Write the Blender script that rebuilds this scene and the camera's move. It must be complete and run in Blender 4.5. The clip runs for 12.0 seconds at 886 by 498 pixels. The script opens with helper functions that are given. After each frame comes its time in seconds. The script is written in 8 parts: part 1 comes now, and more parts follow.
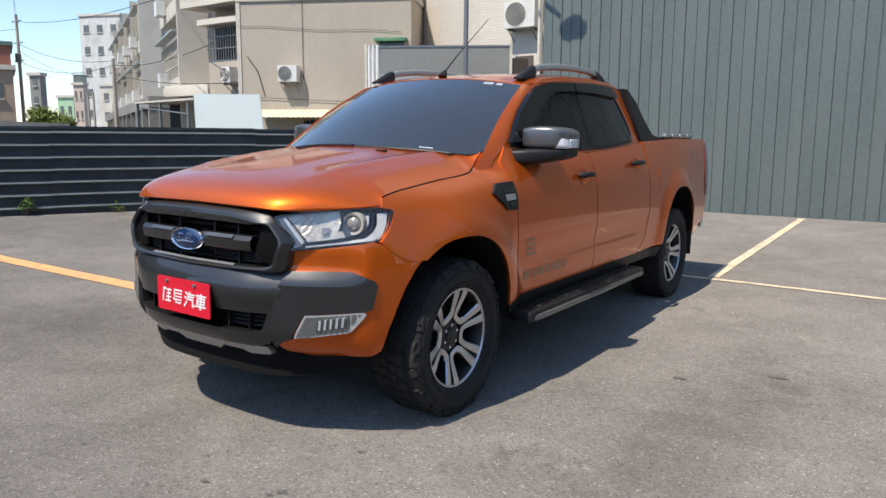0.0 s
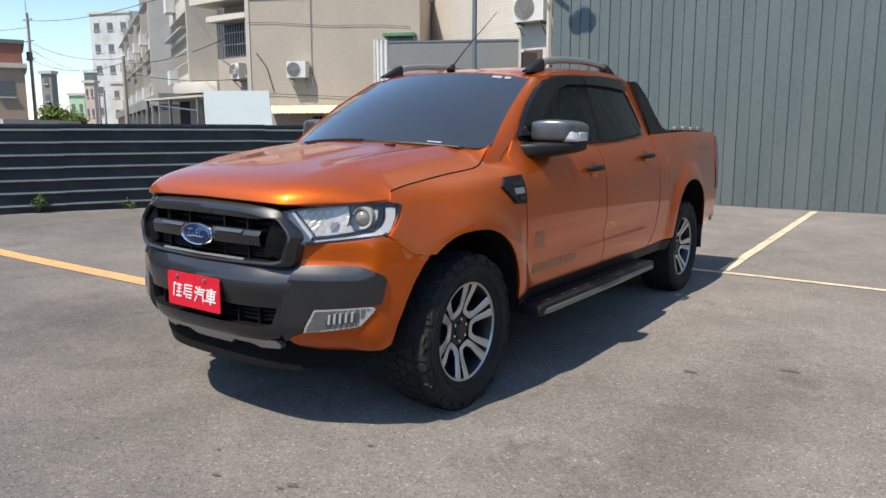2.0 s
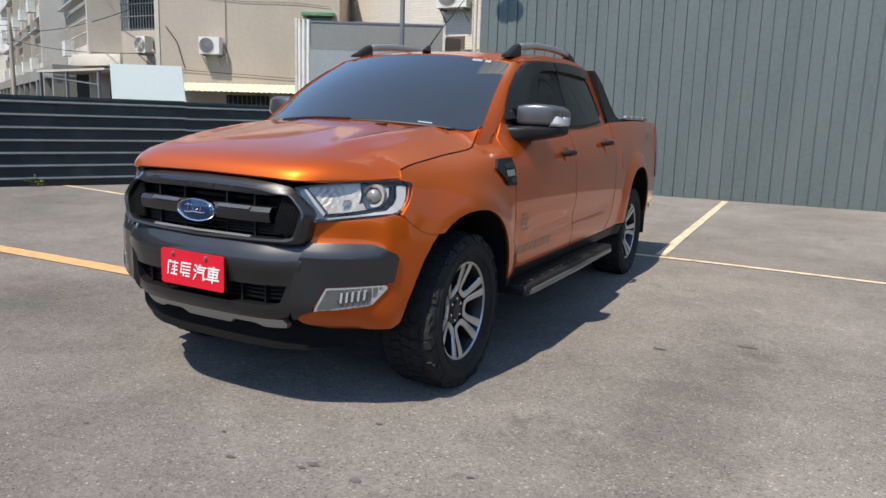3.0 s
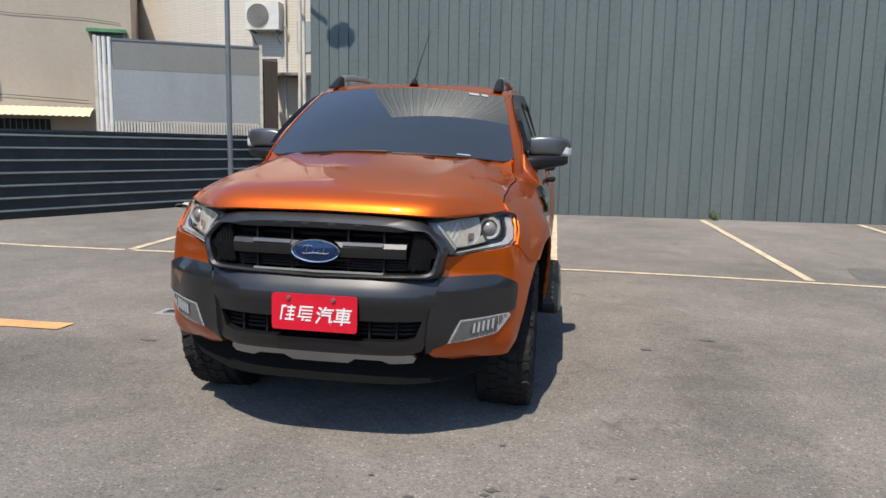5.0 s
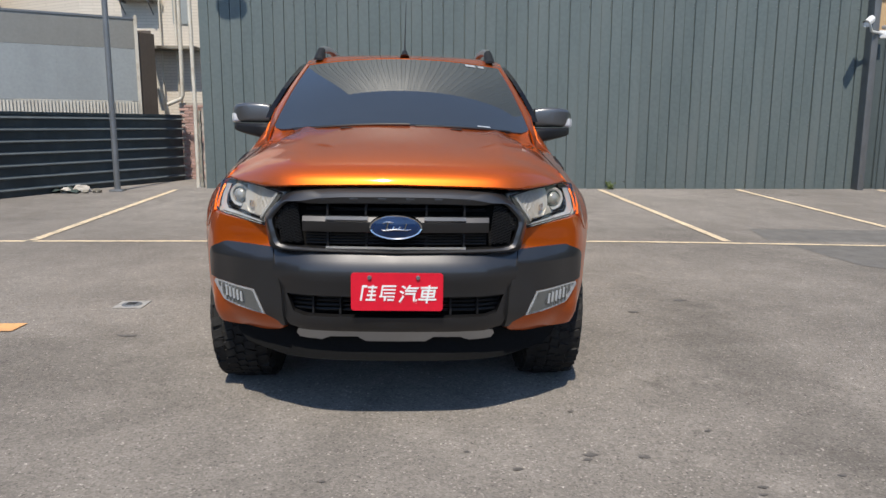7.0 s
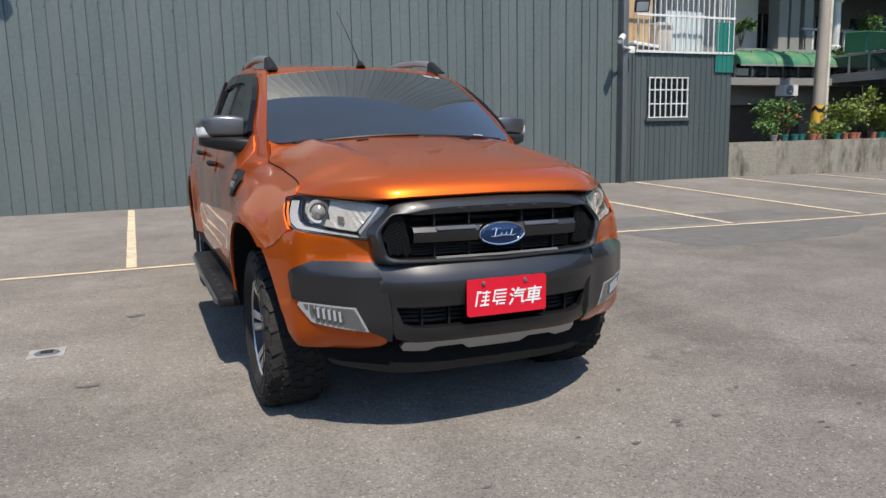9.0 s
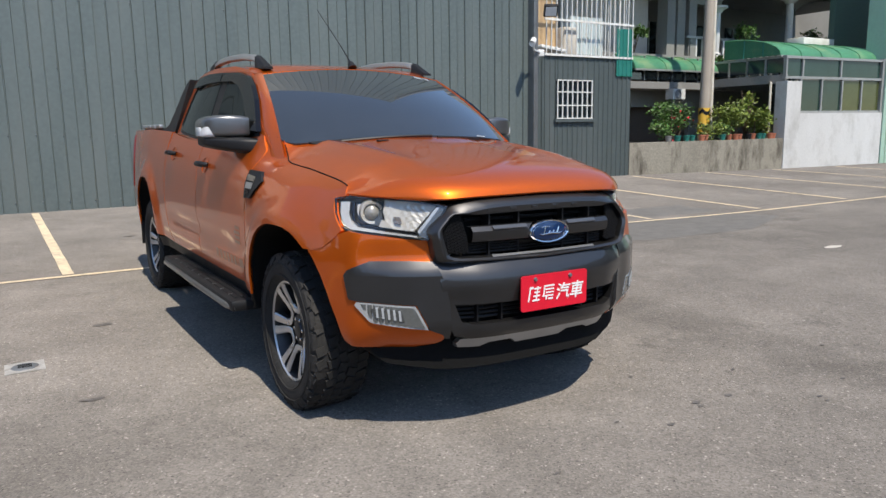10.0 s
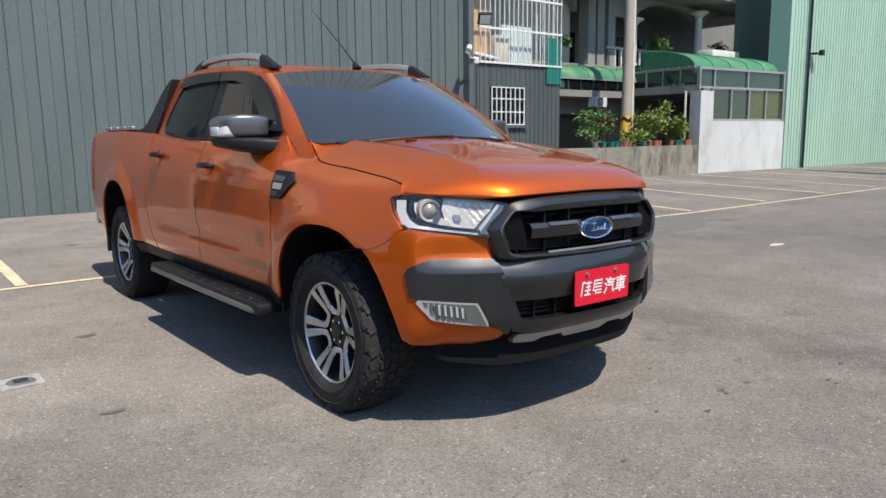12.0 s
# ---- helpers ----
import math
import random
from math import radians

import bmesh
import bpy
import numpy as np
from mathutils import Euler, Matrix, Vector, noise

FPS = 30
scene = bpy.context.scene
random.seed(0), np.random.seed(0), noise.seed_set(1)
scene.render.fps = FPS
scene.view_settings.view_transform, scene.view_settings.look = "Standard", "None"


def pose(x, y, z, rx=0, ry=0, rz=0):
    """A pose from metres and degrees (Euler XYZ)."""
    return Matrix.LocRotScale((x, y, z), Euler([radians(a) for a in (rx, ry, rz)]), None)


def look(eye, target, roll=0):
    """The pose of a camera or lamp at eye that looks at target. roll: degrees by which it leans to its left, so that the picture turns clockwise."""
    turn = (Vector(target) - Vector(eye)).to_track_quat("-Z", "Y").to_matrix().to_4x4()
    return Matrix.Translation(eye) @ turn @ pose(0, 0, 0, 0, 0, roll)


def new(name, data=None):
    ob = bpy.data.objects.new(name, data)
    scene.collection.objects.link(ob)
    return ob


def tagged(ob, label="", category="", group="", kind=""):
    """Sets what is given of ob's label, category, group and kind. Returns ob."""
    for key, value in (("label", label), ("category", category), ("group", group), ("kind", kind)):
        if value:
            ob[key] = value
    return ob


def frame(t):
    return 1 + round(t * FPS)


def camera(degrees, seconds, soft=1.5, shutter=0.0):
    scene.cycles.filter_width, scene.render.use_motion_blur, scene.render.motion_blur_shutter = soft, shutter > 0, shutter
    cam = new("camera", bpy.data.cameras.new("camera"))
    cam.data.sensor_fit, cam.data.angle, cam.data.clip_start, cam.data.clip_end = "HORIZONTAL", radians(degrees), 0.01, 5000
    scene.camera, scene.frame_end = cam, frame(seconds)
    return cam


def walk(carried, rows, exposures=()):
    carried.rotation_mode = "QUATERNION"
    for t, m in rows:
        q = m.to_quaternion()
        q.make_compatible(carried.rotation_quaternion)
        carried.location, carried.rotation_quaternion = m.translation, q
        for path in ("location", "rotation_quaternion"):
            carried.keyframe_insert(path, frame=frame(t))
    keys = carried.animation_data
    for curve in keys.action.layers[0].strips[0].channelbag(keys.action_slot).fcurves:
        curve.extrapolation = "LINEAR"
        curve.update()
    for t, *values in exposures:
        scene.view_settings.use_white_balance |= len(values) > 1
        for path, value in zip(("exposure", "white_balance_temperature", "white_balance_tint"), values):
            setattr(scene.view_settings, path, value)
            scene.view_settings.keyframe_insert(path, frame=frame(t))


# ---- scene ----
cam = camera(62.7, 12.0)
PATH = [
    (0, (2.684, -2.769, 1.292), (1.555, -1.146, 0.993), 0.3),
    (0.5, (2.68, -2.766, 1.287), (1.55, -1.145, 0.98), 0.0),
    (1, (2.68, -2.759, 1.289), (1.547, -1.141, 0.972), -0.2),
    (1.5, (2.679, -2.759, 1.289), (1.538, -1.147, 0.972), -0.0),
    (2, (2.687, -2.766, 1.286), (1.537, -1.16, 0.974), -0.1),
    (2.5, (2.621, -2.861, 1.286), (1.533, -1.214, 0.969), 0.8),
    (3, (2.323, -3.029, 1.255), (1.404, -1.286, 0.909), 1.7),
    (3.2, (2.207, -3.085, 1.271), (1.346, -1.311, 0.936), 1.9),
    (4.8, (1.102, -3.588, 1.28), (0.717, -1.648, 0.986), 0.8),
    (5, (0.982, -3.636, 1.287), (0.664, -1.681, 1.009), 1.0),
    (5.5, (0.597, -3.742, 1.29), (0.467, -1.766, 1.006), 0.9),
    (6, (0.292, -3.672, 1.27), (0.25, -1.698, 0.95), 0.4),
    (6.5, (0.097, -3.652, 1.253), (0.155, -1.685, 0.897), -0.1),
    (7, (0.1, -3.655, 1.256), (0.165, -1.685, 0.92), 0.2),
    (7.5, (-0.228, -3.604, 1.249), (0.018, -1.643, 0.94), 0.4),
    (7.7, (-0.382, -3.539, 1.25), (-0.068, -1.587, 0.953), 0.8),
    (9.3, (-1.477, -3.379, 1.273), (-0.661, -1.583, 0.943), -1.3),
    (9.5, (-1.58, -3.304, 1.276), (-0.727, -1.526, 0.942), -1.0),
    (10, (-1.95, -3.208, 1.295), (-0.923, -1.523, 0.968), -0.9),
    (10.5, (-2.195, -3.006, 1.288), (-1.069, -1.384, 0.968), -1.1),
    (11, (-2.434, -2.891, 1.278), (-1.208, -1.345, 0.953), -1.1),
    (11.5, (-2.448, -2.892, 1.266), (-1.215, -1.347, 0.96), -0.7),
    (12, (-2.457, -2.89, 1.268), (-1.23, -1.342, 0.957), -0.7),
]
walk(cam, [(t, look(eye, target, roll)) for t, eye, target, roll in PATH],
     [(0, 0.45), (2.5, 0.42), (5.0, 0.26), (7.5, 0.22), (9.5, 0.32), (12.0, 0.43)])

# ---- world, sun, exposure ----
SUN_DIR = Vector((-0.07, -0.62, 1.0)).normalized()
world = bpy.data.worlds.new("sky")
scene.world = world
world.use_nodes = True
wn = world.node_tree
sky = wn.nodes.new("ShaderNodeTexSky")
sky.sky_type = "NISHITA"
sky.sun_disc = False
sky.sun_elevation = math.asin(SUN_DIR.z)
sky.sun_rotation = math.atan2(SUN_DIR.x, SUN_DIR.y)
sky.air_density, sky.dust_density, sky.ozone_density = 1.0, 0.15, 2.6
wn.nodes["Background"].inputs["Strength"].default_value = 0.150
wn.links.new(sky.outputs["Color"], wn.nodes["Background"].inputs["Color"])
sun = new("sun", bpy.data.lights.new("sun", "SUN"))
sun.data.energy, sun.data.angle, sun.data.color = 4.3, radians(0.6), (1.0, 0.918, 0.795)
sun.rotation_euler = SUN_DIR.to_track_quat("Z", "Y").to_euler()


# ---- materials ----
def material(name, base, rough=0.6, metal=0.0, vary=0.15, scale=6.0, fine=60.0, bump=0.05, coat=0.0, spec=0.5,
             dirt=None, dirt_scale=1.5, dirt_amount=0.4, streak=1.0, island=0.0, objrand=0.0):
    """Principled paint or mineral with grain and stains at two scales, in object metres."""
    m = bpy.data.materials.new(name)
    m.use_nodes = True
    n, l = m.node_tree.nodes, m.node_tree.links
    p = n["Principled BSDF"]
    p.inputs["Roughness"].default_value = rough
    p.inputs["Metallic"].default_value = metal
    p.inputs["Specular IOR Level"].default_value = spec
    p.inputs["Coat Weight"].default_value = coat
    p.inputs["Coat Roughness"].default_value = 0.03
    tc = n.new("ShaderNodeTexCoord")
    mp = n.new("ShaderNodeMapping")
    mp.inputs["Scale"].default_value = (1, 1, streak)
    l.new(tc.outputs["Object"], mp.inputs["Vector"])
    big = n.new("ShaderNodeTexNoise")
    big.inputs["Scale"].default_value, big.inputs["Detail"].default_value = scale, 5
    small = n.new("ShaderNodeTexNoise")
    small.inputs["Scale"].default_value, small.inputs["Detail"].default_value = fine, 3
    l.new(mp.outputs[0], big.inputs["Vector"])
    l.new(tc.outputs["Object"], small.inputs["Vector"])
    both = n.new("ShaderNodeMath")
    both.operation = "ADD"
    l.new(big.outputs["Fac"], both.inputs[0])
    l.new(small.outputs["Fac"], both.inputs[1])
    rng = n.new("ShaderNodeMapRange")
    rng.inputs["From Min"].default_value, rng.inputs["From Max"].default_value = 0.7, 1.3
    rng.inputs["To Min"].default_value, rng.inputs["To Max"].default_value = 1 - vary, 1 + vary
    l.new(both.outputs[0], rng.inputs["Value"])
    last = rng.outputs[0]
    for amount, node, out in ((island, "ShaderNodeNewGeometry", "Random Per Island"), (objrand, "ShaderNodeObjectInfo", "Random")):
        if amount:
            r = n.new(node)
            rr = n.new("ShaderNodeMapRange")
            rr.inputs["To Min"].default_value, rr.inputs["To Max"].default_value = 1 - amount, 1 + amount
            l.new(r.outputs[out], rr.inputs["Value"])
            mul = n.new("ShaderNodeMath")
            mul.operation = "MULTIPLY"
            l.new(last, mul.inputs[0])
            l.new(rr.outputs[0], mul.inputs[1])
            last = mul.outputs[0]
    col = n.new("ShaderNodeVectorMath")
    col.operation = "SCALE"
    col.inputs[0].default_value = base
    l.new(last, col.inputs["Scale"])
    out = col.outputs[0]
    if dirt:
        dn = n.new("ShaderNodeTexNoise")
        dn.inputs["Scale"].default_value, dn.inputs["Detail"].default_value, dn.inputs["Roughness"].default_value = dirt_scale, 6, 0.65
        l.new(mp.outputs[0], dn.inputs["Vector"])
        dr = n.new("ShaderNodeMapRange")
        dr.inputs["From Min"].default_value, dr.inputs["From Max"].default_value = 0.48, 0.68
        dr.inputs["To Max"].default_value = dirt_amount
        l.new(dn.outputs["Fac"], dr.inputs["Value"])
        mx = n.new("ShaderNodeMix")
        mx.data_type = "RGBA"
        l.new(dr.outputs[0], mx.inputs["Factor"])
        l.new(out, mx.inputs[6])
        mx.inputs[7].default_value = (*dirt, 1)
        out = mx.outputs[2]
    l.new(out, p.inputs["Base Color"])
    if bump:
        b = n.new("ShaderNodeBump")
        b.inputs["Strength"].default_value, b.inputs["Distance"].default_value = bump, 0.01
        l.new(small.outputs["Fac"], b.inputs["Height"])
        l.new(b.outputs[0], p.inputs["Normal"])
    rv = n.new("ShaderNodeMapRange")
    rv.inputs["To Min"].default_value, rv.inputs["To Max"].default_value = max(rough - 0.08, 0.0), min(rough + 0.08, 1.0)
    l.new(big.outputs["Fac"], rv.inputs["Value"])
    if rough > 0.12:
        l.new(rv.outputs[0], p.inputs["Roughness"])
    return m


def asphalt_material():
    """Old grey asphalt: pale aggregate specks, dark pores, worn patches and oil stains."""
    m = bpy.data.materials.new("old_asphalt")
    m.use_nodes = True
    n, l = m.node_tree.nodes, m.node_tree.links
    p = n["Principled BSDF"]
    p.inputs["Roughness"].default_value = 0.92
    p.inputs["Specular IOR Level"].default_value = 0.2
    p.inputs["Diffuse Roughness"].default_value = 1.0
    tc = n.new("ShaderNodeTexCoord")

    def noise_at(scale, detail=4, rough=0.6):
        t = n.new("ShaderNodeTexNoise")
        t.inputs["Scale"].default_value, t.inputs["Detail"].default_value, t.inputs["Roughness"].default_value = scale, detail, rough
        l.new(tc.outputs["Object"], t.inputs["Vector"])
        return t.outputs["Fac"]

    def ranged(v, a, b, c, d):
        r = n.new("ShaderNodeMapRange")
        for k, x in zip(("From Min", "From Max", "To Min", "To Max"), (a, b, c, d)):
            r.inputs[k].default_value = x
        l.new(v, r.inputs["Value"])
        return r.outputs[0]

    def math2(op, a, b):
        q = n.new("ShaderNodeMath")
        q.operation = op
        l.new(a, q.inputs[0])
        l.new(b, q.inputs[1])
        return q.outputs[0]

    stones = n.new("ShaderNodeTexVoronoi")
    stones.inputs["Scale"].default_value = 130
    l.new(tc.outputs["Object"], stones.inputs["Vector"])
    speck = n.new("ShaderNodeSeparateColor")
    l.new(stones.outputs["Color"], speck.inputs[0])
    v = math2("MULTIPLY", ranged(noise_at(0.35, 5), 0.3, 0.7, 0.76, 1.20), ranged(noise_at(2.3, 6, 0.7), 0.3, 0.72, 0.84, 1.15))
    v = math2("MULTIPLY", v, ranged(noise_at(26, 4), 0.3, 0.7, 0.90, 1.10))
    v = math2("MULTIPLY", v, ranged(speck.outputs[0], 0.0, 1.0, 0.79, 1.21))
    v = math2("MULTIPLY", v, ranged(speck.outputs[1], 0.965, 0.985, 1.0, 1.65))
    v = math2("MULTIPLY", v, ranged(speck.outputs[2], 0.0, 0.06, 0.55, 1.0))
    grit = n.new("ShaderNodeTexVoronoi")
    grit.inputs["Scale"].default_value = 48
    l.new(tc.outputs["Object"], grit.inputs["Vector"])
    chips = n.new("ShaderNodeSeparateColor")
    l.new(grit.outputs["Color"], chips.inputs[0])
    small = n.new("ShaderNodeMath")
    small.operation = "LESS_THAN"
    l.new(grit.outputs["Distance"], small.inputs[0])
    small.inputs[1].default_value = 0.34
    v = math2("MULTIPLY", v, ranged(math2("MULTIPLY", chips.outputs[0], small.outputs[0]), 0.94, 0.97, 1.0, 1.55))
    v = math2("MULTIPLY", v, ranged(noise_at(1.1, 6, 0.75), 0.60, 0.72, 1.0, 0.66))
    v = math2("MULTIPLY", v, ranged(noise_at(9, 5, 0.7), 0.64, 0.70, 1.0, 0.78))
    # darker ragged ellipses: a strip along the lot, two by the drain, two broad ones
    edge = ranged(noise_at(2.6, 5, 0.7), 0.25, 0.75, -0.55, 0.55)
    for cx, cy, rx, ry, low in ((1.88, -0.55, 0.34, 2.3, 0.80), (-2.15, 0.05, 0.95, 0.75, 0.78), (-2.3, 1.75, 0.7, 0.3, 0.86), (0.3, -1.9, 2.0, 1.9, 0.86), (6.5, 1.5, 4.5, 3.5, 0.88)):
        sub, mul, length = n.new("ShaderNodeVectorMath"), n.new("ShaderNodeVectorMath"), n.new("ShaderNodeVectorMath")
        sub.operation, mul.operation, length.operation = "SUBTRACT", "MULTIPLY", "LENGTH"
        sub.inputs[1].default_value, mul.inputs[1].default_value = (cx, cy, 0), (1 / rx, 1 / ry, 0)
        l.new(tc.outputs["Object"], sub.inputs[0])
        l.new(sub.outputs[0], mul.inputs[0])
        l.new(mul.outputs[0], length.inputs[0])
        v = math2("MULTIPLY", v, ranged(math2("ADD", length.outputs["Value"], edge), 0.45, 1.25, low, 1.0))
    col = n.new("ShaderNodeVectorMath")
    col.operation = "SCALE"
    col.inputs[0].default_value = (0.193, 0.175, 0.156)
    l.new(v, col.inputs["Scale"])
    l.new(col.outputs[0], p.inputs["Base Color"])
    b = n.new("ShaderNodeBump")
    b.inputs["Strength"].default_value, b.inputs["Distance"].default_value = 0.45, 0.005
    l.new(math2("ADD", stones.outputs["Distance"], noise_at(60, 4)), b.inputs["Height"])
    l.new(b.outputs[0], p.inputs["Normal"])
    return m


def thin_glass(name):
    """A thin clear cover: see-through, with the gloss of its surface."""
    m = bpy.data.materials.new(name)
    m.use_nodes = True
    n, l = m.node_tree.nodes, m.node_tree.links
    n.remove(n["Principled BSDF"])
    clear, gloss, fres, mix = n.new("ShaderNodeBsdfTransparent"), n.new("ShaderNodeBsdfGlossy"), n.new("ShaderNodeFresnel"), n.new("ShaderNodeMixShader")
    gloss.inputs["Roughness"].default_value = 0.02
    fres.inputs["IOR"].default_value = 1.5
    l.new(fres.outputs[0], mix.inputs[0])
    l.new(clear.outputs[0], mix.inputs[1])
    l.new(gloss.outputs[0], mix.inputs[2])
    l.new(mix.outputs[0], n["Material Output"].inputs["Surface"])
    return m


def paint_material():
    """Metallic orange lacquer with fine flakes under a clear coat."""
    m = bpy.data.materials.new("orange_metallic_lacquer")
    m.use_nodes = True
    n, l = m.node_tree.nodes, m.node_tree.links
    p = n["Principled BSDF"]
    p.inputs["Metallic"].default_value = 0.74
    p.inputs["Roughness"].default_value = 0.43
    p.inputs["Coat IOR"].default_value = 1.45
    p.inputs["Specular IOR Level"].default_value = 0.2
    p.inputs["Coat Weight"].default_value = 1.0
    p.inputs["Coat Roughness"].default_value = 0.02
    tc = n.new("ShaderNodeTexCoord")
    fl = n.new("ShaderNodeTexVoronoi")
    fl.inputs["Scale"].default_value = 1400
    l.new(tc.outputs["Object"], fl.inputs["Vector"])
    dust = n.new("ShaderNodeTexNoise")
    dust.inputs["Scale"].default_value, dust.inputs["Detail"].default_value = 3.0, 6
    l.new(tc.outputs["Object"], dust.inputs["Vector"])
    sep = n.new("ShaderNodeSeparateColor")
    l.new(fl.outputs["Color"], sep.inputs[0])
    r = n.new("ShaderNodeMapRange")
    r.inputs["To Min"].default_value, r.inputs["To Max"].default_value = 0.86, 1.14
    l.new(sep.outputs[0], r.inputs["Value"])
    c = n.new("ShaderNodeVectorMath")
    c.operation = "SCALE"
    c.inputs[0].default_value = (0.645, 0.114, 0.005)
    l.new(r.outputs[0], c.inputs["Scale"])
    l.new(c.outputs[0], p.inputs["Base Color"])
    cr = n.new("ShaderNodeMapRange")
    cr.inputs["To Min"].default_value, cr.inputs["To Max"].default_value = 0.025, 0.07
    l.new(dust.outputs["Fac"], cr.inputs["Value"])
    l.new(cr.outputs[0], p.inputs["Coat Roughness"])
    return m


PAINT = paint_material()
ASPHALT = asphalt_material()
CLAD = material("dark_grey_metallic_plastic", (0.060, 0.059, 0.060), 0.42, 0.82, 0.06, 5, 300, 0.01, coat=0.8)
BLACK = material("black_plastic", (0.008, 0.008, 0.009), 0.52, 0, 0.2, 8, 120, 0.04, spec=0.4)
SMOKE = material("smoked_acrylic", (0.006, 0.006, 0.007), 0.22, 0, 0.1, 8, 60, 0.0, spec=0.35)
SIDEGLASS = material("tinted_side_glass", (0.008, 0.010, 0.010), 0.02, 0, 0.1, 4, 40, 0.0, spec=0.22)
GLOSSBLACK = material("gloss_black_plastic", (0.008, 0.008, 0.009), 0.14, 0, 0.1, 8, 90, 0.0, coat=0.5)
MATTEBLACK = material("matt_black_liner", (0.008, 0.008, 0.008), 0.9, 0, 0.2, 6, 60, 0.1, spec=0.2)
TINT = material("tinted_glass", (0.032, 0.038, 0.045), 0.02, 0, 0.1, 4, 40, 0.0, coat=1.0, spec=0.5)
TINT.node_tree.nodes["Principled BSDF"].inputs["Coat IOR"].default_value = 1.45
SILVER = material("satin_silver", (0.50, 0.51, 0.52), 0.32, 0.8, 0.06, 8, 200, 0.01)
CHROME = material("chrome", (0.78, 0.79, 0.80), 0.06, 1.0, 0.03, 8, 60, 0.0)
MACHINED = material("machined_alloy", (0.66, 0.66, 0.66), 0.30, 0.8, 0.06, 10, 300, 0.02)
ALLOYDARK = material("dark_alloy_pocket", (0.05, 0.05, 0.052), 0.4, 0.6, 0.1, 10, 100, 0.02)
RUBBER = material("tyre_rubber", (0.019, 0.0185, 0.018), 0.82, 0, 0.3, 9, 70, 0.25, dirt=(0.06, 0.052, 0.044), dirt_scale=5, dirt_amount=0.35)
LENS = thin_glass("headlamp_lens")
FOGDARK = material("fog_lamp_recess", (0.13, 0.135, 0.135), 0.25, 0.6, 0.08, 30, 90, 0.02, coat=0.6)
BEZEL = material("satin_lamp_bezel", (0.56, 0.57, 0.58), 0.26, 0.5, 0.05, 12, 90, 0.01, coat=0.5)
DECAL = material("faded_grey_decal", (0.34, 0.115, 0.045), 0.4, 0.2, 0.1, 8, 60, 0.0, coat=0.6)
REFLECT = material("lamp_reflector", (0.66, 0.64, 0.60), 0.36, 0.45, 0.04, 30, 90, 0.03)
LAMPGREY = material("lamp_housing_grey", (0.66, 0.65, 0.63), 0.32, 0.4, 0.06, 12, 90, 0.02)
STRIPLENS = material("frosted_lamp_strip", (0.46, 0.48, 0.50), 0.25, 0.2, 0.06, 20, 80, 0.02, coat=0.6)
WHITELENS = material("white_lens", (0.75, 0.76, 0.78), 0.2, 0, 0.06, 20, 80, 0.02, coat=0.6)
FOGLENS = material("grey_fog_lens", (0.20, 0.21, 0.205), 0.14, 0.6, 0.08, 30, 90, 0.02, coat=0.8)
PROJ = material("projector_glass", (0.36, 0.36, 0.35), 0.22, 0.3, 0.05, 10, 40, 0.0, coat=1.0)
AMBER = material("pale_amber_lens", (0.55, 0.46, 0.40), 0.2, 0.8, 0.1, 30, 90, 0.1, coat=0.8)
REDLENS = material("red_lens", (0.16, 0.006, 0.010), 0.12, 0, 0.15, 20, 90, 0.0, coat=0.8)
BLUE = material("badge_blue_enamel", (0.008, 0.026, 0.085), 0.2, 0.1, 0.1, 20, 90, 0.0, coat=0.8)
REDPLATE = material("red_plate", (0.66, 0.010, 0.030), 0.4, 0, 0.06, 8, 60, 0.02)
WHITEPAINT = material("white_print", (0.80, 0.80, 0.79), 0.5, 0, 0.05, 8, 60, 0.0)
MIRRORCAP = material("grey_mirror_cap", (0.18, 0.182, 0.185), 0.36, 0.8, 0.05, 8, 200, 0.0, coat=0.4)
LINEPAINT = material("yellow_road_paint", (0.70, 0.56, 0.38), 0.75, 0, 0.18, 5, 50, 0.3, dirt=(0.22, 0.20, 0.17), dirt_scale=9, dirt_amount=0.75)
LINEORANGE = material("orange_road_paint", (0.74, 0.385, 0.155), 0.75, 0, 0.12, 5, 50, 0.3, dirt=(0.25, 0.2, 0.15), dirt_scale=8, dirt_amount=0.5)
STEELGREY = material("grey_green_sheet_steel", (0.112, 0.138, 0.137), 0.42, 0.0, 0.14, 1.6, 16, 0.03, streak=0.25, dirt=(0.125, 0.140, 0.135), dirt_scale=1.6, dirt_amount=0.5, objrand=0.05)
SHEDGREY = material("dark_grey_sheet_steel", (0.072, 0.090, 0.092), 0.5, 0.0, 0.10, 1.2, 14, 0.03, streak=0.12, dirt=(0.14, 0.15, 0.15), dirt_scale=1.2, dirt_amount=0.3)
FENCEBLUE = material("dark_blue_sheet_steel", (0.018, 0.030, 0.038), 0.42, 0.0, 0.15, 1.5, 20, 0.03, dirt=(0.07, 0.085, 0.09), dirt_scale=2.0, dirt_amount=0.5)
# paler than the fence blue: sunlight on the rib tops, put into the colour
LEDGELIT = material("sunlit_rib_ledge", (0.105, 0.125, 0.135), 0.45, 0.1, 0.2, 3, 40, 0.03)
GALV = material("galvanised_steel", (0.20, 0.21, 0.22), 0.45, 0.5, 0.1, 6, 60, 0.03)
BEIGE = material("beige_render", (0.41, 0.355, 0.295), 0.9, 0, 0.06, 0.8, 12, 0.2, dirt=(0.30, 0.26, 0.21), dirt_scale=0.5, dirt_amount=0.35, streak=0.35)
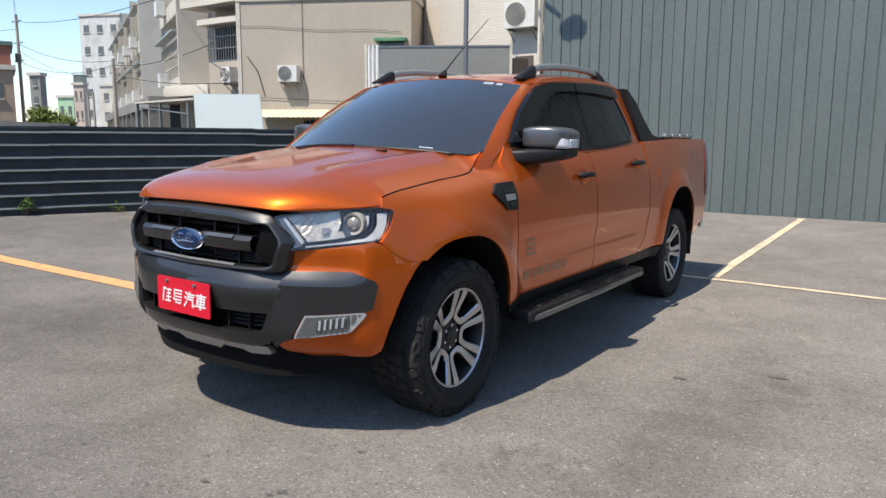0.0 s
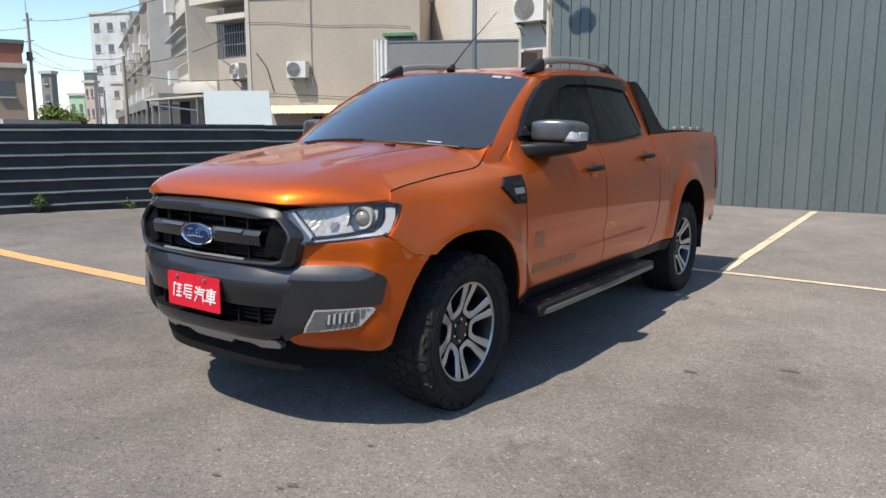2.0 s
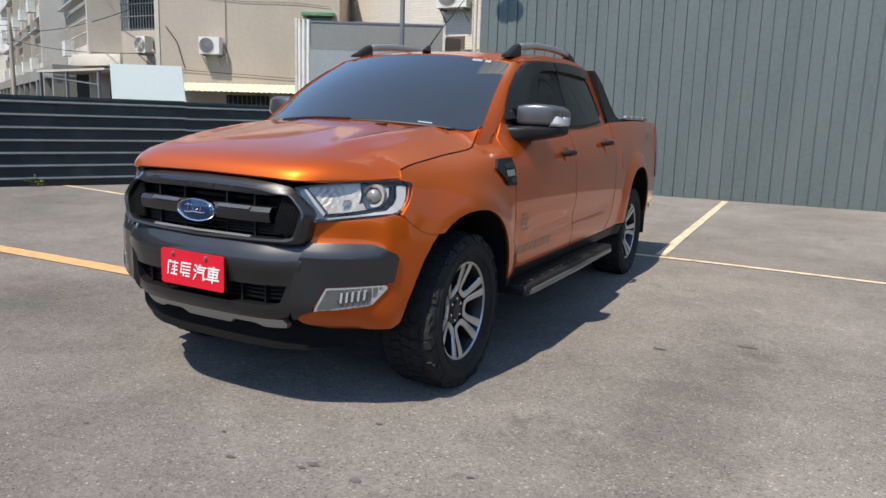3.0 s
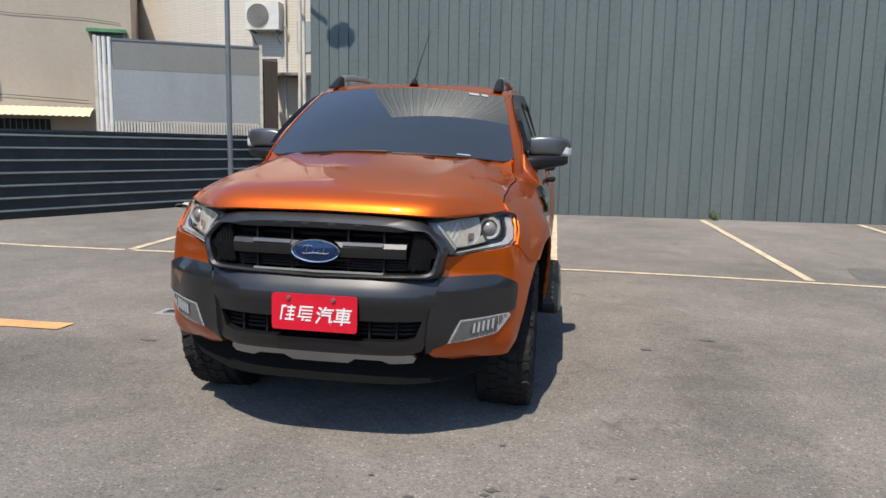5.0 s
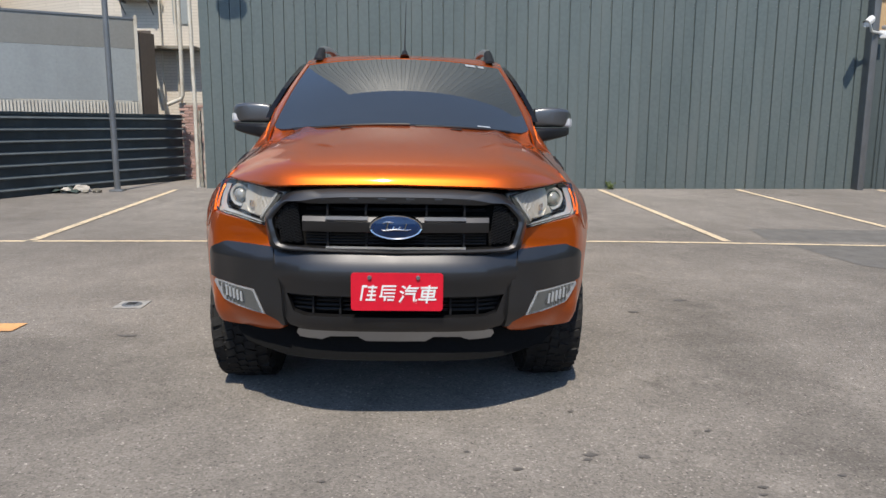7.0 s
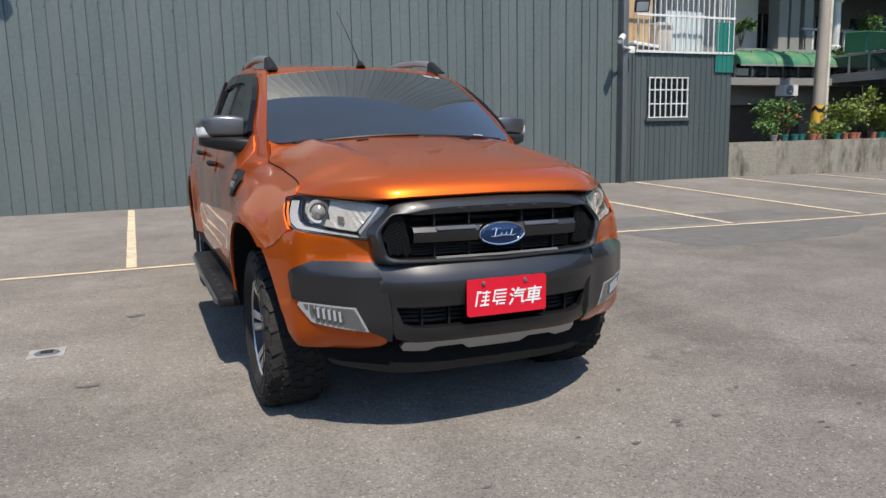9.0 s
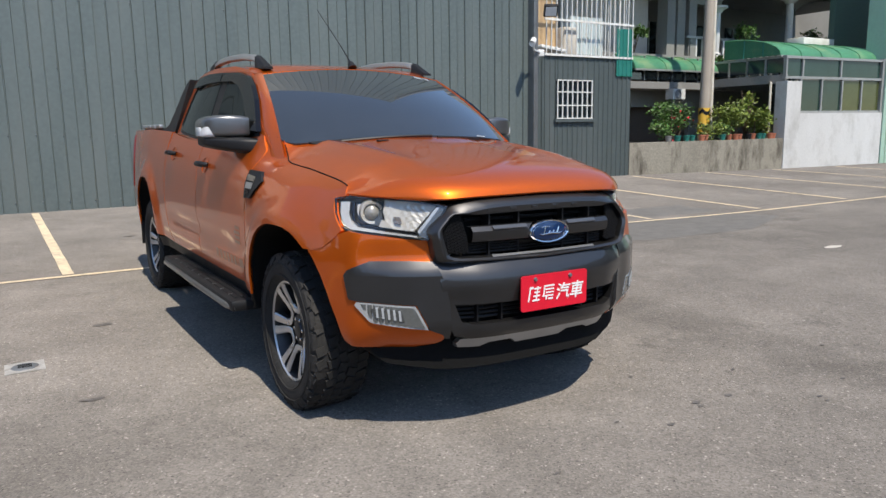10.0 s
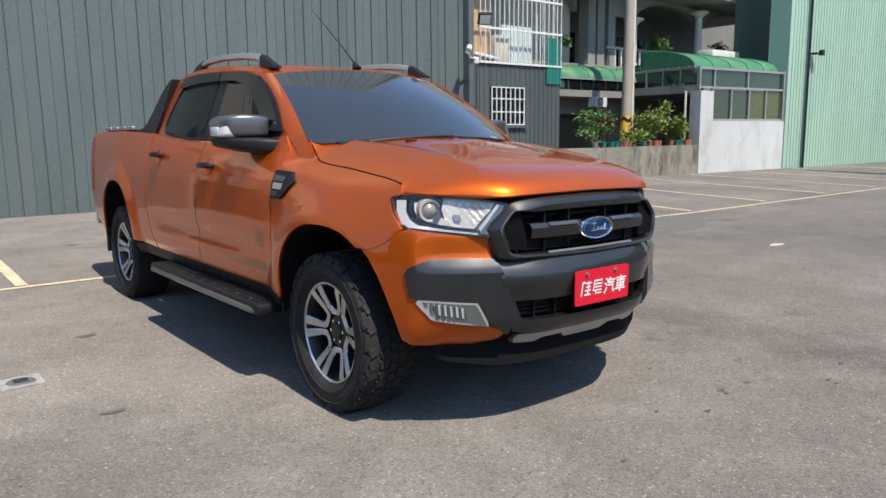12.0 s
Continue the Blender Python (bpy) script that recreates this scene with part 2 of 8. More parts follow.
SHEETPALE = material("pale_sheet_steel", (0.33, 0.35, 0.35), 0.4, 0.15, 0.08, 0.9, 20, 0.02, dirt=(0.25, 0.26, 0.26), dirt_scale=0.8, dirt_amount=0.5, streak=0.4)
SHEETTAN = material("dull_tan_sheet_steel", (0.25, 0.245, 0.225), 0.4, 0.15, 0.08, 0.9, 20, 0.02, dirt=(0.20, 0.19, 0.17), dirt_scale=0.8, dirt_amount=0.5, streak=0.4)
WHITEBOARD = material("pale_blue_white_board", (0.56, 0.63, 0.63), 0.55, 0, 0.04, 1, 20, 0.0, dirt=(0.5, 0.55, 0.55), dirt_scale=1.0, dirt_amount=0.2)
CREAM = material("cream_awning", (0.68, 0.62, 0.42), 0.6, 0, 0.1, 3, 30, 0.02)
ACWHITE = material("aircon_casing", (0.66, 0.66, 0.63), 0.5, 0, 0.05, 5, 40, 0.0, dirt=(0.45, 0.43, 0.38), dirt_scale=3, dirt_amount=0.35)
# for dark windows, and for sheets that stand in for shade under roofs
DARK = material("dark_opening_and_shade", (0.012, 0.012, 0.013), 0.8, 0, 0.2, 3, 30, 0.0)
CONCRETE = material("stained_concrete", (0.27, 0.25, 0.205), 0.9, 0, 0.25, 1.2, 25, 0.4, streak=0.35, dirt=(0.055, 0.045, 0.033), dirt_scale=2.4, dirt_amount=1.0)
WHITEWALL = material("white_limewash", (0.56, 0.56, 0.55), 0.9, 0, 0.08, 1.0, 25, 0.25, dirt=(0.30, 0.29, 0.27), dirt_scale=1.6, dirt_amount=0.55, streak=0.5)
MINT = material("mint_sheet_steel", (0.35, 0.50, 0.40), 0.5, 0, 0.07, 0.8, 12, 0.02, dirt=(0.24, 0.40, 0.33), dirt_scale=0.9, dirt_amount=0.4, streak=0.2)


# ---- building helpers ----
def thing(name, label, category, group="", kind="", at=(0, 0, 0)):
    e = new(name)
    e.empty_display_size = 0.1
    e.location = at
    return tagged(e, label, category, group, kind)


def finish(bm, name, mat, smooth=40):
    me = bpy.data.meshes.new(name)
    bm.normal_update()
    if smooth:
        for f in bm.faces:
            f.smooth = True
        lim = radians(smooth)
        for e in bm.edges:
            if len(e.link_faces) == 2 and e.calc_face_angle(0) > lim:
                e.smooth = False
    bm.to_mesh(me)
    bm.free()
    for m in mat if isinstance(mat, (list, tuple)) else [mat]:
        me.materials.append(m)
    return me


def part(name, bm, mat, parent=None, label="", smooth=40):
    """Links a bmesh as one mesh object under a thing or a part."""
    ob = new(name, finish(bm, name, mat, smooth))
    if parent is not None:
        ob.parent = parent
        ob.matrix_parent_inverse = Matrix.Translation(-parent.location) if parent.type == "EMPTY" else Matrix()
    if label:
        ob["label"] = label
    return ob


def solo(name, bm, mat, label, category, group="", kind="", smooth=40):
    return tagged(part(name, bm, mat, None, "", smooth), label, category, group, kind)


def add_box(bm, lo, hi, bevel=0.0, m=None, mat=0):
    vs = [bm.verts.new((x, y, z)) for x in (lo[0], hi[0]) for y in (lo[1], hi[1]) for z in (lo[2], hi[2])]
    fs = [bm.faces.new([vs[i] for i in q]) for q in ((0, 1, 3, 2), (4, 6, 7, 5), (0, 4, 5, 1), (2, 3, 7, 6), (0, 2, 6, 4), (1, 5, 7, 3))]
    for f in fs:
        f.material_index = mat
    if bevel:
        es = list({e for f in fs for e in f.edges})
        r = bmesh.ops.bevel(bm, geom=es, offset=bevel, segments=2, profile=0.5, affect="EDGES")
        vs = list({v for f in r["faces"] for v in f.verts} | {v for v in vs if v.is_valid})
    if m is not None:
        bmesh.ops.transform(bm, matrix=m, verts=[v for v in vs if v.is_valid])
    return bm


def box(lo, hi, bevel=0.0, m=None):
    return add_box(bmesh.new(), lo, hi, bevel, m)


def tube(bm, pts, radius, seg=8, cap=True):
    """A round bar along a polyline; radius may be one number or one for each point."""
    pts = [Vector(p) for p in pts]
    rad = radius if isinstance(radius, (list, tuple)) else [radius] * len(pts)
    rings, up = [], None
    for i, p in enumerate(pts):
        d = (pts[min(i + 1, len(pts) - 1)] - pts[max(i - 1, 0)]).normalized()
        if up is None:
            up = Vector((0, 0, 1)) if abs(d.z) < 0.9 else Vector((1, 0, 0))
        a = d.cross(up).normalized()
        up = a.cross(d).normalized()
        rings.append([bm.verts.new(p + (a * math.cos(2 * math.pi * k / seg) + up * math.sin(2 * math.pi * k / seg)) * rad[i]) for k in range(seg)])
    for r, s in zip(rings, rings[1:]):
        for k in range(seg):
            bm.faces.new((r[k], r[(k + 1) % seg], s[(k + 1) % seg], s[k]))
    if cap:
        bm.faces.new(rings[0][::-1])
        bm.faces.new(rings[-1])
    return bm


def revolve(bm, profile, axis_at, seg=48, axis="x", mat=None):
    """Turns (along, radius) points about an axis through axis_at."""
    rings = []
    for a, r in profile:
        ring = []
        for k in range(seg):
            c, s = math.cos(2 * math.pi * k / seg) * r, math.sin(2 * math.pi * k / seg) * r
            p = {"x": (a, c, s), "y": (c, a, s), "z": (c, s, a)}[axis]
            ring.append(bm.verts.new(Vector(p) + Vector(axis_at)))
        rings.append(ring)
    for i, (r, q) in enumerate(zip(rings, rings[1:])):
        for k in range(seg):
            f = bm.faces.new((r[k], r[(k + 1) % seg], q[(k + 1) % seg], q[k]))
            if mat:
                f.material_index = mat[i]
    return bm


def sheet(bm, rows, mat=0):
    """A skin through rows of points."""
    vs = [[bm.verts.new(p) for p in r] for r in rows]
    for a, b in zip(vs, vs[1:]):
        for i in range(len(a) - 1):
            bm.faces.new((a[i], a[i + 1], b[i + 1], b[i])).material_index = mat
    return vs


def patch(outline, cuts_u, cuts_v, fn, thick=0.012, inward=None, holes=()):
    """A curved panel: a flat outline in (u, v), cut into a grid, laid on the surface fn(u, v), with a rim of the given
    thickness towards the vector inward. holes: outlines that are cut out of it."""
    bm = bmesh.new()
    bm.faces.new([bm.verts.new((u, v, 0)) for u, v in outline])
    for axis, cuts in ((0, cuts_u), (1, cuts_v)):
        for c in cuts:
            co = [0, 0, 0]
            no = [0, 0, 0]
            co[axis], no[axis] = c, 1
            bmesh.ops.bisect_plane(bm, geom=bm.verts[:] + bm.edges[:] + bm.faces[:], dist=1e-5, plane_co=co, plane_no=no)
    for h in holes:
        for (a, b), (c, d) in zip(h, list(h[1:]) + [h[0]]):
            bmesh.ops.bisect_plane(bm, geom=bm.verts[:] + bm.edges[:] + bm.faces[:], dist=1e-5, plane_co=(a, b, 0), plane_no=(d - b, a - c, 0))
        gone = [f for f in bm.faces if inside(f.calc_center_median(), h)]
        bmesh.ops.delete(bm, geom=gone, context="FACES")
    big = [f for f in bm.faces if len(f.verts) > 4]
    if big:
        bmesh.ops.triangulate(bm, faces=big)
    for v in bm.verts:
        v.co = Vector(fn(v.co.x, v.co.y))
    if thick:
        inw = Vector(inward)
        rim = [e for e in bm.edges if len(e.link_faces) == 1]
        r = bmesh.ops.extrude_edge_only(bm, edges=rim)
        for v in (g for g in r["geom"] if isinstance(g, bmesh.types.BMVert)):
            v.co += inw * thick
        for e in rim:
            e.smooth = False
    bmesh.ops.recalc_face_normals(bm, faces=bm.faces[:])
    return bm


def inside(p, poly):
    r = False
    for (a, b), (c, d) in zip(poly, list(poly[1:]) + [poly[0]]):
        if (b > p.y) != (d > p.y) and p.x < (c - a) * (p.y - b) / (d - b) + a:
            r = not r
    return r


def steps(a, b, d):
    k = max(1, round((b - a) / d))
    return [a + (b - a) * i / k for i in range(1, k)]


def curve(knots, x):
    """A smooth monotone curve through (x, y) knots."""
    if x <= knots[0][0]:
        (a, b), (c, d) = knots[0], knots[1]
        return b + (d - b) / (c - a) * (x - a)
    if x >= knots[-1][0]:
        (a, b), (c, d) = knots[-2], knots[-1]
        return d + (d - b) / (c - a) * (x - c)
    i = max(k for k in range(len(knots) - 1) if knots[k][0] <= x)

    def slope(k):
        if k <= 0 or k >= len(knots) - 1:
            j = min(max(k, 0), len(knots) - 2) if k <= 0 else len(knots) - 2
            return (knots[j + 1][1] - knots[j][1]) / (knots[j + 1][0] - knots[j][0])
        a = (knots[k][1] - knots[k - 1][1]) / (knots[k][0] - knots[k - 1][0])
        b = (knots[k + 1][1] - knots[k][1]) / (knots[k + 1][0] - knots[k][0])
        return 0 if a * b <= 0 else 2 * a * b / (a + b)

    (x0, y0), (x1, y1) = knots[i], knots[i + 1]
    hh = x1 - x0
    t = (x - x0) / hh
    return (2 * t**3 - 3 * t**2 + 1) * y0 + (t**3 - 2 * t**2 + t) * hh * slope(i) + (3 * t**2 - 2 * t**3) * y1 + (t**3 - t**2) * hh * slope(i + 1)


def smooth(a, b, x):
    t = min(max((x - a) / (b - a), 0), 1)
    return t * t * (3 - 2 * t)


# ---- ground and setting ----
def ground_z(x, y):
    """The lot drains towards one corner and rises a little to the walls."""
    row = -0.10 * smooth(1.0, 9.0, x)
    wall = 0.10 * (1 - 0.9 * smooth(9.0, 19.0, x))
    left = 0.10 * smooth(-5.0, -9.0, x)
    if y < 4.25:
        return row * smooth(1.5, 4.25, y) + left * smooth(-2.0, 3.0, y)
    return max(row, row + (wall - row) * min((y - 4.25) / 5.5, 1.0)) + left * (1 - min((y - 4.25) / 5.5, 1.0)) + 0 * wall


def spread(fine_lo, fine_hi, step, far):
    mid = [fine_lo + step * i for i in range(int((fine_hi - fine_lo) / step) + 1)]
    out, d, x = [], step, mid[-1]
    while x < far:
        d *= 1.6
        x += d
        out.append(x)
    low, d, x = [], step, mid[0]
    while x > -far:
        d *= 1.6
        x -= d
        low.append(x)
    return low[::-1] + mid + out


bm = bmesh.new()
sheet(bm, [[(x, y, ground_z(x, y)) for x in spread(-14, 34, 0.5, 900)] for y in spread(-8, 12, 0.5, 900)])
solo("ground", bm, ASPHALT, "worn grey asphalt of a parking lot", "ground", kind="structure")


def road_line(a, b, width, mat, label):
    a, b = Vector((*a, 0)), Vector((*b, 0))
    d = (b - a).normalized()
    side = Vector((-d.y, d.x, 0)) * width / 2
    k = max(2, int((b - a).length / 0.25))
    bm, rows = bmesh.new(), []
    for i in range(k + 1):
        p = a + (b - a) * i / k
        rows.append([Vector((q.x + random.uniform(-1, 1) * 0.003, q.y + random.uniform(-1, 1) * 0.003, ground_z(q.x, q.y) + 0.007)) for q in (p + side, p - side)])
    sheet(bm, rows)
    return solo("parking_line", bm, mat, label, "parking line", "parking bay lines", smooth=0)


ROW = 4.24
road_line((-8.4, ROW), (-4.15, ROW), 0.085, LINEPAINT, "faded yellow painted line across the asphalt")
road_line((-4.06, ROW), (30.0, ROW - 0.35), 0.085, LINEPAINT, "long faded yellow painted line across the asphalt")
for x0, x1, y1 in ((-4.1, -4.25, 9.5), (-1.47, -1.5, 9.6), (0.91, 0.85, 9.6), (3.55, 3.4, 9.55), (6.2, 5.97, 9.6), (8.75, 8.6, 9.55), (11.3, 11.2, 9.5), (13.9, 13.9, 9.5), (16.5, 16.6, 9.4), (19.1, 19.3, 9.2), (21.7, 22.0, 9.0), (24.3, 24.7, 8.7)):
    road_line((x0, ROW + 0.05), (x1, y1), 0.10, LINEPAINT, "faded yellow parking bay line on the asphalt")
road_line((-2.39, 0.81), (-9.3, 0.84), 0.18, LINEORANGE, "broad orange painted line on the asphalt")


def corrugated(x0, x1, z0, z1, pitch, depth, vertical=True):
    """Trapezoidal sheet steel in the plane y = 0, ribs towards -y: a skin with a folded profile."""
    a0, a1 = (x0, x1) if vertical else (z0, z1)
    prof, a = [], a0
    while a < a1 - 1e-6:
        for f, d in ((0.0, 0), (0.42, 0), (0.50, 1), (0.62, 1), (0.70, 0), (0.985, 0)):
            if a + f * pitch <= a1 + 1e-6:
                prof.append((a + f * pitch, -depth * d))
        a += pitch
    prof.append((a1, 0))
    bm = bmesh.new()
    if vertical:
        sheet(bm, [[(p, d, z) for p, d in prof] for z in (z0, z1)])
    else:
        sheet(bm, [[(x, d, p) for x in (x0, x1)] for p, d in prof])
    bmesh.ops.recalc_face_normals(bm, faces=bm.faces[:])
    return bm


WALL_Y = 9.78
wall = solo("wall_north", box((-3.78, WALL_Y + 0.02, -0.1), (8.45, WALL_Y + 0.2, 14.6)), STEELGREY, "tall wall of grey-green corrugated steel sheets", "wall", kind="structure")


def wide_ribbed(w, z0, z1, pitch, depth):
    """Sheet steel with broad flat ribs and narrow steep flanks, in the plane y = 0, ribs towards -y."""
    prof, a = [], 0.0
    while a < w - 1e-6:
        for f, d in ((0.0, 0), (0.44, 0.10), (0.455, -0.55), (0.480, -0.55), (0.500, 1), (0.95, 0.86), (0.970, -0.45), (0.990, -0.45)):
            if a + f * pitch <= w + 1e-6:
                prof.append((a + f * pitch, -depth * d))
        a += pitch
    prof.append((w, prof[-1][1]))
    bm = bmesh.new()
    sheet(bm, [[(p, d, z) for p, d in prof] for z in (z0, z1)])
    bmesh.ops.recalc_face_normals(bm, faces=bm.faces[:])
    return bm


PITCH = 0.3765
x, shared = -3.78, {}
while x < 8.4:
    w = min(PITCH * 3, 8.45 - x)
    key = round(w, 3)
    if key not in shared:
        shared[key] = finish(wide_ribbed(w, 0.0, 14.54, PITCH, 0.022), "metal_sheet", STEELGREY, 20)
    ob = new("metal_sheet", shared[key])
    ob.parent = wall
    ob.location = (x, WALL_Y + random.uniform(-0.004, 0.004), 0.06)
    ob.rotation_euler = (0, radians(random.uniform(-0.12, 0.12)), 0)
    x += PITCH * 3
bm = bmesh.new()
for z in (0.25, 1.285, 2.325, 3.36, 4.39, 5.43, 6.46):
    x = -3.78 + PITCH * 0.41
    while x < 8.4:
        revolve(bm, [(-0.012, 0.001), (-0.012, 0.009), (0.0, 0.013)], (x, WALL_Y - 0.004, z + 0.012 * math.sin(x * 3)), 6, "y")
        x += PITCH
part("bolt_rows", bm, GALV, wall, "small screw heads in rows")["kind"] = "stuff"

# horizontally ribbed fence that runs at a slant to the wall
FA, FB = Vector((-4.82, 11.82, 0)), Vector((-20.0, -21.9, 0))
fdir = (FB - FA).normalized()
fyaw = math.degrees(math.atan2(fdir.y, fdir.x))
fence = thing("fence", "low dark blue ribbed steel fence along the lot", "fence", kind="structure")
flen, k, segl = (FB - FA).length, 0, 3.2
while k * segl < flen:
    bm = bmesh.new()
    z0, prof = 0.05, []
    while z0 < 1.36:
        prof += [(z0, 0.0), (z0 + 0.128, 0.0), (z0 + 0.136, 0.044), (z0 + 0.150, 0.050), (z0 + 0.182, 0.004)]
        z0 += 0.1915
    prof.append((1.43, 0.0))
    sheet(bm, [[(0.0, d, z) for z, d in prof], [(segl + 0.03, d, z) for z, d in prof]])
    # upper rib slopes get the paler tone that imitates their sunlit highlight
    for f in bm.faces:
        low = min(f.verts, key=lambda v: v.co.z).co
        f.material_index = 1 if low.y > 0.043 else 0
    add_box(bm, (0, -0.03, 1.41), (segl + 0.01, 0.02, 1.45))
    bmesh.ops.recalc_face_normals(bm, faces=bm.faces[:])
    ob = part("fence_panel", bm, [FENCEBLUE, LEDGELIT], fence, smooth=20)
    ob.matrix_world = Matrix.Translation(FA + fdir * segl * k + Vector((0.004 * (k % 2), 0, random.uniform(-0.008, 0.008)))) @ pose(0, 0, 0, 0, 0, fyaw)
    k += 1


# ---- the pickup truck: y runs from nose to tail, the front axle at y = 0 ----
truck = thing("pickup_truck", "metallic orange double-cab pickup truck with dark grey bumper", "pickup truck")
WHEEL_Z, AXLE = 0.368, 3.22

SIDE = [  # stations: y, then (z, half width) from sill to shoulder
    (-0.56, [(0.42, 0.790), (0.60, 0.792), (0.75, 0.786), (0.85, 0.772), (0.90, 0.750), (0.95, 0.724), (1.00, 0.698), (1.035, 0.672)]),
    (-0.45, [(0.42, 0.812), (0.60, 0.836), (0.75, 0.836), (0.85, 0.824), (0.95, 0.788), (1.00, 0.760), (1.035, 0.728)]),
    (-0.25, [(0.42, 0.866), (0.70, 0.874), (0.85, 0.864), (0.95, 0.832), (1.03, 0.776), (1.083, 0.714)]),
    (0.00, [(0.42, 0.890), (0.70, 0.900), (0.86, 0.898), (0.94, 0.882), (1.02, 0.842), (1.075, 0.784), (1.111, 0.718)]),
    (0.30, [(0.42, 0.880), (0.60, 0.895), (0.80, 0.902), (0.95, 0.891), (1.05, 0.860), (1.11, 0.806), (1.147, 0.738), (1.22, 0.700)]),
    (0.50, [(0.42, 0.866), (0.60, 0.893), (0.80, 0.902), (1.00, 0.887), (1.12, 0.845), (1.20, 0.785), (1.27, 0.742)]),
    (1.40, [(0.42, 0.866), (0.60, 0.895), (0.80, 0.903), (1.00, 0.893), (1.14, 0.864), (1.21, 0.834), (1.26, 0.800)]),
    (2.40, [(0.42, 0.866), (0.60, 0.893), (0.80, 0.900), (1.00, 0.890), (1.14, 0.864), (1.24, 0.830), (1.31, 0.800)]),
    (3.20, [(0.42, 0.870), (0.60, 0.888), (0.80, 0.895), (1.00, 0.880), (1.14, 0.858), (1.26, 0.830), (1.33, 0.805)]),
    (4.28, [(0.42, 0.780), (0.60, 0.815), (0.80, 0.825), (1.00, 0.820), (1.14, 0.805), (1.26, 0.785), (1.33, 0.760)]),
]


def side_x(y, z):
    """Half width of the body at (y, z)."""
    x = curve([(s, curve(k, z)) for s, k in SIDE], y)
    for wy, top in ((-0.04, 0.875), (3.20, 0.935)):
        r = math.hypot(y - wy, (z - 0.40) * 0.455 / (top - 0.40))
        x += 0.030 * (1 - smooth(0.485, 0.590, r)) * smooth(0.20, 0.40, r) * smooth(-0.52, -0.22, y)
    x -= 0.045 * smooth(0.22, 0.385, y) * (1 - smooth(0.43, 0.55, y)) * smooth(1.08, 1.17, z)
    x -= 0.016 * math.exp(-((z - 0.69) / 0.05) ** 2) * smooth(0.55, 0.9, y) * (1 - smooth(2.1, 2.5, y))
    return x


def arch(yc, a, top, z_front, z_rear, n=22, lead=0.80):
    """The wheel-arch curve from front to rear: a flattened ellipse."""
    out = []
    for i in range(n + 1):
        c = -math.cos(math.pi * i / n)
        y = yc + a * math.copysign(abs(c) ** 0.85, c)
        z = 0.40 + (top - 0.40) * math.sin(math.pi * i / n) ** (lead if i < n / 2 else 0.80)
        out.append((y, z))
    return [(out[0][0], z_front)] + out[1:-1] + [(out[-1][0], z_rear)]


ARCH_F = arch(-0.055, 0.425, 0.872, 0.44, 0.45, lead=1.05)
ARCH_R = arch(3.195, 0.435, 0.935, 0.47, 0.50)


def side_panel(name, outline, parent, mat=PAINT, s=1, lift=0.0, thick=0.02, fine=0.05, label="", fn=side_x, holes=()):
    ys, zs = [p[0] for p in outline], [p[1] for p in outline]
    bm = patch(outline, steps(min(ys), max(ys), fine), steps(min(zs), max(zs), min(fine, 0.035)),
               lambda y, z: (s * (fn(y, z) + lift), y, z), thick, (-s, 0, 0), holes)
    return part(name, bm, mat, parent, label)


def seam_z(y):
    """Height of the seam between bonnet and wing."""
    return curve([(-0.46, 1.018), (-0.44, 1.027), (-0.415, 1.055), (-0.205, 1.088), (0.02, 1.113), (0.168, 1.126), (0.265, 1.142), (0.315, 1.160), (0.355, 1.186), (0.385, 1.216), (0.41, 1.236)], y)


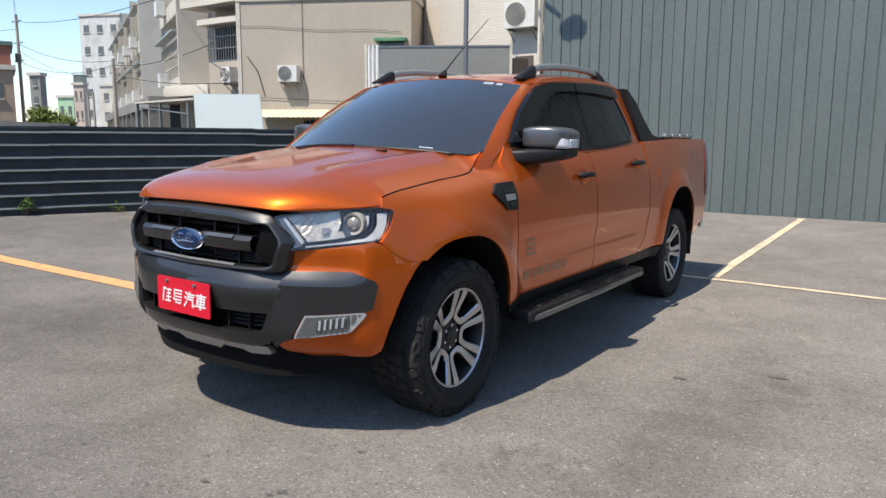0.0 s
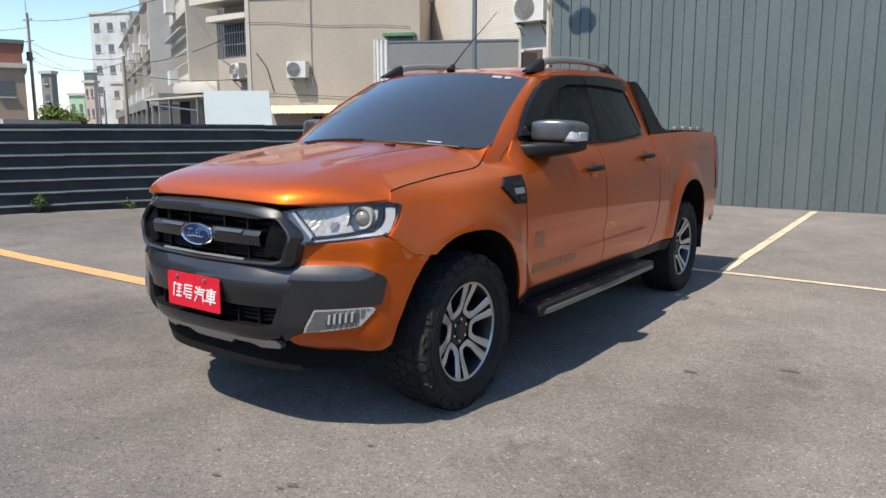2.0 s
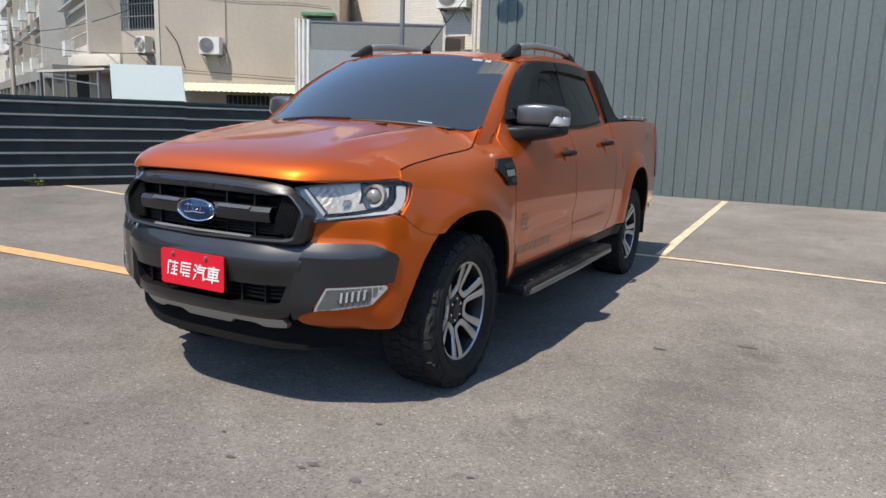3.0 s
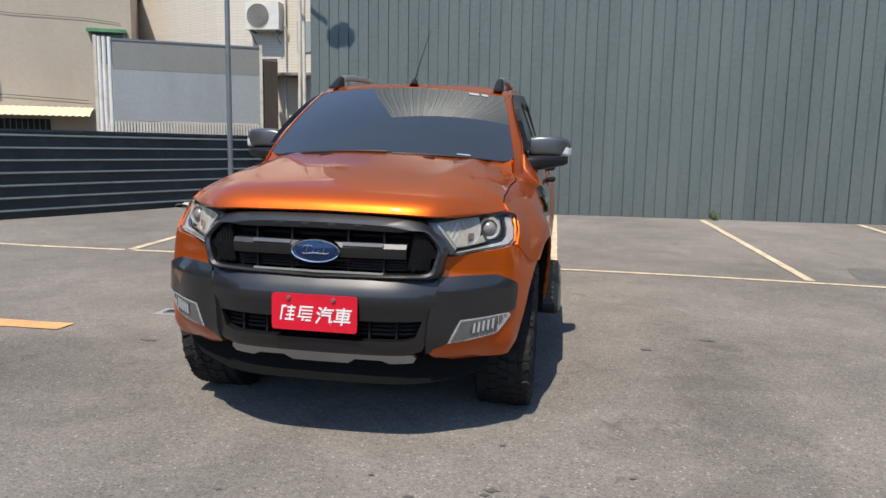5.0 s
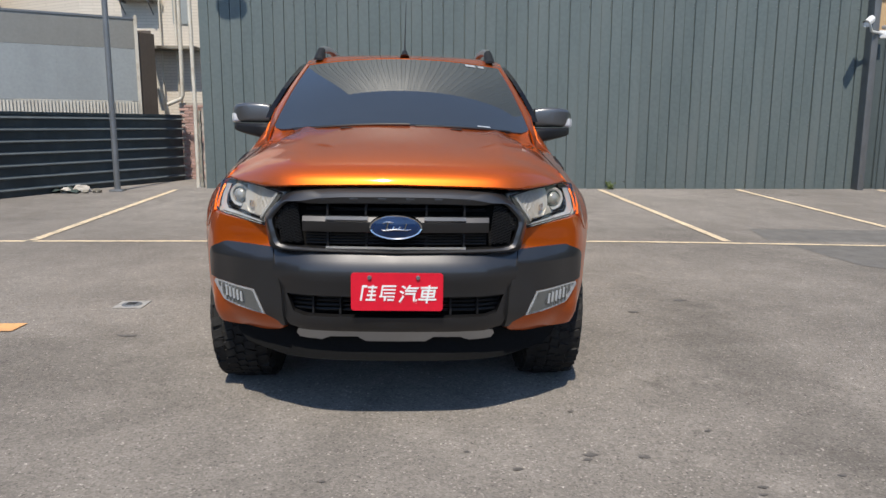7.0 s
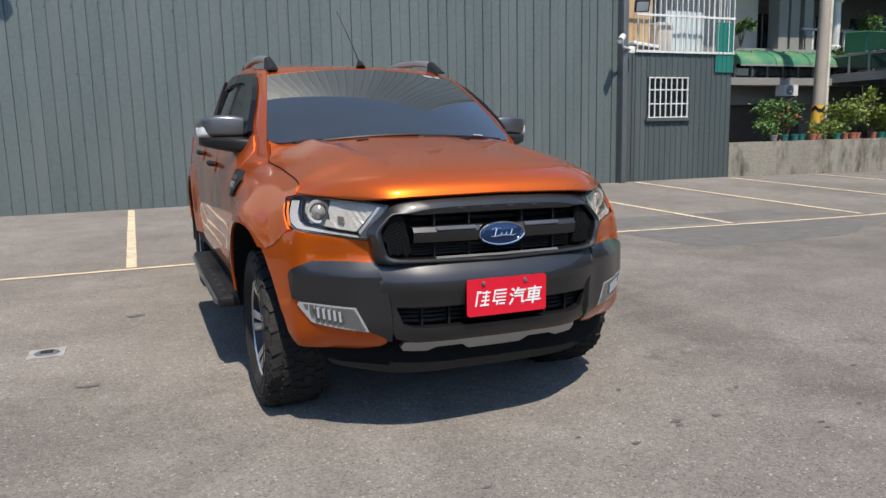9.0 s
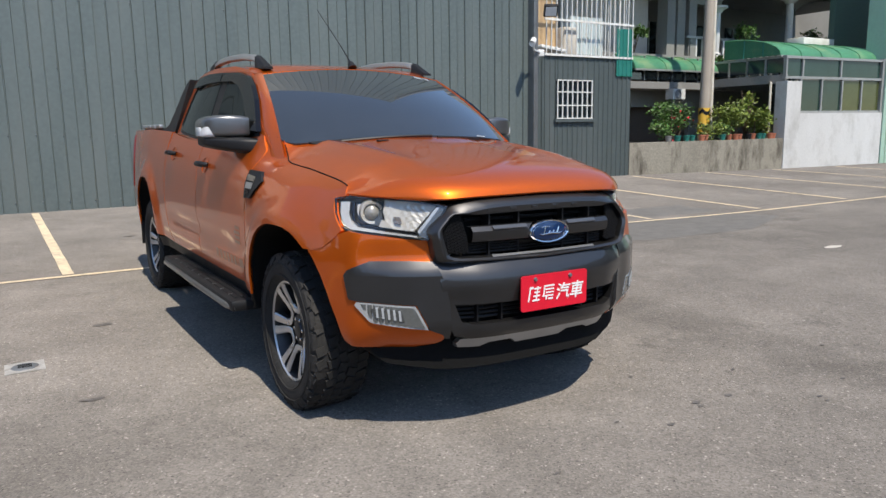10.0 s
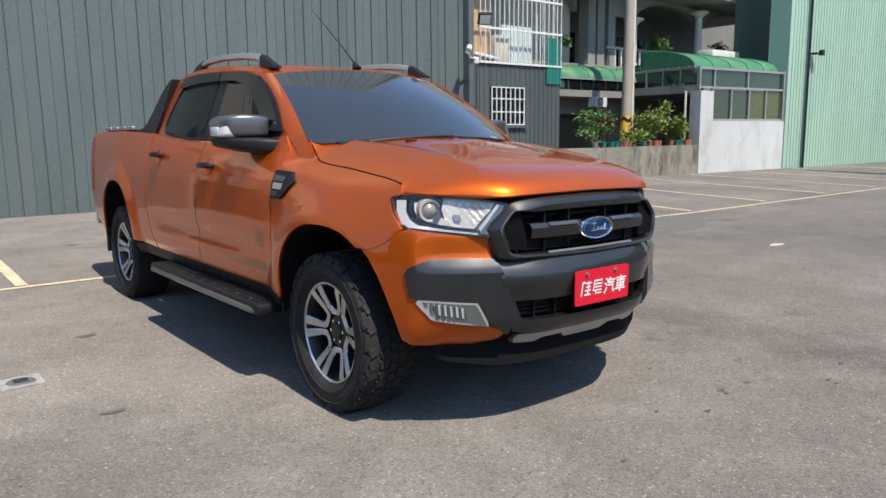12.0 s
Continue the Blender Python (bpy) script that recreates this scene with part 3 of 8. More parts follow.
for s in (1, -1):
    # front wing: from the lamp to the door, over the arch
    top = [(-0.452, 1.019), (-0.440, 1.024), (-0.424, 1.040)] + [(y, seam_z(y) - 0.0015) for y in (-0.412, -0.35, -0.28, -0.2, -0.05, 0.1, 0.2, 0.26, 0.29, 0.315, 0.34, 0.36, 0.375, 0.385)]
    wing = [(-0.502, 0.884), (-0.460, 0.926), (-0.424, 0.968), (-0.406, 0.994), (-0.410, 1.007), (-0.430, 1.013)] + top + [(0.43, 1.240), (0.52, 1.266), (0.475, 1.19), (0.455, 1.08), (0.452, 0.50), (ARCH_F[-1][0], 0.475)]
    ar = [p for p in ARCH_F[::-1] if p[1] > 0.475]
    cut = [p for p in ar if p[0] > -0.31 or p[1] > 0.80]
    wing = wing + cut + [(-0.36, 0.793), (-0.42, 0.810), (-0.470, 0.845)]
    side_panel("front_wing", wing, truck, s=s, fine=0.04)
    side_panel("door_shell", [(0.44, 0.50), (2.28, 0.50), (2.46, 0.62), (2.47, 1.27), (1.45, 1.215), (0.56, 1.25), (0.47, 1.18)], truck, MATTEBLACK, s, -0.018, 0.0, 0.06, "dark door frame behind the gaps")
    # doors
    fd = [(0.460, 0.50), (1.462, 0.50), (1.472, 0.80), (1.468, 1.10), (1.445, 1.222), (1.20, 1.232), (0.80, 1.246), (0.545, 1.262), (0.482, 1.19), (0.462, 1.08)]
    front_door = side_panel("front_door", fd, truck, s=s, thick=0.014)
    rd = [(1.470, 0.50), (2.28, 0.50), (2.40, 0.62), (2.445, 0.80), (2.452, 1.10), (2.43, 1.285), (2.10, 1.255), (1.80, 1.235), (1.453, 1.222), (1.476, 1.10), (1.480, 0.80)]
    rear_door = side_panel("rear_door", rd, truck, s=s, thick=0.014)
    side_panel("sill", [(0.40, 0.425), (2.70, 0.425), (2.76, 0.495), (2.29, 0.495), (0.40, 0.495)], truck, BLACK, s, -0.012, label="black sill below the doors")
    # pick-up bed side
    bed = [(2.462, 1.29), (2.460, 0.80), (2.41, 0.62), (2.30, 0.50)] + [p for p in ARCH_R if p[1] > 0.49] + [(ARCH_R[-1][0] + 0.005, 0.46), (3.95, 0.50), (4.20, 0.60), (4.235, 0.80), (4.235, 1.31), (3.2, 1.315)]
    side_panel("bed_side", bed, truck, s=s, fine=0.045)
    # liners and dark wheel housings
    for nm, A in (("front_wheel_liner", ARCH_F), ("rear_wheel_liner", ARCH_R)):
        bm = bmesh.new()
        pts = [(A[0][0], 0.44)] + A[1:-1] + [(A[-1][0], 0.40)]
        rows = [[(s * (side_x(y, max(z, 0.45)) - 0.012 if x == 9 else x), y, z) for y, z in pts] for x in (9, 0.52)]
        sheet(bm, rows)
        c = [bm.verts.new((s * 0.52, y, z)) for y, z in pts]
        bm.faces.new(c)
        part(nm, bm, MATTEBLACK, truck, "matt black wheel housing")
    # rear mud flap and front splash flap
    part("mud_flap", box((min(s * 0.66, s * 0.885), 3.625, 0.32), (max(s * 0.66, s * 0.885), 3.640, 0.62), 0.004), BLACK, truck, "black rubber mud flap")
    # door handles
    for door, hy, hz in ((front_door, 1.294, 1.093), (rear_door, 2.203, 1.142)):
        xx = side_x(hy, hz)
        bm = bmesh.new()
        tube(bm, [(s * (xx + 0.005), hy - 0.080, hz), (s * (xx + 0.036), hy - 0.06, hz + 0.004), (s * (xx + 0.040), hy, hz + 0.006), (s * (xx + 0.036), hy + 0.06, hz + 0.004), (s * (xx + 0.005), hy + 0.080, hz)], [0.014, 0.017, 0.018, 0.017, 0.014], 10)
        part("door_handle", bm, BLACK, door, "black door handle")
        bm = bmesh.new()
        rows = []
        for r, dx in ((0.050, 0.002), (0.044, 0.004), (0.034, -0.012), (0.002, -0.020)):
            rows.append([(s * (side_x(hy + r * 1.15 * math.cos(a), hz - 0.005 + r * math.sin(a)) + dx), hy + r * 1.15 * math.cos(a), hz - 0.005 + r * math.sin(a)) for a in [2 * math.pi * k / 20 for k in range(21)]])
        sheet(bm, rows)
        part("handle_cup", bm, PAINT, door)
    # vent badge on the wing, behind the arch
    vo = [(0.255, 1.045), (0.315, 1.088), (0.452, 1.095), (0.448, 0.955), (0.355, 0.958)]
    vent = side_panel("wing_vent", vo, truck, BLACK, s, 0.012, 0.02, 0.04, "black vent trim on the wing")
    side_panel("vent_slot", [(0.335, 1.065), (0.435, 1.075), (0.435, 1.045), (0.335, 1.042)], vent, GLOSSBLACK, s, 0.015, 0.004, 0.05)
    side_panel("vent_slot", [(0.370, 0.995), (0.435, 0.998), (0.435, 0.972), (0.378, 0.972)], vent, GLOSSBLACK, s, 0.015, 0.004, 0.05)
    side_panel("vent_marking", [(0.345, 1.034), (0.430, 1.036), (0.430, 1.006), (0.348, 1.004)], vent, SILVER, s, 0.015, 0.003, 0.05, "unreadable pale marking")
    # grey door lettering as plain bars
    x0 = 0.53
    for w in (0.085, 0.03, 0.055, 0.065, 0.06, 0.065, 0.07, 0.065):
        side_panel("door_marking", [(x0, 0.575), (x0 + w - 0.012, 0.575), (x0 + w, 0.622), (x0 + 0.012, 0.622)], front_door, DECAL, s, 0.0016, 0.001, 0.2, "dull grey bar marking")
        x0 += w + 0.006
    for k, w in enumerate((0.11, 0.09, 0.10, 0.08)):
        side_panel("door_marking", [(0.55, 0.70 + 0.026 * k), (0.55 + w, 0.70 + 0.026 * k), (0.553 + w, 0.717 + 0.026 * k), (0.553, 0.717 + 0.026 * k)], front_door, DECAL, s, 0.0016, 0.001, 0.2, "dull grey bar marking")
    for a, b, c, d in ((4.0 - 0.42, 1.165, 0.07, 0.055), (3.665, 1.165, 0.05, 0.055), (3.73, 1.165, 0.07, 0.055)):
        side_panel("bed_marking", [(a, b), (a + c, b), (a + c + 0.01, b + d), (a + 0.01, b + d)], truck, DECAL, s, 0.0016, 0.001, 0.2, "dull grey bar marking")
    # running board with silver outer edge
    board = part("running_board", box((s * 0.70 if s > 0 else -0.985, 0.47, 0.365), (0.985 if s > 0 else s * 0.70, 2.16, 0.425), 0.016), BLACK, truck, "black ribbed running board")
    bm = bmesh.new()
    for k in range(5):
        a = 0.80 + 0.034 * k
        add_box(bm, (min(s * a, s * (a + 0.014)), 0.53, 0.424), (max(s * a, s * (a + 0.014)), 2.10, 0.431), 0.002)
    part("tread_rib", bm, BLACK, board)
    for k in range(9):
        part("tread_stud", box((s * 0.945 - 0.010, 0.62 + 0.165 * k, 0.427), (s * 0.945 + 0.010, 0.629 + 0.165 * k, 0.4315)), GALV, board, "small silver stud")
    bm = bmesh.new()
    tube(bm, [(s * 0.955, 0.475, 0.385), (s * 0.985, 0.55, 0.388), (s * 0.990, 1.3, 0.388), (s * 0.985, 2.10, 0.388), (s * 0.955, 2.155, 0.385)], 0.016, 8)
    part("board_edge", bm, MIRRORCAP, board, "dull dark grey outer edge")
    for k in (0.75, 1.85):
        part("board_bracket", box((min(s * 0.55, s * 0.75), k, 0.36), (max(s * 0.55, s * 0.75), k + 0.06, 0.42)), BLACK, board)

# fuel flap
side_panel("fuel_flap", [(2.66, 1.095), (2.69, 1.115), (2.86, 1.122), (2.885, 1.105), (2.89, 0.965), (2.87, 0.945), (2.69, 0.94), (2.665, 0.96)], truck, PAINT, 1, 0.003, 0.012, 0.05)


# bonnet
def hood_z(x, y):
    """Bonnet height: a main sheet with a round nose along its front edge."""
    c = curve([(-0.85, 1.099), (-0.70, 1.123), (-0.40, 1.172), (-0.10, 1.215), (0.15, 1.248), (0.36, 1.270)], y)
    q = min(abs(x) / 0.745, 1.05)
    e = seam_z(max(y, -0.47)) + 0.0035
    z = c - (c - e) * (0.22 * q**2 + 0.78 * q ** (4.5 - 1.1 * smooth(-0.1, 0.35, y)))
    z += 0.010 * math.exp(-((abs(x) - 0.40 - 0.10 * (y + 0.8)) / 0.042) ** 2) * smooth(-0.75, -0.3, y)
    z -= 0.006 * math.exp(-((abs(x) - 0.25 - 0.10 * (y + 0.8)) / 0.10) ** 2) * smooth(-0.7, -0.2, y)
    edge_z = curve([(0.0, 1.027), (0.30, 1.022), (0.40, 1.019), (0.446, 1.016), (0.52, 1.015), (0.60, 1.018), (0.68, 1.022), (0.735, 1.028)], abs(x))
    roll = min(curve([(0.0, 0.0), (0.012, 0.27), (0.032, 0.50), (0.062, 0.69), (0.112, 0.86), (0.192, 0.955), (0.31, 1.0), (0.5, 1.0)], max(y - hood_front(x), 0.0)), 1.0)
    roll += (1 - roll) * smooth(0.62, 0.72, abs(x)) * smooth(-0.43, -0.40, y)
    return edge_z + (z - edge_z) * roll if z > edge_z else z


def hood_front(x):
    return curve([(0.0, -0.812), (0.20, -0.808), (0.36, -0.798), (0.446, -0.780), (0.52, -0.728), (0.60, -0.638), (0.68, -0.536), (0.735, -0.448)], abs(x))


def hood_rear(x):
    return curve([(0.0, 0.205), (0.20, 0.215), (0.40, 0.250), (0.60, 0.345), (0.70, 0.402), (0.748, 0.408)], abs(x))


def hood_edge(y):
    """Half width of the bonnet where it meets the wing."""
    y = min(max(y, -0.405), 0.385)
    return side_x(y, seam_z(y)) - 0.0035


def hood_wide(x, y):
    return x + math.copysign(1, x) * (hood_edge(y) - 0.745) * smooth(0.55, 0.745, abs(x)) * smooth(-0.45, -0.40, y)


bm, rows = bmesh.new(), []
HX = [0.0, 0.06, 0.12, 0.18, 0.24, 0.30, 0.35, 0.39, 0.42, 0.446, 0.47, 0.50, 0.53, 0.56, 0.60, 0.64, 0.67, 0.70, 0.72, 0.735, 0.745]
HV = [0.0, 0.004, 0.010, 0.018, 0.028, 0.04, 0.055, 0.072, 0.092, 0.115, 0.15, 0.19, 0.24, 0.30, 0.37, 0.45, 0.54, 0.63, 0.72, 0.81, 0.90, 0.96, 1.0]
for x in [-q for q in HX[:0:-1]] + HX:
    y0, y1 = hood_front(x), hood_rear(x)
    col = [(hood_wide(x, y0 + (y1 - y0) * v), y0 + (y1 - y0) * v, hood_z(x, y0 + (y1 - y0) * v)) for v in HV]
    rows.append([(x, y0 + 0.014, col[0][2] - 0.009), (x, y0 + 0.002, col[0][2] - 0.004)] + col + [(col[-1][0], y1 + 0.004, col[-1][2] - 0.02)])
for e in (0, -1):
    rows.insert(0, [Vector(p) + Vector((0, 0, -0.02)) for p in rows[0]]) if e == 0 else rows.append([Vector(p) + Vector((0, 0, -0.02)) for p in rows[-1]])
sheet(bm, rows)
bmesh.ops.recalc_face_normals(bm, faces=bm.faces[:])
part("bonnet", bm, PAINT, truck)
for s in (1, -1):
    bm = tube(bmesh.new(), [(s * (hood_edge(y) + 0.0025), y, seam_z(y) + 0.0012) for y in (-0.41, -0.38, -0.28, -0.2, -0.1, 0.0, 0.1, 0.2, 0.26, 0.29, 0.315, 0.34, 0.36, 0.375, 0.385)], 0.0028, 6)
    part("bonnet_gap", bm, MATTEBLACK, truck, "dark shut line beside the bonnet")
bm = bmesh.new()
add_box(bm, (-0.46, -0.62, 0.45), (0.46, -0.34, 0.97))
add_box(bm, (-0.50, -0.34, 0.45), (0.50, 0.42, 1.02))
part("engine_bay", bm, MATTEBLACK, truck, "dark engine bay behind the grille")
for x in (-0.28, 0.28):
    bm = box((x - 0.03, 0.105, hood_z(x, 0.11) - 0.002), (x + 0.03, 0.13, hood_z(x, 0.11) + 0.008), 0.004)
    part("washer_nozzle", bm, BLACK, truck)


# windscreen, roof and cab
def screen_pt(u, v):
    """u across -1..1, v from cowl 0 to roof 1."""
    w = 0.724 - 0.124 * v
    q = abs(u)
    y = (0.395 - 0.200 * (1 - q**2.0)) * (1 - v) + (1.020 - 0.060 * (1 - q**2.0)) * v
    z = (1.212 + 0.045 * (1 - q**2)) * (1 - v) + (1.612 + 0.044 * (1 - q**2)) * v
    bow = 0.024 * math.sin(math.pi * v)
    return (u * w, y - bow * 0.55, z + bow * 0.8)


def screen_patch(name, o, mat, lift=0.0, thick=0.01, label=""):
    us, vs = [p[0] for p in o], [p[1] for p in o]
    bm = patch(o, steps(min(us), max(us), 0.1), steps(min(vs), max(vs), 0.1),
               lambda u, v: Vector(screen_pt(u, v)) + Vector((0, -0.5, 0.86)) * lift, thick, (0, 0.5, -0.86))
    return part(name, bm, mat, truck, label)


screen = screen_patch("windscreen", [(-1, 0.09), (-0.955, 0.03), (-0.90, 0.005), (-0.82, 0), (0.82, 0), (0.90, 0.005), (0.955, 0.03), (1, 0.09), (1, 1), (-1, 1)], TINT, 0.0, 0.01, "dark tinted windscreen")
for a, b in ((0.62, 0.72), (0.75, 0.81)):
    bm = patch([(a, 0.93), (b, 0.93), (b, 0.97), (a, 0.97)], [], [], lambda u, v: Vector(screen_pt(u, v)) + Vector((0, -0.5, 0.86)) * 0.003, 0.002, (0, 0.5, -0.86))
    part("sticker", bm, STRIPLENS, screen, "small pale sticker")
bm = patch([(0.56, 0.018), (0.66, 0.018), (0.66, 0.030), (0.56, 0.030)], [], [], lambda u, v: Vector(screen_pt(u, v)) + Vector((0, -0.5, 0.86)) * 0.003, 0.002, (0, 0.5, -0.86))
part("sticker", bm, STRIPLENS, screen, "small pale label")
screen_patch("cowl", [(-0.70, -0.10), (0.70, -0.10), (0.82, 0.002), (0.6, 0.0), (0, 0.0), (-0.6, 0.0), (-0.82, 0.002)], BLACK, 0.004, 0.02, "black cowl strip")
for a, b, c in ((-0.62, 0.06, 0.018), (0.10, 0.80, 0.012)):
    bm = bmesh.new()
    pts = [Vector(screen_pt(a + (b - a) * k / 8, -0.035 + c * math.sin(math.pi * k / 16))) + Vector((0, -0.010, 0.010)) for k in range(9)]
    tube(bm, pts, 0.007, 6)
    part("wiper", bm, BLACK, truck, "black wiper at rest")


def roof_z(x, y):
    c = curve([(0.94, 1.655), (1.10, 1.680), (1.35, 1.712), (1.75, 1.735), (2.15, 1.738), (2.46, 1.715)], y)
    z = c - 0.018 * (x / 0.62) ** 2 - 0.045 * (abs(x) / 0.645) ** 8
    q = min(abs(x) / 0.602, 1.0)
    lip = 1.616 + 0.044 * (1 - q * q)
    t = min(max((y - (1.022 - 0.060 * (1 - q**2.0))) / 0.18, 0.0), 1.0)
    return lip + (z - lip) * (1 - (1 - t) ** 2)


ro = [(x * 0.602, 1.022 - 0.060 * (1 - abs(x) ** 2.0)) for x in (0, 0.25, 0.5, 0.7, 0.85, 1.0)]
half = ro + [(0.614, 1.08), (0.626, 1.18), (0.634, 1.30), (0.641, 1.6), (0.640, 2.0), (0.634, 2.30), (0.615, 2.44), (0.50, 2.47), (0.0, 2.48)]
bm = patch(half + [(-x, y) for x, y in half[-2:0:-1]], steps(-0.65, 0.65, 0.05), steps(0.95, 1.25, 0.03) + steps(1.25, 2.48, 0.1), lambda x, y: (x, y, roof_z(x, y)), 0.012, (0, 0, -1))
part("roof", bm, PAINT, truck)


def glass_x(y, z):
    """Half width of the cab above the belt."""
    x = 0.806 - 0.36 * (z - 1.24) - 0.06 * max(z - 1.24, 0) ** 2
    return x - 0.028 * smooth(1.9, 2.6, y) - 0.038 * (1 - smooth(1.0, 1.7, y)) - 0.034 * smooth(0.64, 0.42, y)


for s in (1, -1):
    # painted window frame of the cab: pillars and cant rail
    outer = [(0.44, 1.200), (0.53, 1.262), (0.66, 1.352), (0.82, 1.460), (0.95, 1.540), (1.07, 1.604), (1.20, 1.654), (1.45, 1.690), (1.85, 1.706), (2.20, 1.700), (2.36, 1.682), (2.44, 1.640), (2.50, 1.45), (2.53, 1.28), (2.20, 1.255), (1.80, 1.228), (1.30, 1.222), (0.80, 1.238), (0.52, 1.24)]
    ys = [p[0] for p in outer]
    side_panel("cab_side", outer, truck, PAINT, s, 0.0, 0.03, 0.06, "", glass_x)
    # black window surround, then the panes
    sur = [(0.60, 1.262), (0.66, 1.335), (0.80, 1.435), (0.95, 1.525), (1.10, 1.590), (1.25, 1.622), (1.45, 1.640), (1.85, 1.658), (2.18, 1.652), (2.27, 1.60), (2.36, 1.40), (2.375, 1.33), (2.34, 1.292), (2.20, 1.272), (1.80, 1.245), (1.30, 1.236), (0.80, 1.250)]
    side_panel("window_surround", sur, truck, BLACK, s, 0.004, 0.012, 0.08, "black window surround", glass_x)
    fp = [(0.80, 1.268), (0.80, 1.40), (0.97, 1.505), (1.12, 1.572), (1.26, 1.602), (1.455, 1.616), (1.430, 1.252), (1.20, 1.252)]
    side_panel("front_window", fp, truck, SIDEGLASS, s, 0.008, 0.006, 0.09, "dark tinted side window", glass_x)
    qp = [(0.64, 1.278), (0.69, 1.335), (0.785, 1.395), (0.785, 1.268)]
    side_panel("quarter_panel", qp, truck, GLOSSBLACK, s, 0.008, 0.006, 0.09, "black quarter trim", glass_x)
    rp = [(1.560, 1.258), (1.585, 1.622), (1.85, 1.634), (2.15, 1.630), (2.24, 1.585), (2.335, 1.385), (2.345, 1.335), (2.31, 1.305), (2.18, 1.290), (1.80, 1.264)]
    side_panel("rear_window", rp, truck, SIDEGLASS, s, 0.008, 0.006, 0.09, "dark tinted side window", glass_x)
    bm = bmesh.new()
    tube(bm, [(s * (glass_x(y, z) + 0.008), y, z) for y, z in ((2.20, 1.61), (2.27, 1.55), (2.355, 1.385), (2.362, 1.335), (2.325, 1.294), (2.19, 1.278), (1.80, 1.252), (1.30, 1.242))], 0.007, 6)
    part("window_trim", bm, BLACK, truck, "thin black window trim")
    # smoked wind deflectors over the windows
    for o in ([(0.585, 1.285), (0.665, 1.366), (0.785, 1.458), (0.94, 1.546), (1.09, 1.606), (1.25, 1.638), (1.53, 1.655), (1.53, 1.600), (1.32, 1.590), (1.18, 1.556), (1.04, 1.486), (0.89, 1.392), (0.74, 1.295)],
              [(1.545, 1.655), (1.85, 1.668), (2.16, 1.662), (2.255, 1.615), (2.24, 1.592), (1.85, 1.604), (1.545, 1.602)]):
        side_panel("wind_deflector", o, truck, SMOKE, s, 0.032, 0.028, 0.07, "smoked black wind deflector", glass_x)
    # roof rail: silver bar between two dark feet
    xr = lambda y: s * (0.540 - 0.01 * smooth(1.9, 2.4, y))
    bm = bmesh.new()
    sheet_rows = []
    for y, z, h, w in ((1.20, 1.706, 0.040, 0.020), (1.30, 1.732, 0.042, 0.022), (1.50, 1.754, 0.042, 0.022), (1.80, 1.768, 0.040, 0.022), (2.05, 1.765, 0.038, 0.021), (2.20, 1.752, 0.036, 0.020)):
        sheet_rows.append([(xr(y) + a * w * s, y, z + b * h / 2) for a, b in ((-1, -0.6), (-1, 0.5), (-0.5, 1), (0.5, 1), (1, 0.5), (1, -0.6), (0.3, -1), (-0.3, -1), (-1, -0.6))])
    sheet(bm, sheet_rows)
    rail = part("roof_rail", bm, SILVER, truck, "satin silver roof rail with dark feet", 60)
    for foot in (((1.05, 1.655, 0.012), (1.11, 1.672, 0.030), (1.19, 1.696, 0.054), (1.23, 1.706, 0.058)), ((2.17, 1.748, 0.054), (2.26, 1.732, 0.052), (2.36, 1.700, 0.026), (2.40, 1.685, 0.012))):
        bm = bmesh.new()
        rows = [[(xr(y) + a * 0.027 * s, y, z + b * h * 0.62) for a, b in ((-1, -1.0), (-0.9, 0.6), (-0.4, 1), (0.4, 1), (0.9, 0.6), (1, -1.0), (-1, -1.0))] for y, z, h in foot]
        vs = sheet(bm, rows)
        bm.faces.new(vs[0][:-1])
        bm.faces.new(vs[-1][:-1][::-1])
        bmesh.ops.remove_doubles(bm, verts=bm.verts[:], dist=1e-5)
        bmesh.ops.recalc_face_normals(bm, faces=bm.faces[:])
        part("rail_foot", bm, BLACK, rail, "black rail foot", 60)
    # sail panel of the sports bar behind the cab
    bo = [(2.47, 1.672), (2.52, 1.660), (2.62, 1.585), (2.74, 1.43), (2.83, 1.345), (2.95, 1.322), (3.86, 1.335), (3.86, 1.315), (2.55, 1.293), (2.50, 1.45)]
    side_panel("sports_bar_panel", bo, truck, BLACK, s, -0.006, 0.10, 0.08, "black sports bar side panel", lambda y, z: 0.782 - 0.30 * (z - 1.29) - 0.010 * smooth(2.5, 3.8, y))
    bm = bmesh.new()
    for k in range(4):
        y0 = 3.05 + 0.20 * k
        add_box(bm, (s * 0.775 - 0.016, y0, 1.322), (s * 0.775 + 0.016, y0 + 0.17, 1.352), 0.008)
    part("bed_rail_trim", bm, SILVER, truck, "silver trim segments on the bed rail")
    # tail lamp
    bm = patch([(4.16, 0.80), (4.245, 0.80), (4.245, 1.27), (4.17, 1.27), (4.13, 1.05)], steps(4.13, 4.25, 0.03), steps(0.8, 1.27, 0.06), lambda y, z: (s * (side_x(y, z) + 0.006), y, z), 0.05, (-s, 0, 0))
    part("tail_lamp", bm, REDLENS, truck, "red tail lamp")
    # mirror: boxy cap on a black base, with a lens wrapped round its outer lower corner
    CAP = ((0.772, 0.800, 1.260, 1.352, 0.080), (0.780, 0.795, 1.257, 1.364, 0.100), (0.82, 0.798, 1.256, 1.371, 0.110), (0.88, 0.806, 1.256, 1.374, 0.110), (0.93, 0.816, 1.256, 1.372, 0.106), (0.970, 0.828, 1.257, 1.366, 0.098), (0.995, 0.838, 1.258, 1.355, 0.088), (1.008, 0.846, 1.260, 1.342, 0.074), (1.014, 0.850, 1.264, 1.326, 0.056))
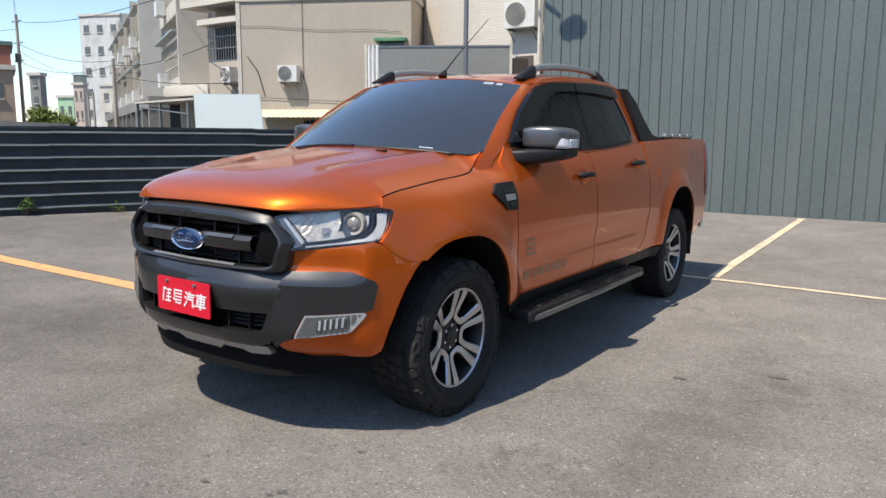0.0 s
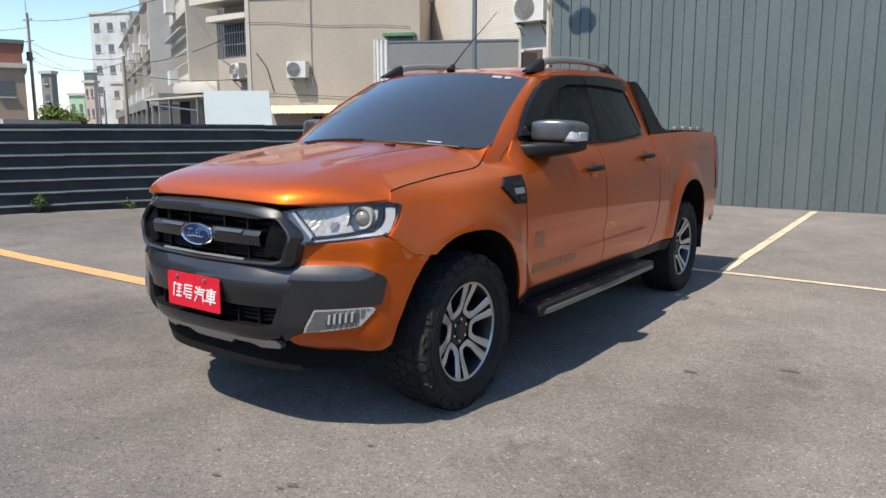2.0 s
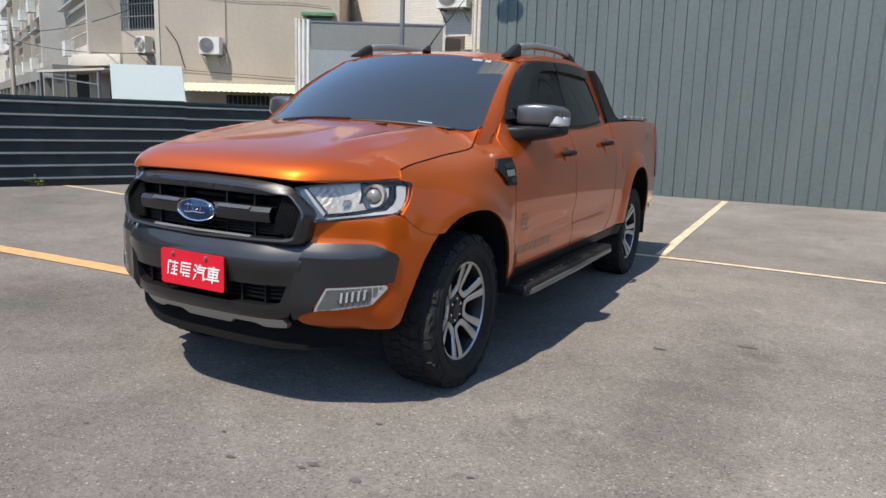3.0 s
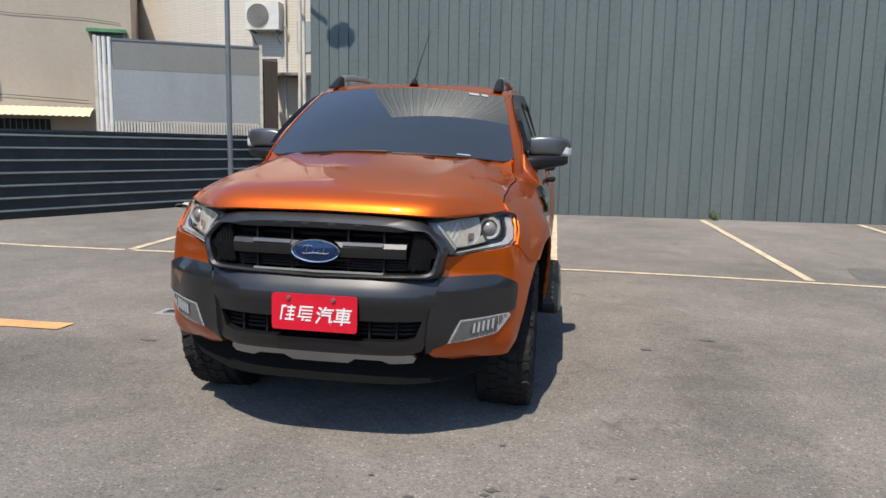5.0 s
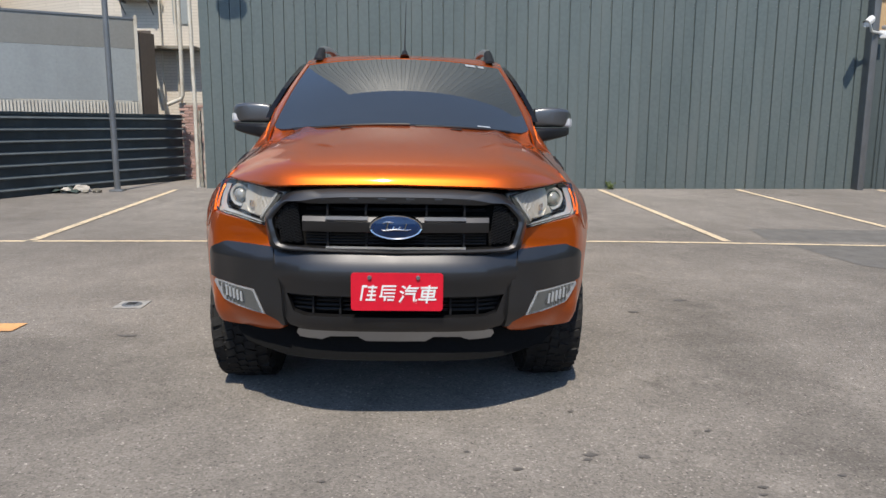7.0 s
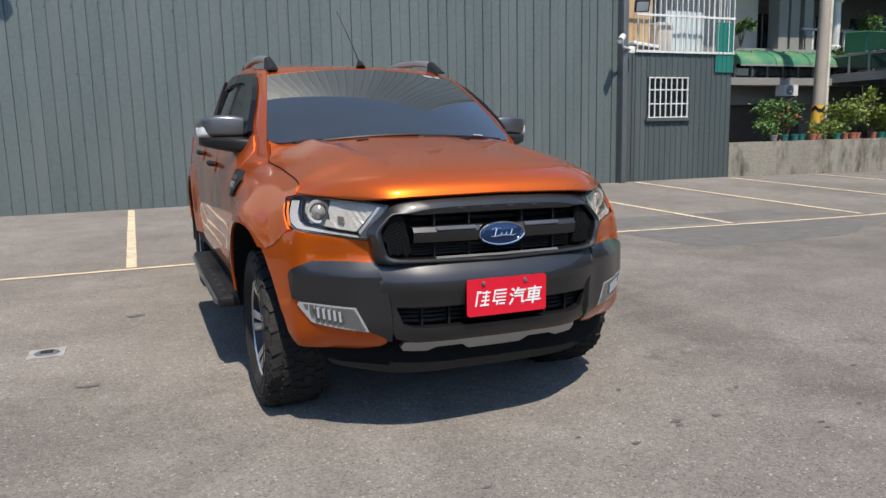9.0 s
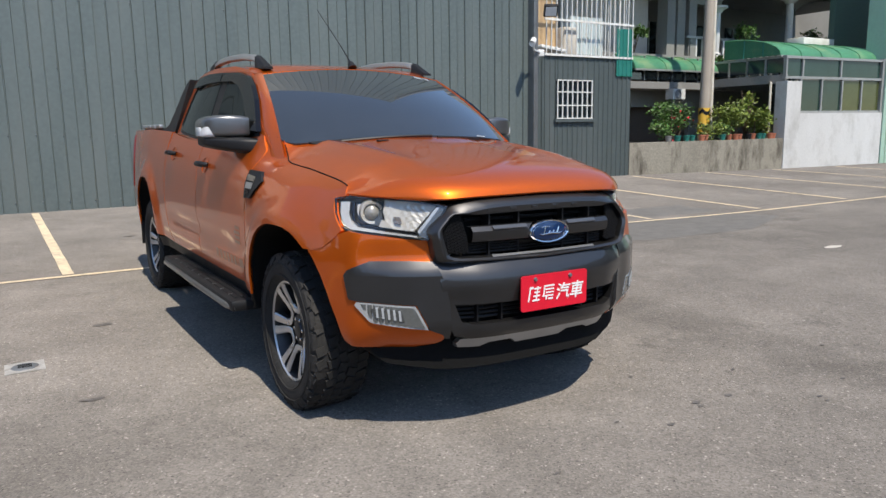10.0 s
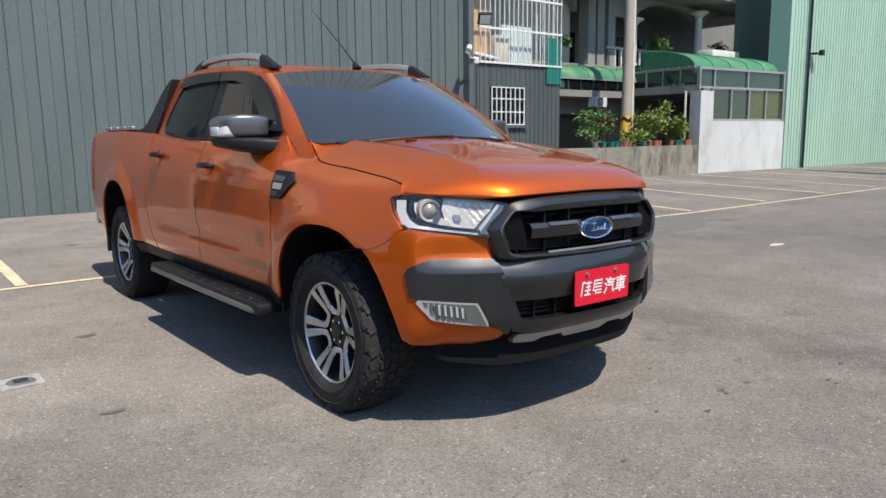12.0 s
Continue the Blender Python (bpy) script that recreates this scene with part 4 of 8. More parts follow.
    BASE = ((0.745, 0.665, 1.160, 1.250, 0.075), (0.80, 0.700, 1.166, 1.253, 0.110), (0.86, 0.745, 1.177, 1.254, 0.120), (0.93, 0.800, 1.191, 1.254, 0.112), (0.975, 0.828, 1.202, 1.254, 0.098), (1.000, 0.842, 1.212, 1.255, 0.076))

    def cap_point(row, a, grow=0.0, e=0.32):
        x, y, zl, zh, d = row
        c, hh = (zl + zh) / 2, (zh - zl) / 2 + grow
        return (s * (x + grow), y - (d + grow) * math.copysign(abs(math.cos(a)) ** e, math.cos(a)), c + hh * math.copysign(abs(math.sin(a)) ** e, math.sin(a)))

    def cap_mesh(rows, e):
        bm = bmesh.new()
        vs = sheet(bm, [[cap_point(r, 2 * math.pi * k / 40, 0, e) for k in range(41)] for r in rows])
        bm.faces.new(vs[0][:-1])
        bm.faces.new(vs[-1][:-1][::-1])
        bmesh.ops.remove_doubles(bm, verts=bm.verts[:], dist=1e-5)
        bmesh.ops.recalc_face_normals(bm, faces=bm.faces[:])
        return bm

    mirror = part("door_mirror", cap_mesh(CAP, 0.32), MIRRORCAP, truck, "grey metallic door mirror with black base", 50)
    part("mirror_base", cap_mesh(BASE, 0.45), BLACK, mirror, "black mirror base", 50)
    bm = bmesh.new()
    lens_rows = []
    for i in range(13):
        f = 4.5 + 3.4 * i / 12
        j = min(int(f), 7)
        r = [a + (b - a) * (f - j) for a, b in zip(CAP[j], CAP[j + 1])]
        top = 0.90 - 0.96 * smooth(0, 1, i / 4)
        lens_rows.append([cap_point(r, -math.copysign(math.asin(abs(q) ** (1 / 0.32)), q), 0.003) for q in [top + (0.96 - top) * k / 12 for k in range(13)]])
    sheet(bm, lens_rows)
    bmesh.ops.recalc_face_normals(bm, faces=bm.faces[:])
    add_box(bm, (min(s * 1.000, s * 1.0185), 0.785, 1.262), (max(s * 1.000, s * 1.0185), 0.884, 1.308), 0.005)
    part("mirror_indicator", bm, WHITELENS, mirror, "white indicator lens")
    part("mirror_glass", box((s * 0.880 - 0.09, 0.905, 1.266), (s * 0.880 + 0.09, 0.913, 1.364), 0.0), CHROME, mirror, "mirror glass")

PILLAR = [(0.44, 1.200), (0.53, 1.262), (0.66, 1.352), (0.82, 1.460), (0.95, 1.540), (1.07, 1.604)]
for s in (1, -1):
    bm, rows = bmesh.new(), []
    for k in range(-2, 13):
        v = k / 12
        f = max(v, 0) * (len(PILLAR) - 1)
        i = min(int(f), len(PILLAR) - 2)
        ey, ez = (PILLAR[i][j] + (PILLAR[i + 1][j] - PILLAR[i][j]) * (f - i) + min(v, 0) * (0.16, 0.30)[j] for j in (0, 1))
        a, b = Vector(screen_pt(s * 0.985, v)) + Vector((0, -0.003, 0.005)), Vector((s * glass_x(ey, ez), ey + 0.004, ez))
        n = Vector((s * 0.55, -0.45, 0.7))
        if v < 0:
            a, b = (q + Vector((s * 0.04 * v, 0.0, 0.12 * v)) for q in (a, b))
        rows.append([a - n * 0.01, a, a.lerp(b, 0.35) + n * 0.007 * smooth(0, 0.3, v), a.lerp(b, 0.7) + n * 0.006 * smooth(0, 0.3, v), b, b + Vector((0, 0.03, -0.01))])
    sheet(bm, rows)
    bmesh.ops.recalc_face_normals(bm, faces=bm.faces[:])
    part("windscreen_pillar", bm, PAINT, truck)

# cab back wall, bed floor, tailgate, bar across, rear bumper
bm = box((-0.62, 2.44, 1.25), (0.62, 2.50, 1.66), 0.02)
part("cab_back", bm, PAINT, truck)
part("rear_screen", box((-0.52, 2.495, 1.32), (0.52, 2.506, 1.60), 0.01), TINT, truck, "dark tinted rear window")
part("cab_floor", box((-0.80, 0.40, 0.44), (0.80, 2.46, 0.60)), MATTEBLACK, truck)
part("bed_cover", box((-0.76, 2.55, 1.285), (0.76, 4.20, 1.312), 0.01), BLACK, truck, "black roller cover over the bed")
part("tailgate", box((-0.74, 4.19, 0.66), (0.74, 4.245, 1.31), 0.02), PAINT, truck)
part("chassis", box((-0.62, -0.45, 0.33), (0.62, 4.15, 0.45)), MATTEBLACK, truck, "dark underbody")
bm = bmesh.new()
tube(bm, [(-0.60, 2.56, 1.60), (-0.56, 2.57, 1.640), (0.56, 2.57, 1.640), (0.60, 2.56, 1.60)], 0.032, 10)
part("sports_bar", bm, BLACK, truck, "black sports bar across the bed")
bm = bmesh.new()
rows = []
for x, y in ((-0.80, 4.20), (-0.79, 4.32), (-0.70, 4.40), (-0.4, 4.43), (0.4, 4.43), (0.70, 4.40), (0.79, 4.32), (0.80, 4.20)):
    rows.append([(x, y - 0.04, 0.49), (x, y, 0.52), (x, y, 0.64), (x, y - 0.05, 0.68)])
sheet(bm, rows)
part("rear_bumper", bm, CLAD, truck, "dark grey rear bumper")
bm = bmesh.new()
tube(bm, [(0, 1.060, 1.675), (0, 1.085, 1.712)], [0.030, 0.014], 10)
antenna = part("antenna", bm, BLACK, truck, "black whip antenna on the roof")
bm = bmesh.new()
tube(bm, [(0, 1.085, 1.710), (0, 1.22, 1.82), (0, 1.60, 2.10)], [0.005, 0.0035, 0.002], 6)
part("whip", bm, BLACK, antenna)


# ---- the truck's face ----
PLAN = [(0.0, -0.870), (0.20, -0.864), (0.33, -0.846), (0.42, -0.812), (0.50, -0.768), (0.575, -0.732), (0.66, -0.676), (0.72, -0.624), (0.765, -0.582), (0.80, -0.542), (0.83, -0.498), (0.855, -0.450), (0.872, -0.400), (0.884, -0.345), (0.890, -0.29)]
ALONG = [0.0]
for q0, q1 in zip(PLAN, PLAN[1:]):
    ALONG.append(ALONG[-1] + math.dist(q0, q1))
PLAN_X = [(p, q[0]) for p, q in zip(ALONG, PLAN)]
PLAN_Y = [(p, q[1]) for p, q in zip(ALONG, PLAN)]
PLAN_P = [(q[0], p) for p, q in zip(ALONG, PLAN)]


def face_y(x, z):
    """The bumper's surface."""
    y = curve(PLAN, abs(x))
    y += 0.55 * max(0.50 - z, 0) + 0.30 * max(z - 0.76, 0)
    return y


def face_patch(name, o, mat, parent=truck, lift=0.0, thick=0.02, fine=0.04, label="", fn=face_y, holes=(), both=True):
    made = []
    for s in (1, -1) if both else (1,):
        oo = [(s * x, z) for x, z in o]
        hh = [[(s * x, z) for x, z in h] for h in holes]
        us, vs = [p[0] for p in oo], [p[1] for p in oo]
        bm = patch(oo, steps(min(us), max(us), fine), steps(min(vs), max(vs), fine),
                   lambda x, z: (x, fn(x, z) - lift, z), thick, (0, 1, 0), hh)
        made.append(part(name, bm, mat, parent, label))
    return made


def corner_point(s, p, z, lift, lean=0.0):
    """A point of the bumper's round corner: p runs along its plan from the middle."""
    x, y = curve(PLAN_X, p), curve(PLAN_Y, p)
    dx, dy = curve(PLAN_X, p + 0.01) - x, curve(PLAN_Y, p + 0.01) - y
    n = Vector((dy, -dx, 0)).normalized()
    y += 0.50 * max(0.50 - z, 0) * (1 - smooth(-0.70, -0.50, y)) + 0.30 * max(z - 0.76, 0)
    x -= 0.25 * max(0.50 - z, 0) * smooth(-0.70, -0.50, y)
    lift -= 0.027 * min(max(z - 0.716, 0) / 0.050, 1) * (1 - 0.62 * smooth(0.775, 0.855, z)) * (1 - smooth(-0.66, -0.54, y))
    lift -= lean * max(z - 0.712, 0) + 0.05 * lean * max(0.70 - z, 0) + 5.0 * max(0.475 - z, 0) ** 2
    f = smooth(-0.62, -0.53, y)
    x += (side_x(y, z) - x) * f
    return Vector((s * (x + n.x * lift), y + n.y * lift, z))


def corner_patch(name, o, mat, parent=truck, lift=0.0, thick=0.02, fine=0.03, label="", lean=0.0):
    made = []
    for s in (1, -1):
        oo = [(s * curve(PLAN_P, x), z) for x, z in o]
        us, vs = [p[0] for p in oo], [p[1] for p in oo]
        bm = patch(oo, steps(min(us), max(us), fine), steps(min(vs), max(vs), fine) + ([0.706, 0.710] if lean else []), lambda p, z: corner_point(s, abs(p), z, lift, lean), thick, (-s * 0.5, 0.8, 0))
        made.append((s, part(name, bm, mat, parent, label)))
    return made


def lamp_plan(x, z):
    """The lamp's outer surface: upright at the grille, swept back at the corner."""
    p = curve([(0.40, -0.818), (0.446, -0.793), (0.54, -0.722), (0.62, -0.643), (0.68, -0.582), (0.73, -0.544), (0.765, -0.512), (0.80, -0.468)], abs(x))
    return p + (0.32 + 0.52 * smooth(0.64, 0.77, abs(x))) * (z - 0.90)


# painted cover below the lamps and round the corner to the arch
cover = [(0.462, 0.446), (0.470, 0.428), (0.49, 0.414), (0.56, 0.400), (0.70, 0.398), (0.79, 0.405), (0.825, 0.420), (0.838, 0.52), (0.852, 0.60), (0.868, 0.69), (0.879, 0.755), (0.884, 0.790), (0.862, 0.809), (0.838, 0.843), (0.813, 0.868), (0.780, 0.884), (0.765, 0.882), (0.70, 0.868), (0.62, 0.857), (0.54, 0.848), (0.522, 0.847), (0.505, 0.775), (0.53, 0.74), (0.54, 0.60), (0.53, 0.486), (0.474, 0.462)]
corner_patch("bumper_cover", cover, PAINT, lift=-0.003, thick=0.03)
wing_o = [(0.505, 0.764), (0.60, 0.768), (0.728, 0.766), (0.794, 0.728), (0.804, 0.708), (0.786, 0.612), (0.762, 0.606), (0.575, 0.592), (0.525, 0.487), (0.474, 0.464), (0.462, 0.446), (0.445, 0.445), (0.455, 0.60), (0.470, 0.68)]
corner_patch("bumper_wing", wing_o, CLAD, lift=0.008, thick=0.03, label="dark grey bumper cladding", lean=0.02)
for s, fog in corner_patch("fog_lamp_surround", [(0.578, 0.588), (0.762, 0.602), (0.768, 0.590), (0.728, 0.522), (0.715, 0.516), (0.530, 0.488)], BEZEL, lift=0.006, thick=0.02, label="pale satin fog lamp bezel"):
    oo = [(s * curve(PLAN_P, x), z) for x, z in ((0.583, 0.581), (0.752, 0.595), (0.714, 0.524), (0.545, 0.498))]
    us = [q[0] for q in oo]
    bm = patch(oo, steps(min(us), max(us), 0.012), steps(0.50, 0.59, 0.02), lambda p, z: corner_point(s, abs(p), z, 0.008 + 0.003 * math.sin(p * 260)), 0.004, (-s * 0.5, 0.8, 0))
    part("fog_lens", bm, FOGLENS, fog, "ribbed fog lamp lens")
    slot = patch([(s * curve(PLAN_P, 0.615), 0.528), (s * curve(PLAN_P, 0.708), 0.538), (s * curve(PLAN_P, 0.722), 0.578), (s * curve(PLAN_P, 0.628), 0.573)], [], [], lambda p, z: corner_point(s, abs(p), z, 0.0125), 0.003, (-s * 0.5, 0.8, 0))
    part("lamp_recess", slot, FOGDARK, fog, "dark ribbed recess")
    for k in range(5):
        c = curve(PLAN_P, 0.628 + 0.018 * k)
        z0 = 0.530 + 0.003 * k
        bm = patch([(s * (c - 0.004), z0), (s * (c + 0.005), z0), (s * (c + 0.009), z0 + 0.042), (s * c, z0 + 0.042)], [], [], lambda p, z: corner_point(s, abs(p), z, 0.015), 0.006, (-s * 0.5, 0.8, 0))
        part("running_light_strip", bm, STRIPLENS, fog, "bright lamp strip")


# centre of the bumper
def mid_y(x, z):
    base = curve(PLAN, abs(x)) - 0.002
    lip = curve([(0.43, 0.058), (0.47, 0.030), (0.51, 0.024), (0.60, 0.018), (0.668, 0.001), (0.690, 0.003), (0.720, 0.014), (0.762, 0.042)], z)
    return base + lip


ho = [(-0.435, 0.588), (0.435, 0.588), (0.408, 0.516), (0.36, 0.502), (-0.36, 0.502), (-0.408, 0.516)]
mo = [(-0.505, 0.758), (0.505, 0.758), (0.488, 0.66), (0.470, 0.60), (0.455, 0.50), (0.43, 0.455), (0.36, 0.437), (-0.36, 0.437), (-0.43, 0.455), (-0.455, 0.50), (-0.470, 0.60), (-0.488, 0.66)]
bumper = face_patch("front_bumper", mo, CLAD, lift=0.012, thick=0.05, fine=0.03, label="dark grey metallic front bumper", fn=mid_y, holes=[ho], both=False)[0]
part("intake_back", box((-0.44, -0.75, 0.48), (0.44, -0.73, 0.60)), MATTEBLACK, bumper, "dark lower intake")
bm = bmesh.new()
for z in (0.522, 0.540, 0.558, 0.574):
    tube(bm, [(x, mid_y(x, 0.55) + 0.04, z) for x in (-0.43, -0.3, 0, 0.3, 0.43)], 0.006, 6)
for x in (-0.33, -0.22, 0.22, 0.33):
    add_box(bm, (x - 0.004, mid_y(x, 0.55) + 0.02, 0.505), (x + 0.004, mid_y(x, 0.55) + 0.06, 0.585))
part("intake_bar", bm, BLACK, bumper, "black intake bars")
# silver scuff plate with two notches
sk = [(-0.395, 0.436), (0.395, 0.436), (0.405, 0.415), (0.392, 0.394), (0.30, 0.390), (0.262, 0.407), (0.155, 0.409), (0.12, 0.385), (-0.12, 0.385), (-0.155, 0.409), (-0.262, 0.407), (-0.30, 0.390), (-0.392, 0.394), (-0.405, 0.415)]
face_patch("scuff_plate", sk, SILVER, lift=0.006, thick=0.03, fine=0.05, label="dull silver scuff plate", fn=lambda x, z: curve(PLAN, abs(x)) + 0.052 + 0.68 * (0.436 - z), both=False)
va = [(-0.70, 0.44), (0.70, 0.44), (0.69, 0.37), (0.64, 0.325), (0.46, 0.295), (-0.46, 0.295), (-0.64, 0.325), (-0.69, 0.37)]
face_patch("valance", va, MATTEBLACK, lift=0.0, thick=0.10, fine=0.06, label="black lower valance", fn=lambda x, z: curve(PLAN, abs(x)) + 0.100 + 0.02 * (0.39 - z), both=False)


# grille
def grille_y(x, z):
    return curve([(0.0, -0.835), (0.25, -0.825), (0.40, -0.804), (0.46, -0.788), (0.54, -0.758)], abs(x)) + (0.28 if z > 0.86 else -0.05) * (z - 0.86)


gout = [(0.0, 1.021), (0.25, 1.019), (0.38, 1.010), (0.419, 0.997), (0.446, 0.976), (0.518, 0.903), (0.528, 0.880), (0.506, 0.776), (0.490, 0.757), (0.0, 0.750)]
gin = [(0.0, 0.950), (0.335, 0.946), (0.385, 0.956), (0.432, 0.950), (0.482, 0.896), (0.487, 0.872), (0.464, 0.797), (0.444, 0.780), (0.0, 0.770)]
loop = lambda h: h + [(-x, z) for x, z in h[-2:0:-1]]
bm = bmesh.new()
O, I = loop(gout), loop(gin)


def ring_mesh(bm, outer, inner, fn, dep):
    """A frame between two outlines of equal count, rounded to the front, with depth."""
    rows = []
    for k, (f, d) in enumerate(((0.0, dep), (0.0, 0.026), (0.06, 0.017), (0.42, -0.004), (0.60, -0.005), (0.94, 0.006), (1.0, 0.016), (1.0, dep))):
        rows.append([(a + (c - a) * f, fn(a + (c - a) * f, b + (e - b) * f) + d, b + (e - b) * f) for (a, b), (c, e) in zip(outer, inner)])
    rows = [r + [r[0]] for r in rows]
    sheet(bm, rows)
    bmesh.ops.remove_doubles(bm, verts=bm.verts[:], dist=1e-6)
    bmesh.ops.recalc_face_normals(bm, faces=bm.faces[:])
    return bm


def resample(o, k):
    n = len(o)
    out = []
    lens = [math.dist(o[i], o[(i + 1) % n]) for i in range(n)]
    for i in range(n):
        m = max(1, round(lens[i] / k))
        for j in range(m):
            f = j / m
            out.append((o[i][0] + (o[(i + 1) % n][0] - o[i][0]) * f, o[i][1] + (o[(i + 1) % n][1] - o[i][1]) * f))
    return out


# pair points of both outlines by their direction from the middle
def radial(o, k=96):
    out = []
    for i in range(k):
        a = 2 * math.pi * i / k
        a = math.atan2(math.sin(a) * 0.42, math.cos(a))
        d = Vector((math.cos(a), math.sin(a)))
        best = 0
        for (x0, z0), (x1, z1) in zip(o, o[1:] + o[:1]):
            ex, ez, px, pz = x1 - x0, z1 - z0, x0, z0 - 0.865
            den = d.x * ez - d.y * ex
            if abs(den) > 1e-9:
                t = (px * ez - pz * ex) / den
                u = (px * d.y - pz * d.x) / den
                if t > 0 and -1e-6 <= u <= 1 + 1e-6:
                    best = max(best, t)
        out.append((d.x * best, 0.865 + d.y * best))
    return out


ring_mesh(bm, radial(O), radial(I), lambda x, z: grille_y(x, z) - 0.022, 0.06)
grille = part("grille", bm, CLAD, truck, "dark grey grille frame with black slats", 26)
part("grille_back", box((-0.46, -0.735, 0.76), (0.46, -0.72, 0.97)), MATTEBLACK, grille, "dark space behind the grille")
for z0, z1, hw, yoff, nm in ((0.838, 0.900, 0.366, -0.012, "grille_bar"),):
    bm = bmesh.new()
    rows = []
    for x in (-hw, -0.28, -0.2, -0.1, 0, 0.1, 0.2, 0.28, hw):
        y = grille_y(x, 0.87) + yoff
        rows.append([(x, y + 0.05, z0), (x, y + 0.006, z0 + 0.002), (x, y, z0 + 0.012), (x, y - 0.004, z1 - 0.018), (x, y + 0.010, z1), (x, y + 0.05, z1)])
    sheet(bm, rows)
    bmesh.ops.recalc_face_normals(bm, faces=bm.faces[:])
    bar = part(nm, bm, CLAD, grille, "dark grey grille bar")
    for s in (1, -1):
        bm = bmesh.new()
        rows = []
        for x in (0.11, 0.18, 0.25, 0.275):
            y = grille_y(x, 0.87) + yoff
            rows.append([(s * x, y - 0.006, z1 - 0.014), (s * x, y - 0.008, z1 - 0.010), (s * x, y + 0.006, z1 + 0.002)])
        sheet(bm, rows)
        part("bar_edge", bm, MIRRORCAP, bar, "satin grey edge")
bm = bmesh.new()
for z in (0.790, 0.802, 0.814, 0.826):
    tube(bm, [(x, grille_y(x, z) + 0.035, z) for x in (-0.36, -0.2, 0, 0.2, 0.36)], 0.0045, 6)
for x in (-0.27, -0.12, 0.12, 0.27):
    add_box(bm, (x - 0.004, -0.80, 0.77), (x + 0.004, -0.74, 0.95))
tube(bm, [(x, grille_y(x, 0.92) + 0.05, 0.922) for x in (-0.36, 0, 0.36)], 0.008, 6)
part("grille_slat", bm, BLACK, grille, "thin black slats")
bm = bmesh.new()
sheet(bm, [[(x, grille_y(x, 0.776) - 0.012, 0.771), (x, grille_y(x, 0.776) - 0.018, 0.776), (x, grille_y(x, 0.776) - 0.006, 0.783)] for x in (-0.275, -0.14, 0, 0.14, 0.275)])
part("grille_strip", bm, SILVER, grille, "satin silver strip")
# honeycomb side meshes
for s in (1, -1):
    bm = bmesh.new()
    for i in range(14):
        for j in range(8):
            z = 0.792 + 0.0118 * i + (0.0059 if j % 2 else 0)
            x = s * (0.374 + 0.0145 * j + 0.16 * (z - 0.79))
            if z > 0.947 - max(0, abs(x) - 0.425) * 1.25 or z < 0.796 + max(0, abs(x) - 0.452) * 2.8:
                continue
            pts = [(x + 0.0085 * math.cos(a), 0, z + 0.0060 * math.sin(a)) for a in [math.pi / 3 * q for q in range(6)]]
            ri = [(x + 0.0060 * math.cos(a), 0, z + 0.0038 * math.sin(a)) for a in [math.pi / 3 * q for q in range(6)]]
            yy = grille_y(x, z) + 0.006
            rows = [[(p[0], yy + 0.012, p[2]) for p in pts + pts[:1]], [(p[0], yy, p[2]) for p in pts + pts[:1]], [(p[0], yy, p[2]) for p in ri + ri[:1]], [(p[0], yy + 0.012, p[2]) for p in ri + ri[:1]]]
            sheet(bm, rows)
    part("grille_mesh", bm, BLACK, grille, "black honeycomb mesh", 30)
# raised marking on the grille's top bar, as plain bars
for k in range(6):
    x = -0.275 + 0.11 * k
    bm = box((x - 0.016, grille_y(x, 0.968) - 0.0245, 0.962), (x + 0.016, grille_y(x, 0.968) - 0.016, 0.974), 0.0008)
    part("raised_marking", bm, CLAD, grille, "plain raised bar")
# oval badge
bm = bmesh.new()
yb = grille_y(0, 0.866) - 0.02


def oval(bm, rows):
    rr = [[(w * math.cos(a), y, 0.864 + h * math.sin(a)) for a in [2 * math.pi * k / 48 for k in range(49)]] for w, h, y in rows]
    sheet(bm, rr)


oval(bm, [(0.106, 0.050, yb + 0.03), (0.106, 0.050, yb), (0.102, 0.047, yb - 0.007), (0.096, 0.042, yb - 0.004)])
badge = part("badge", bm, CHROME, grille, "oval badge, blue with bright rim")
bm = bmesh.new()
oval(bm, [(0.0965, 0.0425, yb - 0.003), (0.06, 0.026, yb - 0.010), (0.001, 0.001, yb - 0.012)])
part("badge_field", bm, BLUE, badge, "deep blue enamel")
bm = bmesh.new()
oval(bm, [(0.0895, 0.0375, yb - 0.0045), (0.0885, 0.0368, yb - 0.0065), (0.0872, 0.036, yb - 0.0048)])
tube(bm, [(-0.056, yb - 0.012, 0.856), (-0.045, yb - 0.012, 0.852), (0.0, yb - 0.0135, 0.857), (0.045, yb - 0.012, 0.854), (0.060, yb - 0.011, 0.858)], [0.001, 0.003, 0.0035, 0.003, 0.001], 6)
for x, h in ((-0.034, 0.030), (-0.010, 0.014), (0.012, 0.014), (0.036, 0.026)):
    tube(bm, [(x - 0.004, yb - 0.0125, 0.854), (x + 0.005, yb - 0.0125, 0.854 + h)], 0.0030, 6)
tube(bm, [(-0.052, yb - 0.012, 0.880), (-0.036, yb - 0.0125, 0.886), (-0.008, yb - 0.0125, 0.884)], [0.001, 0.003, 0.001], 6)
part("badge_line", bm, CHROME, badge, "bright plain bars and rim line")

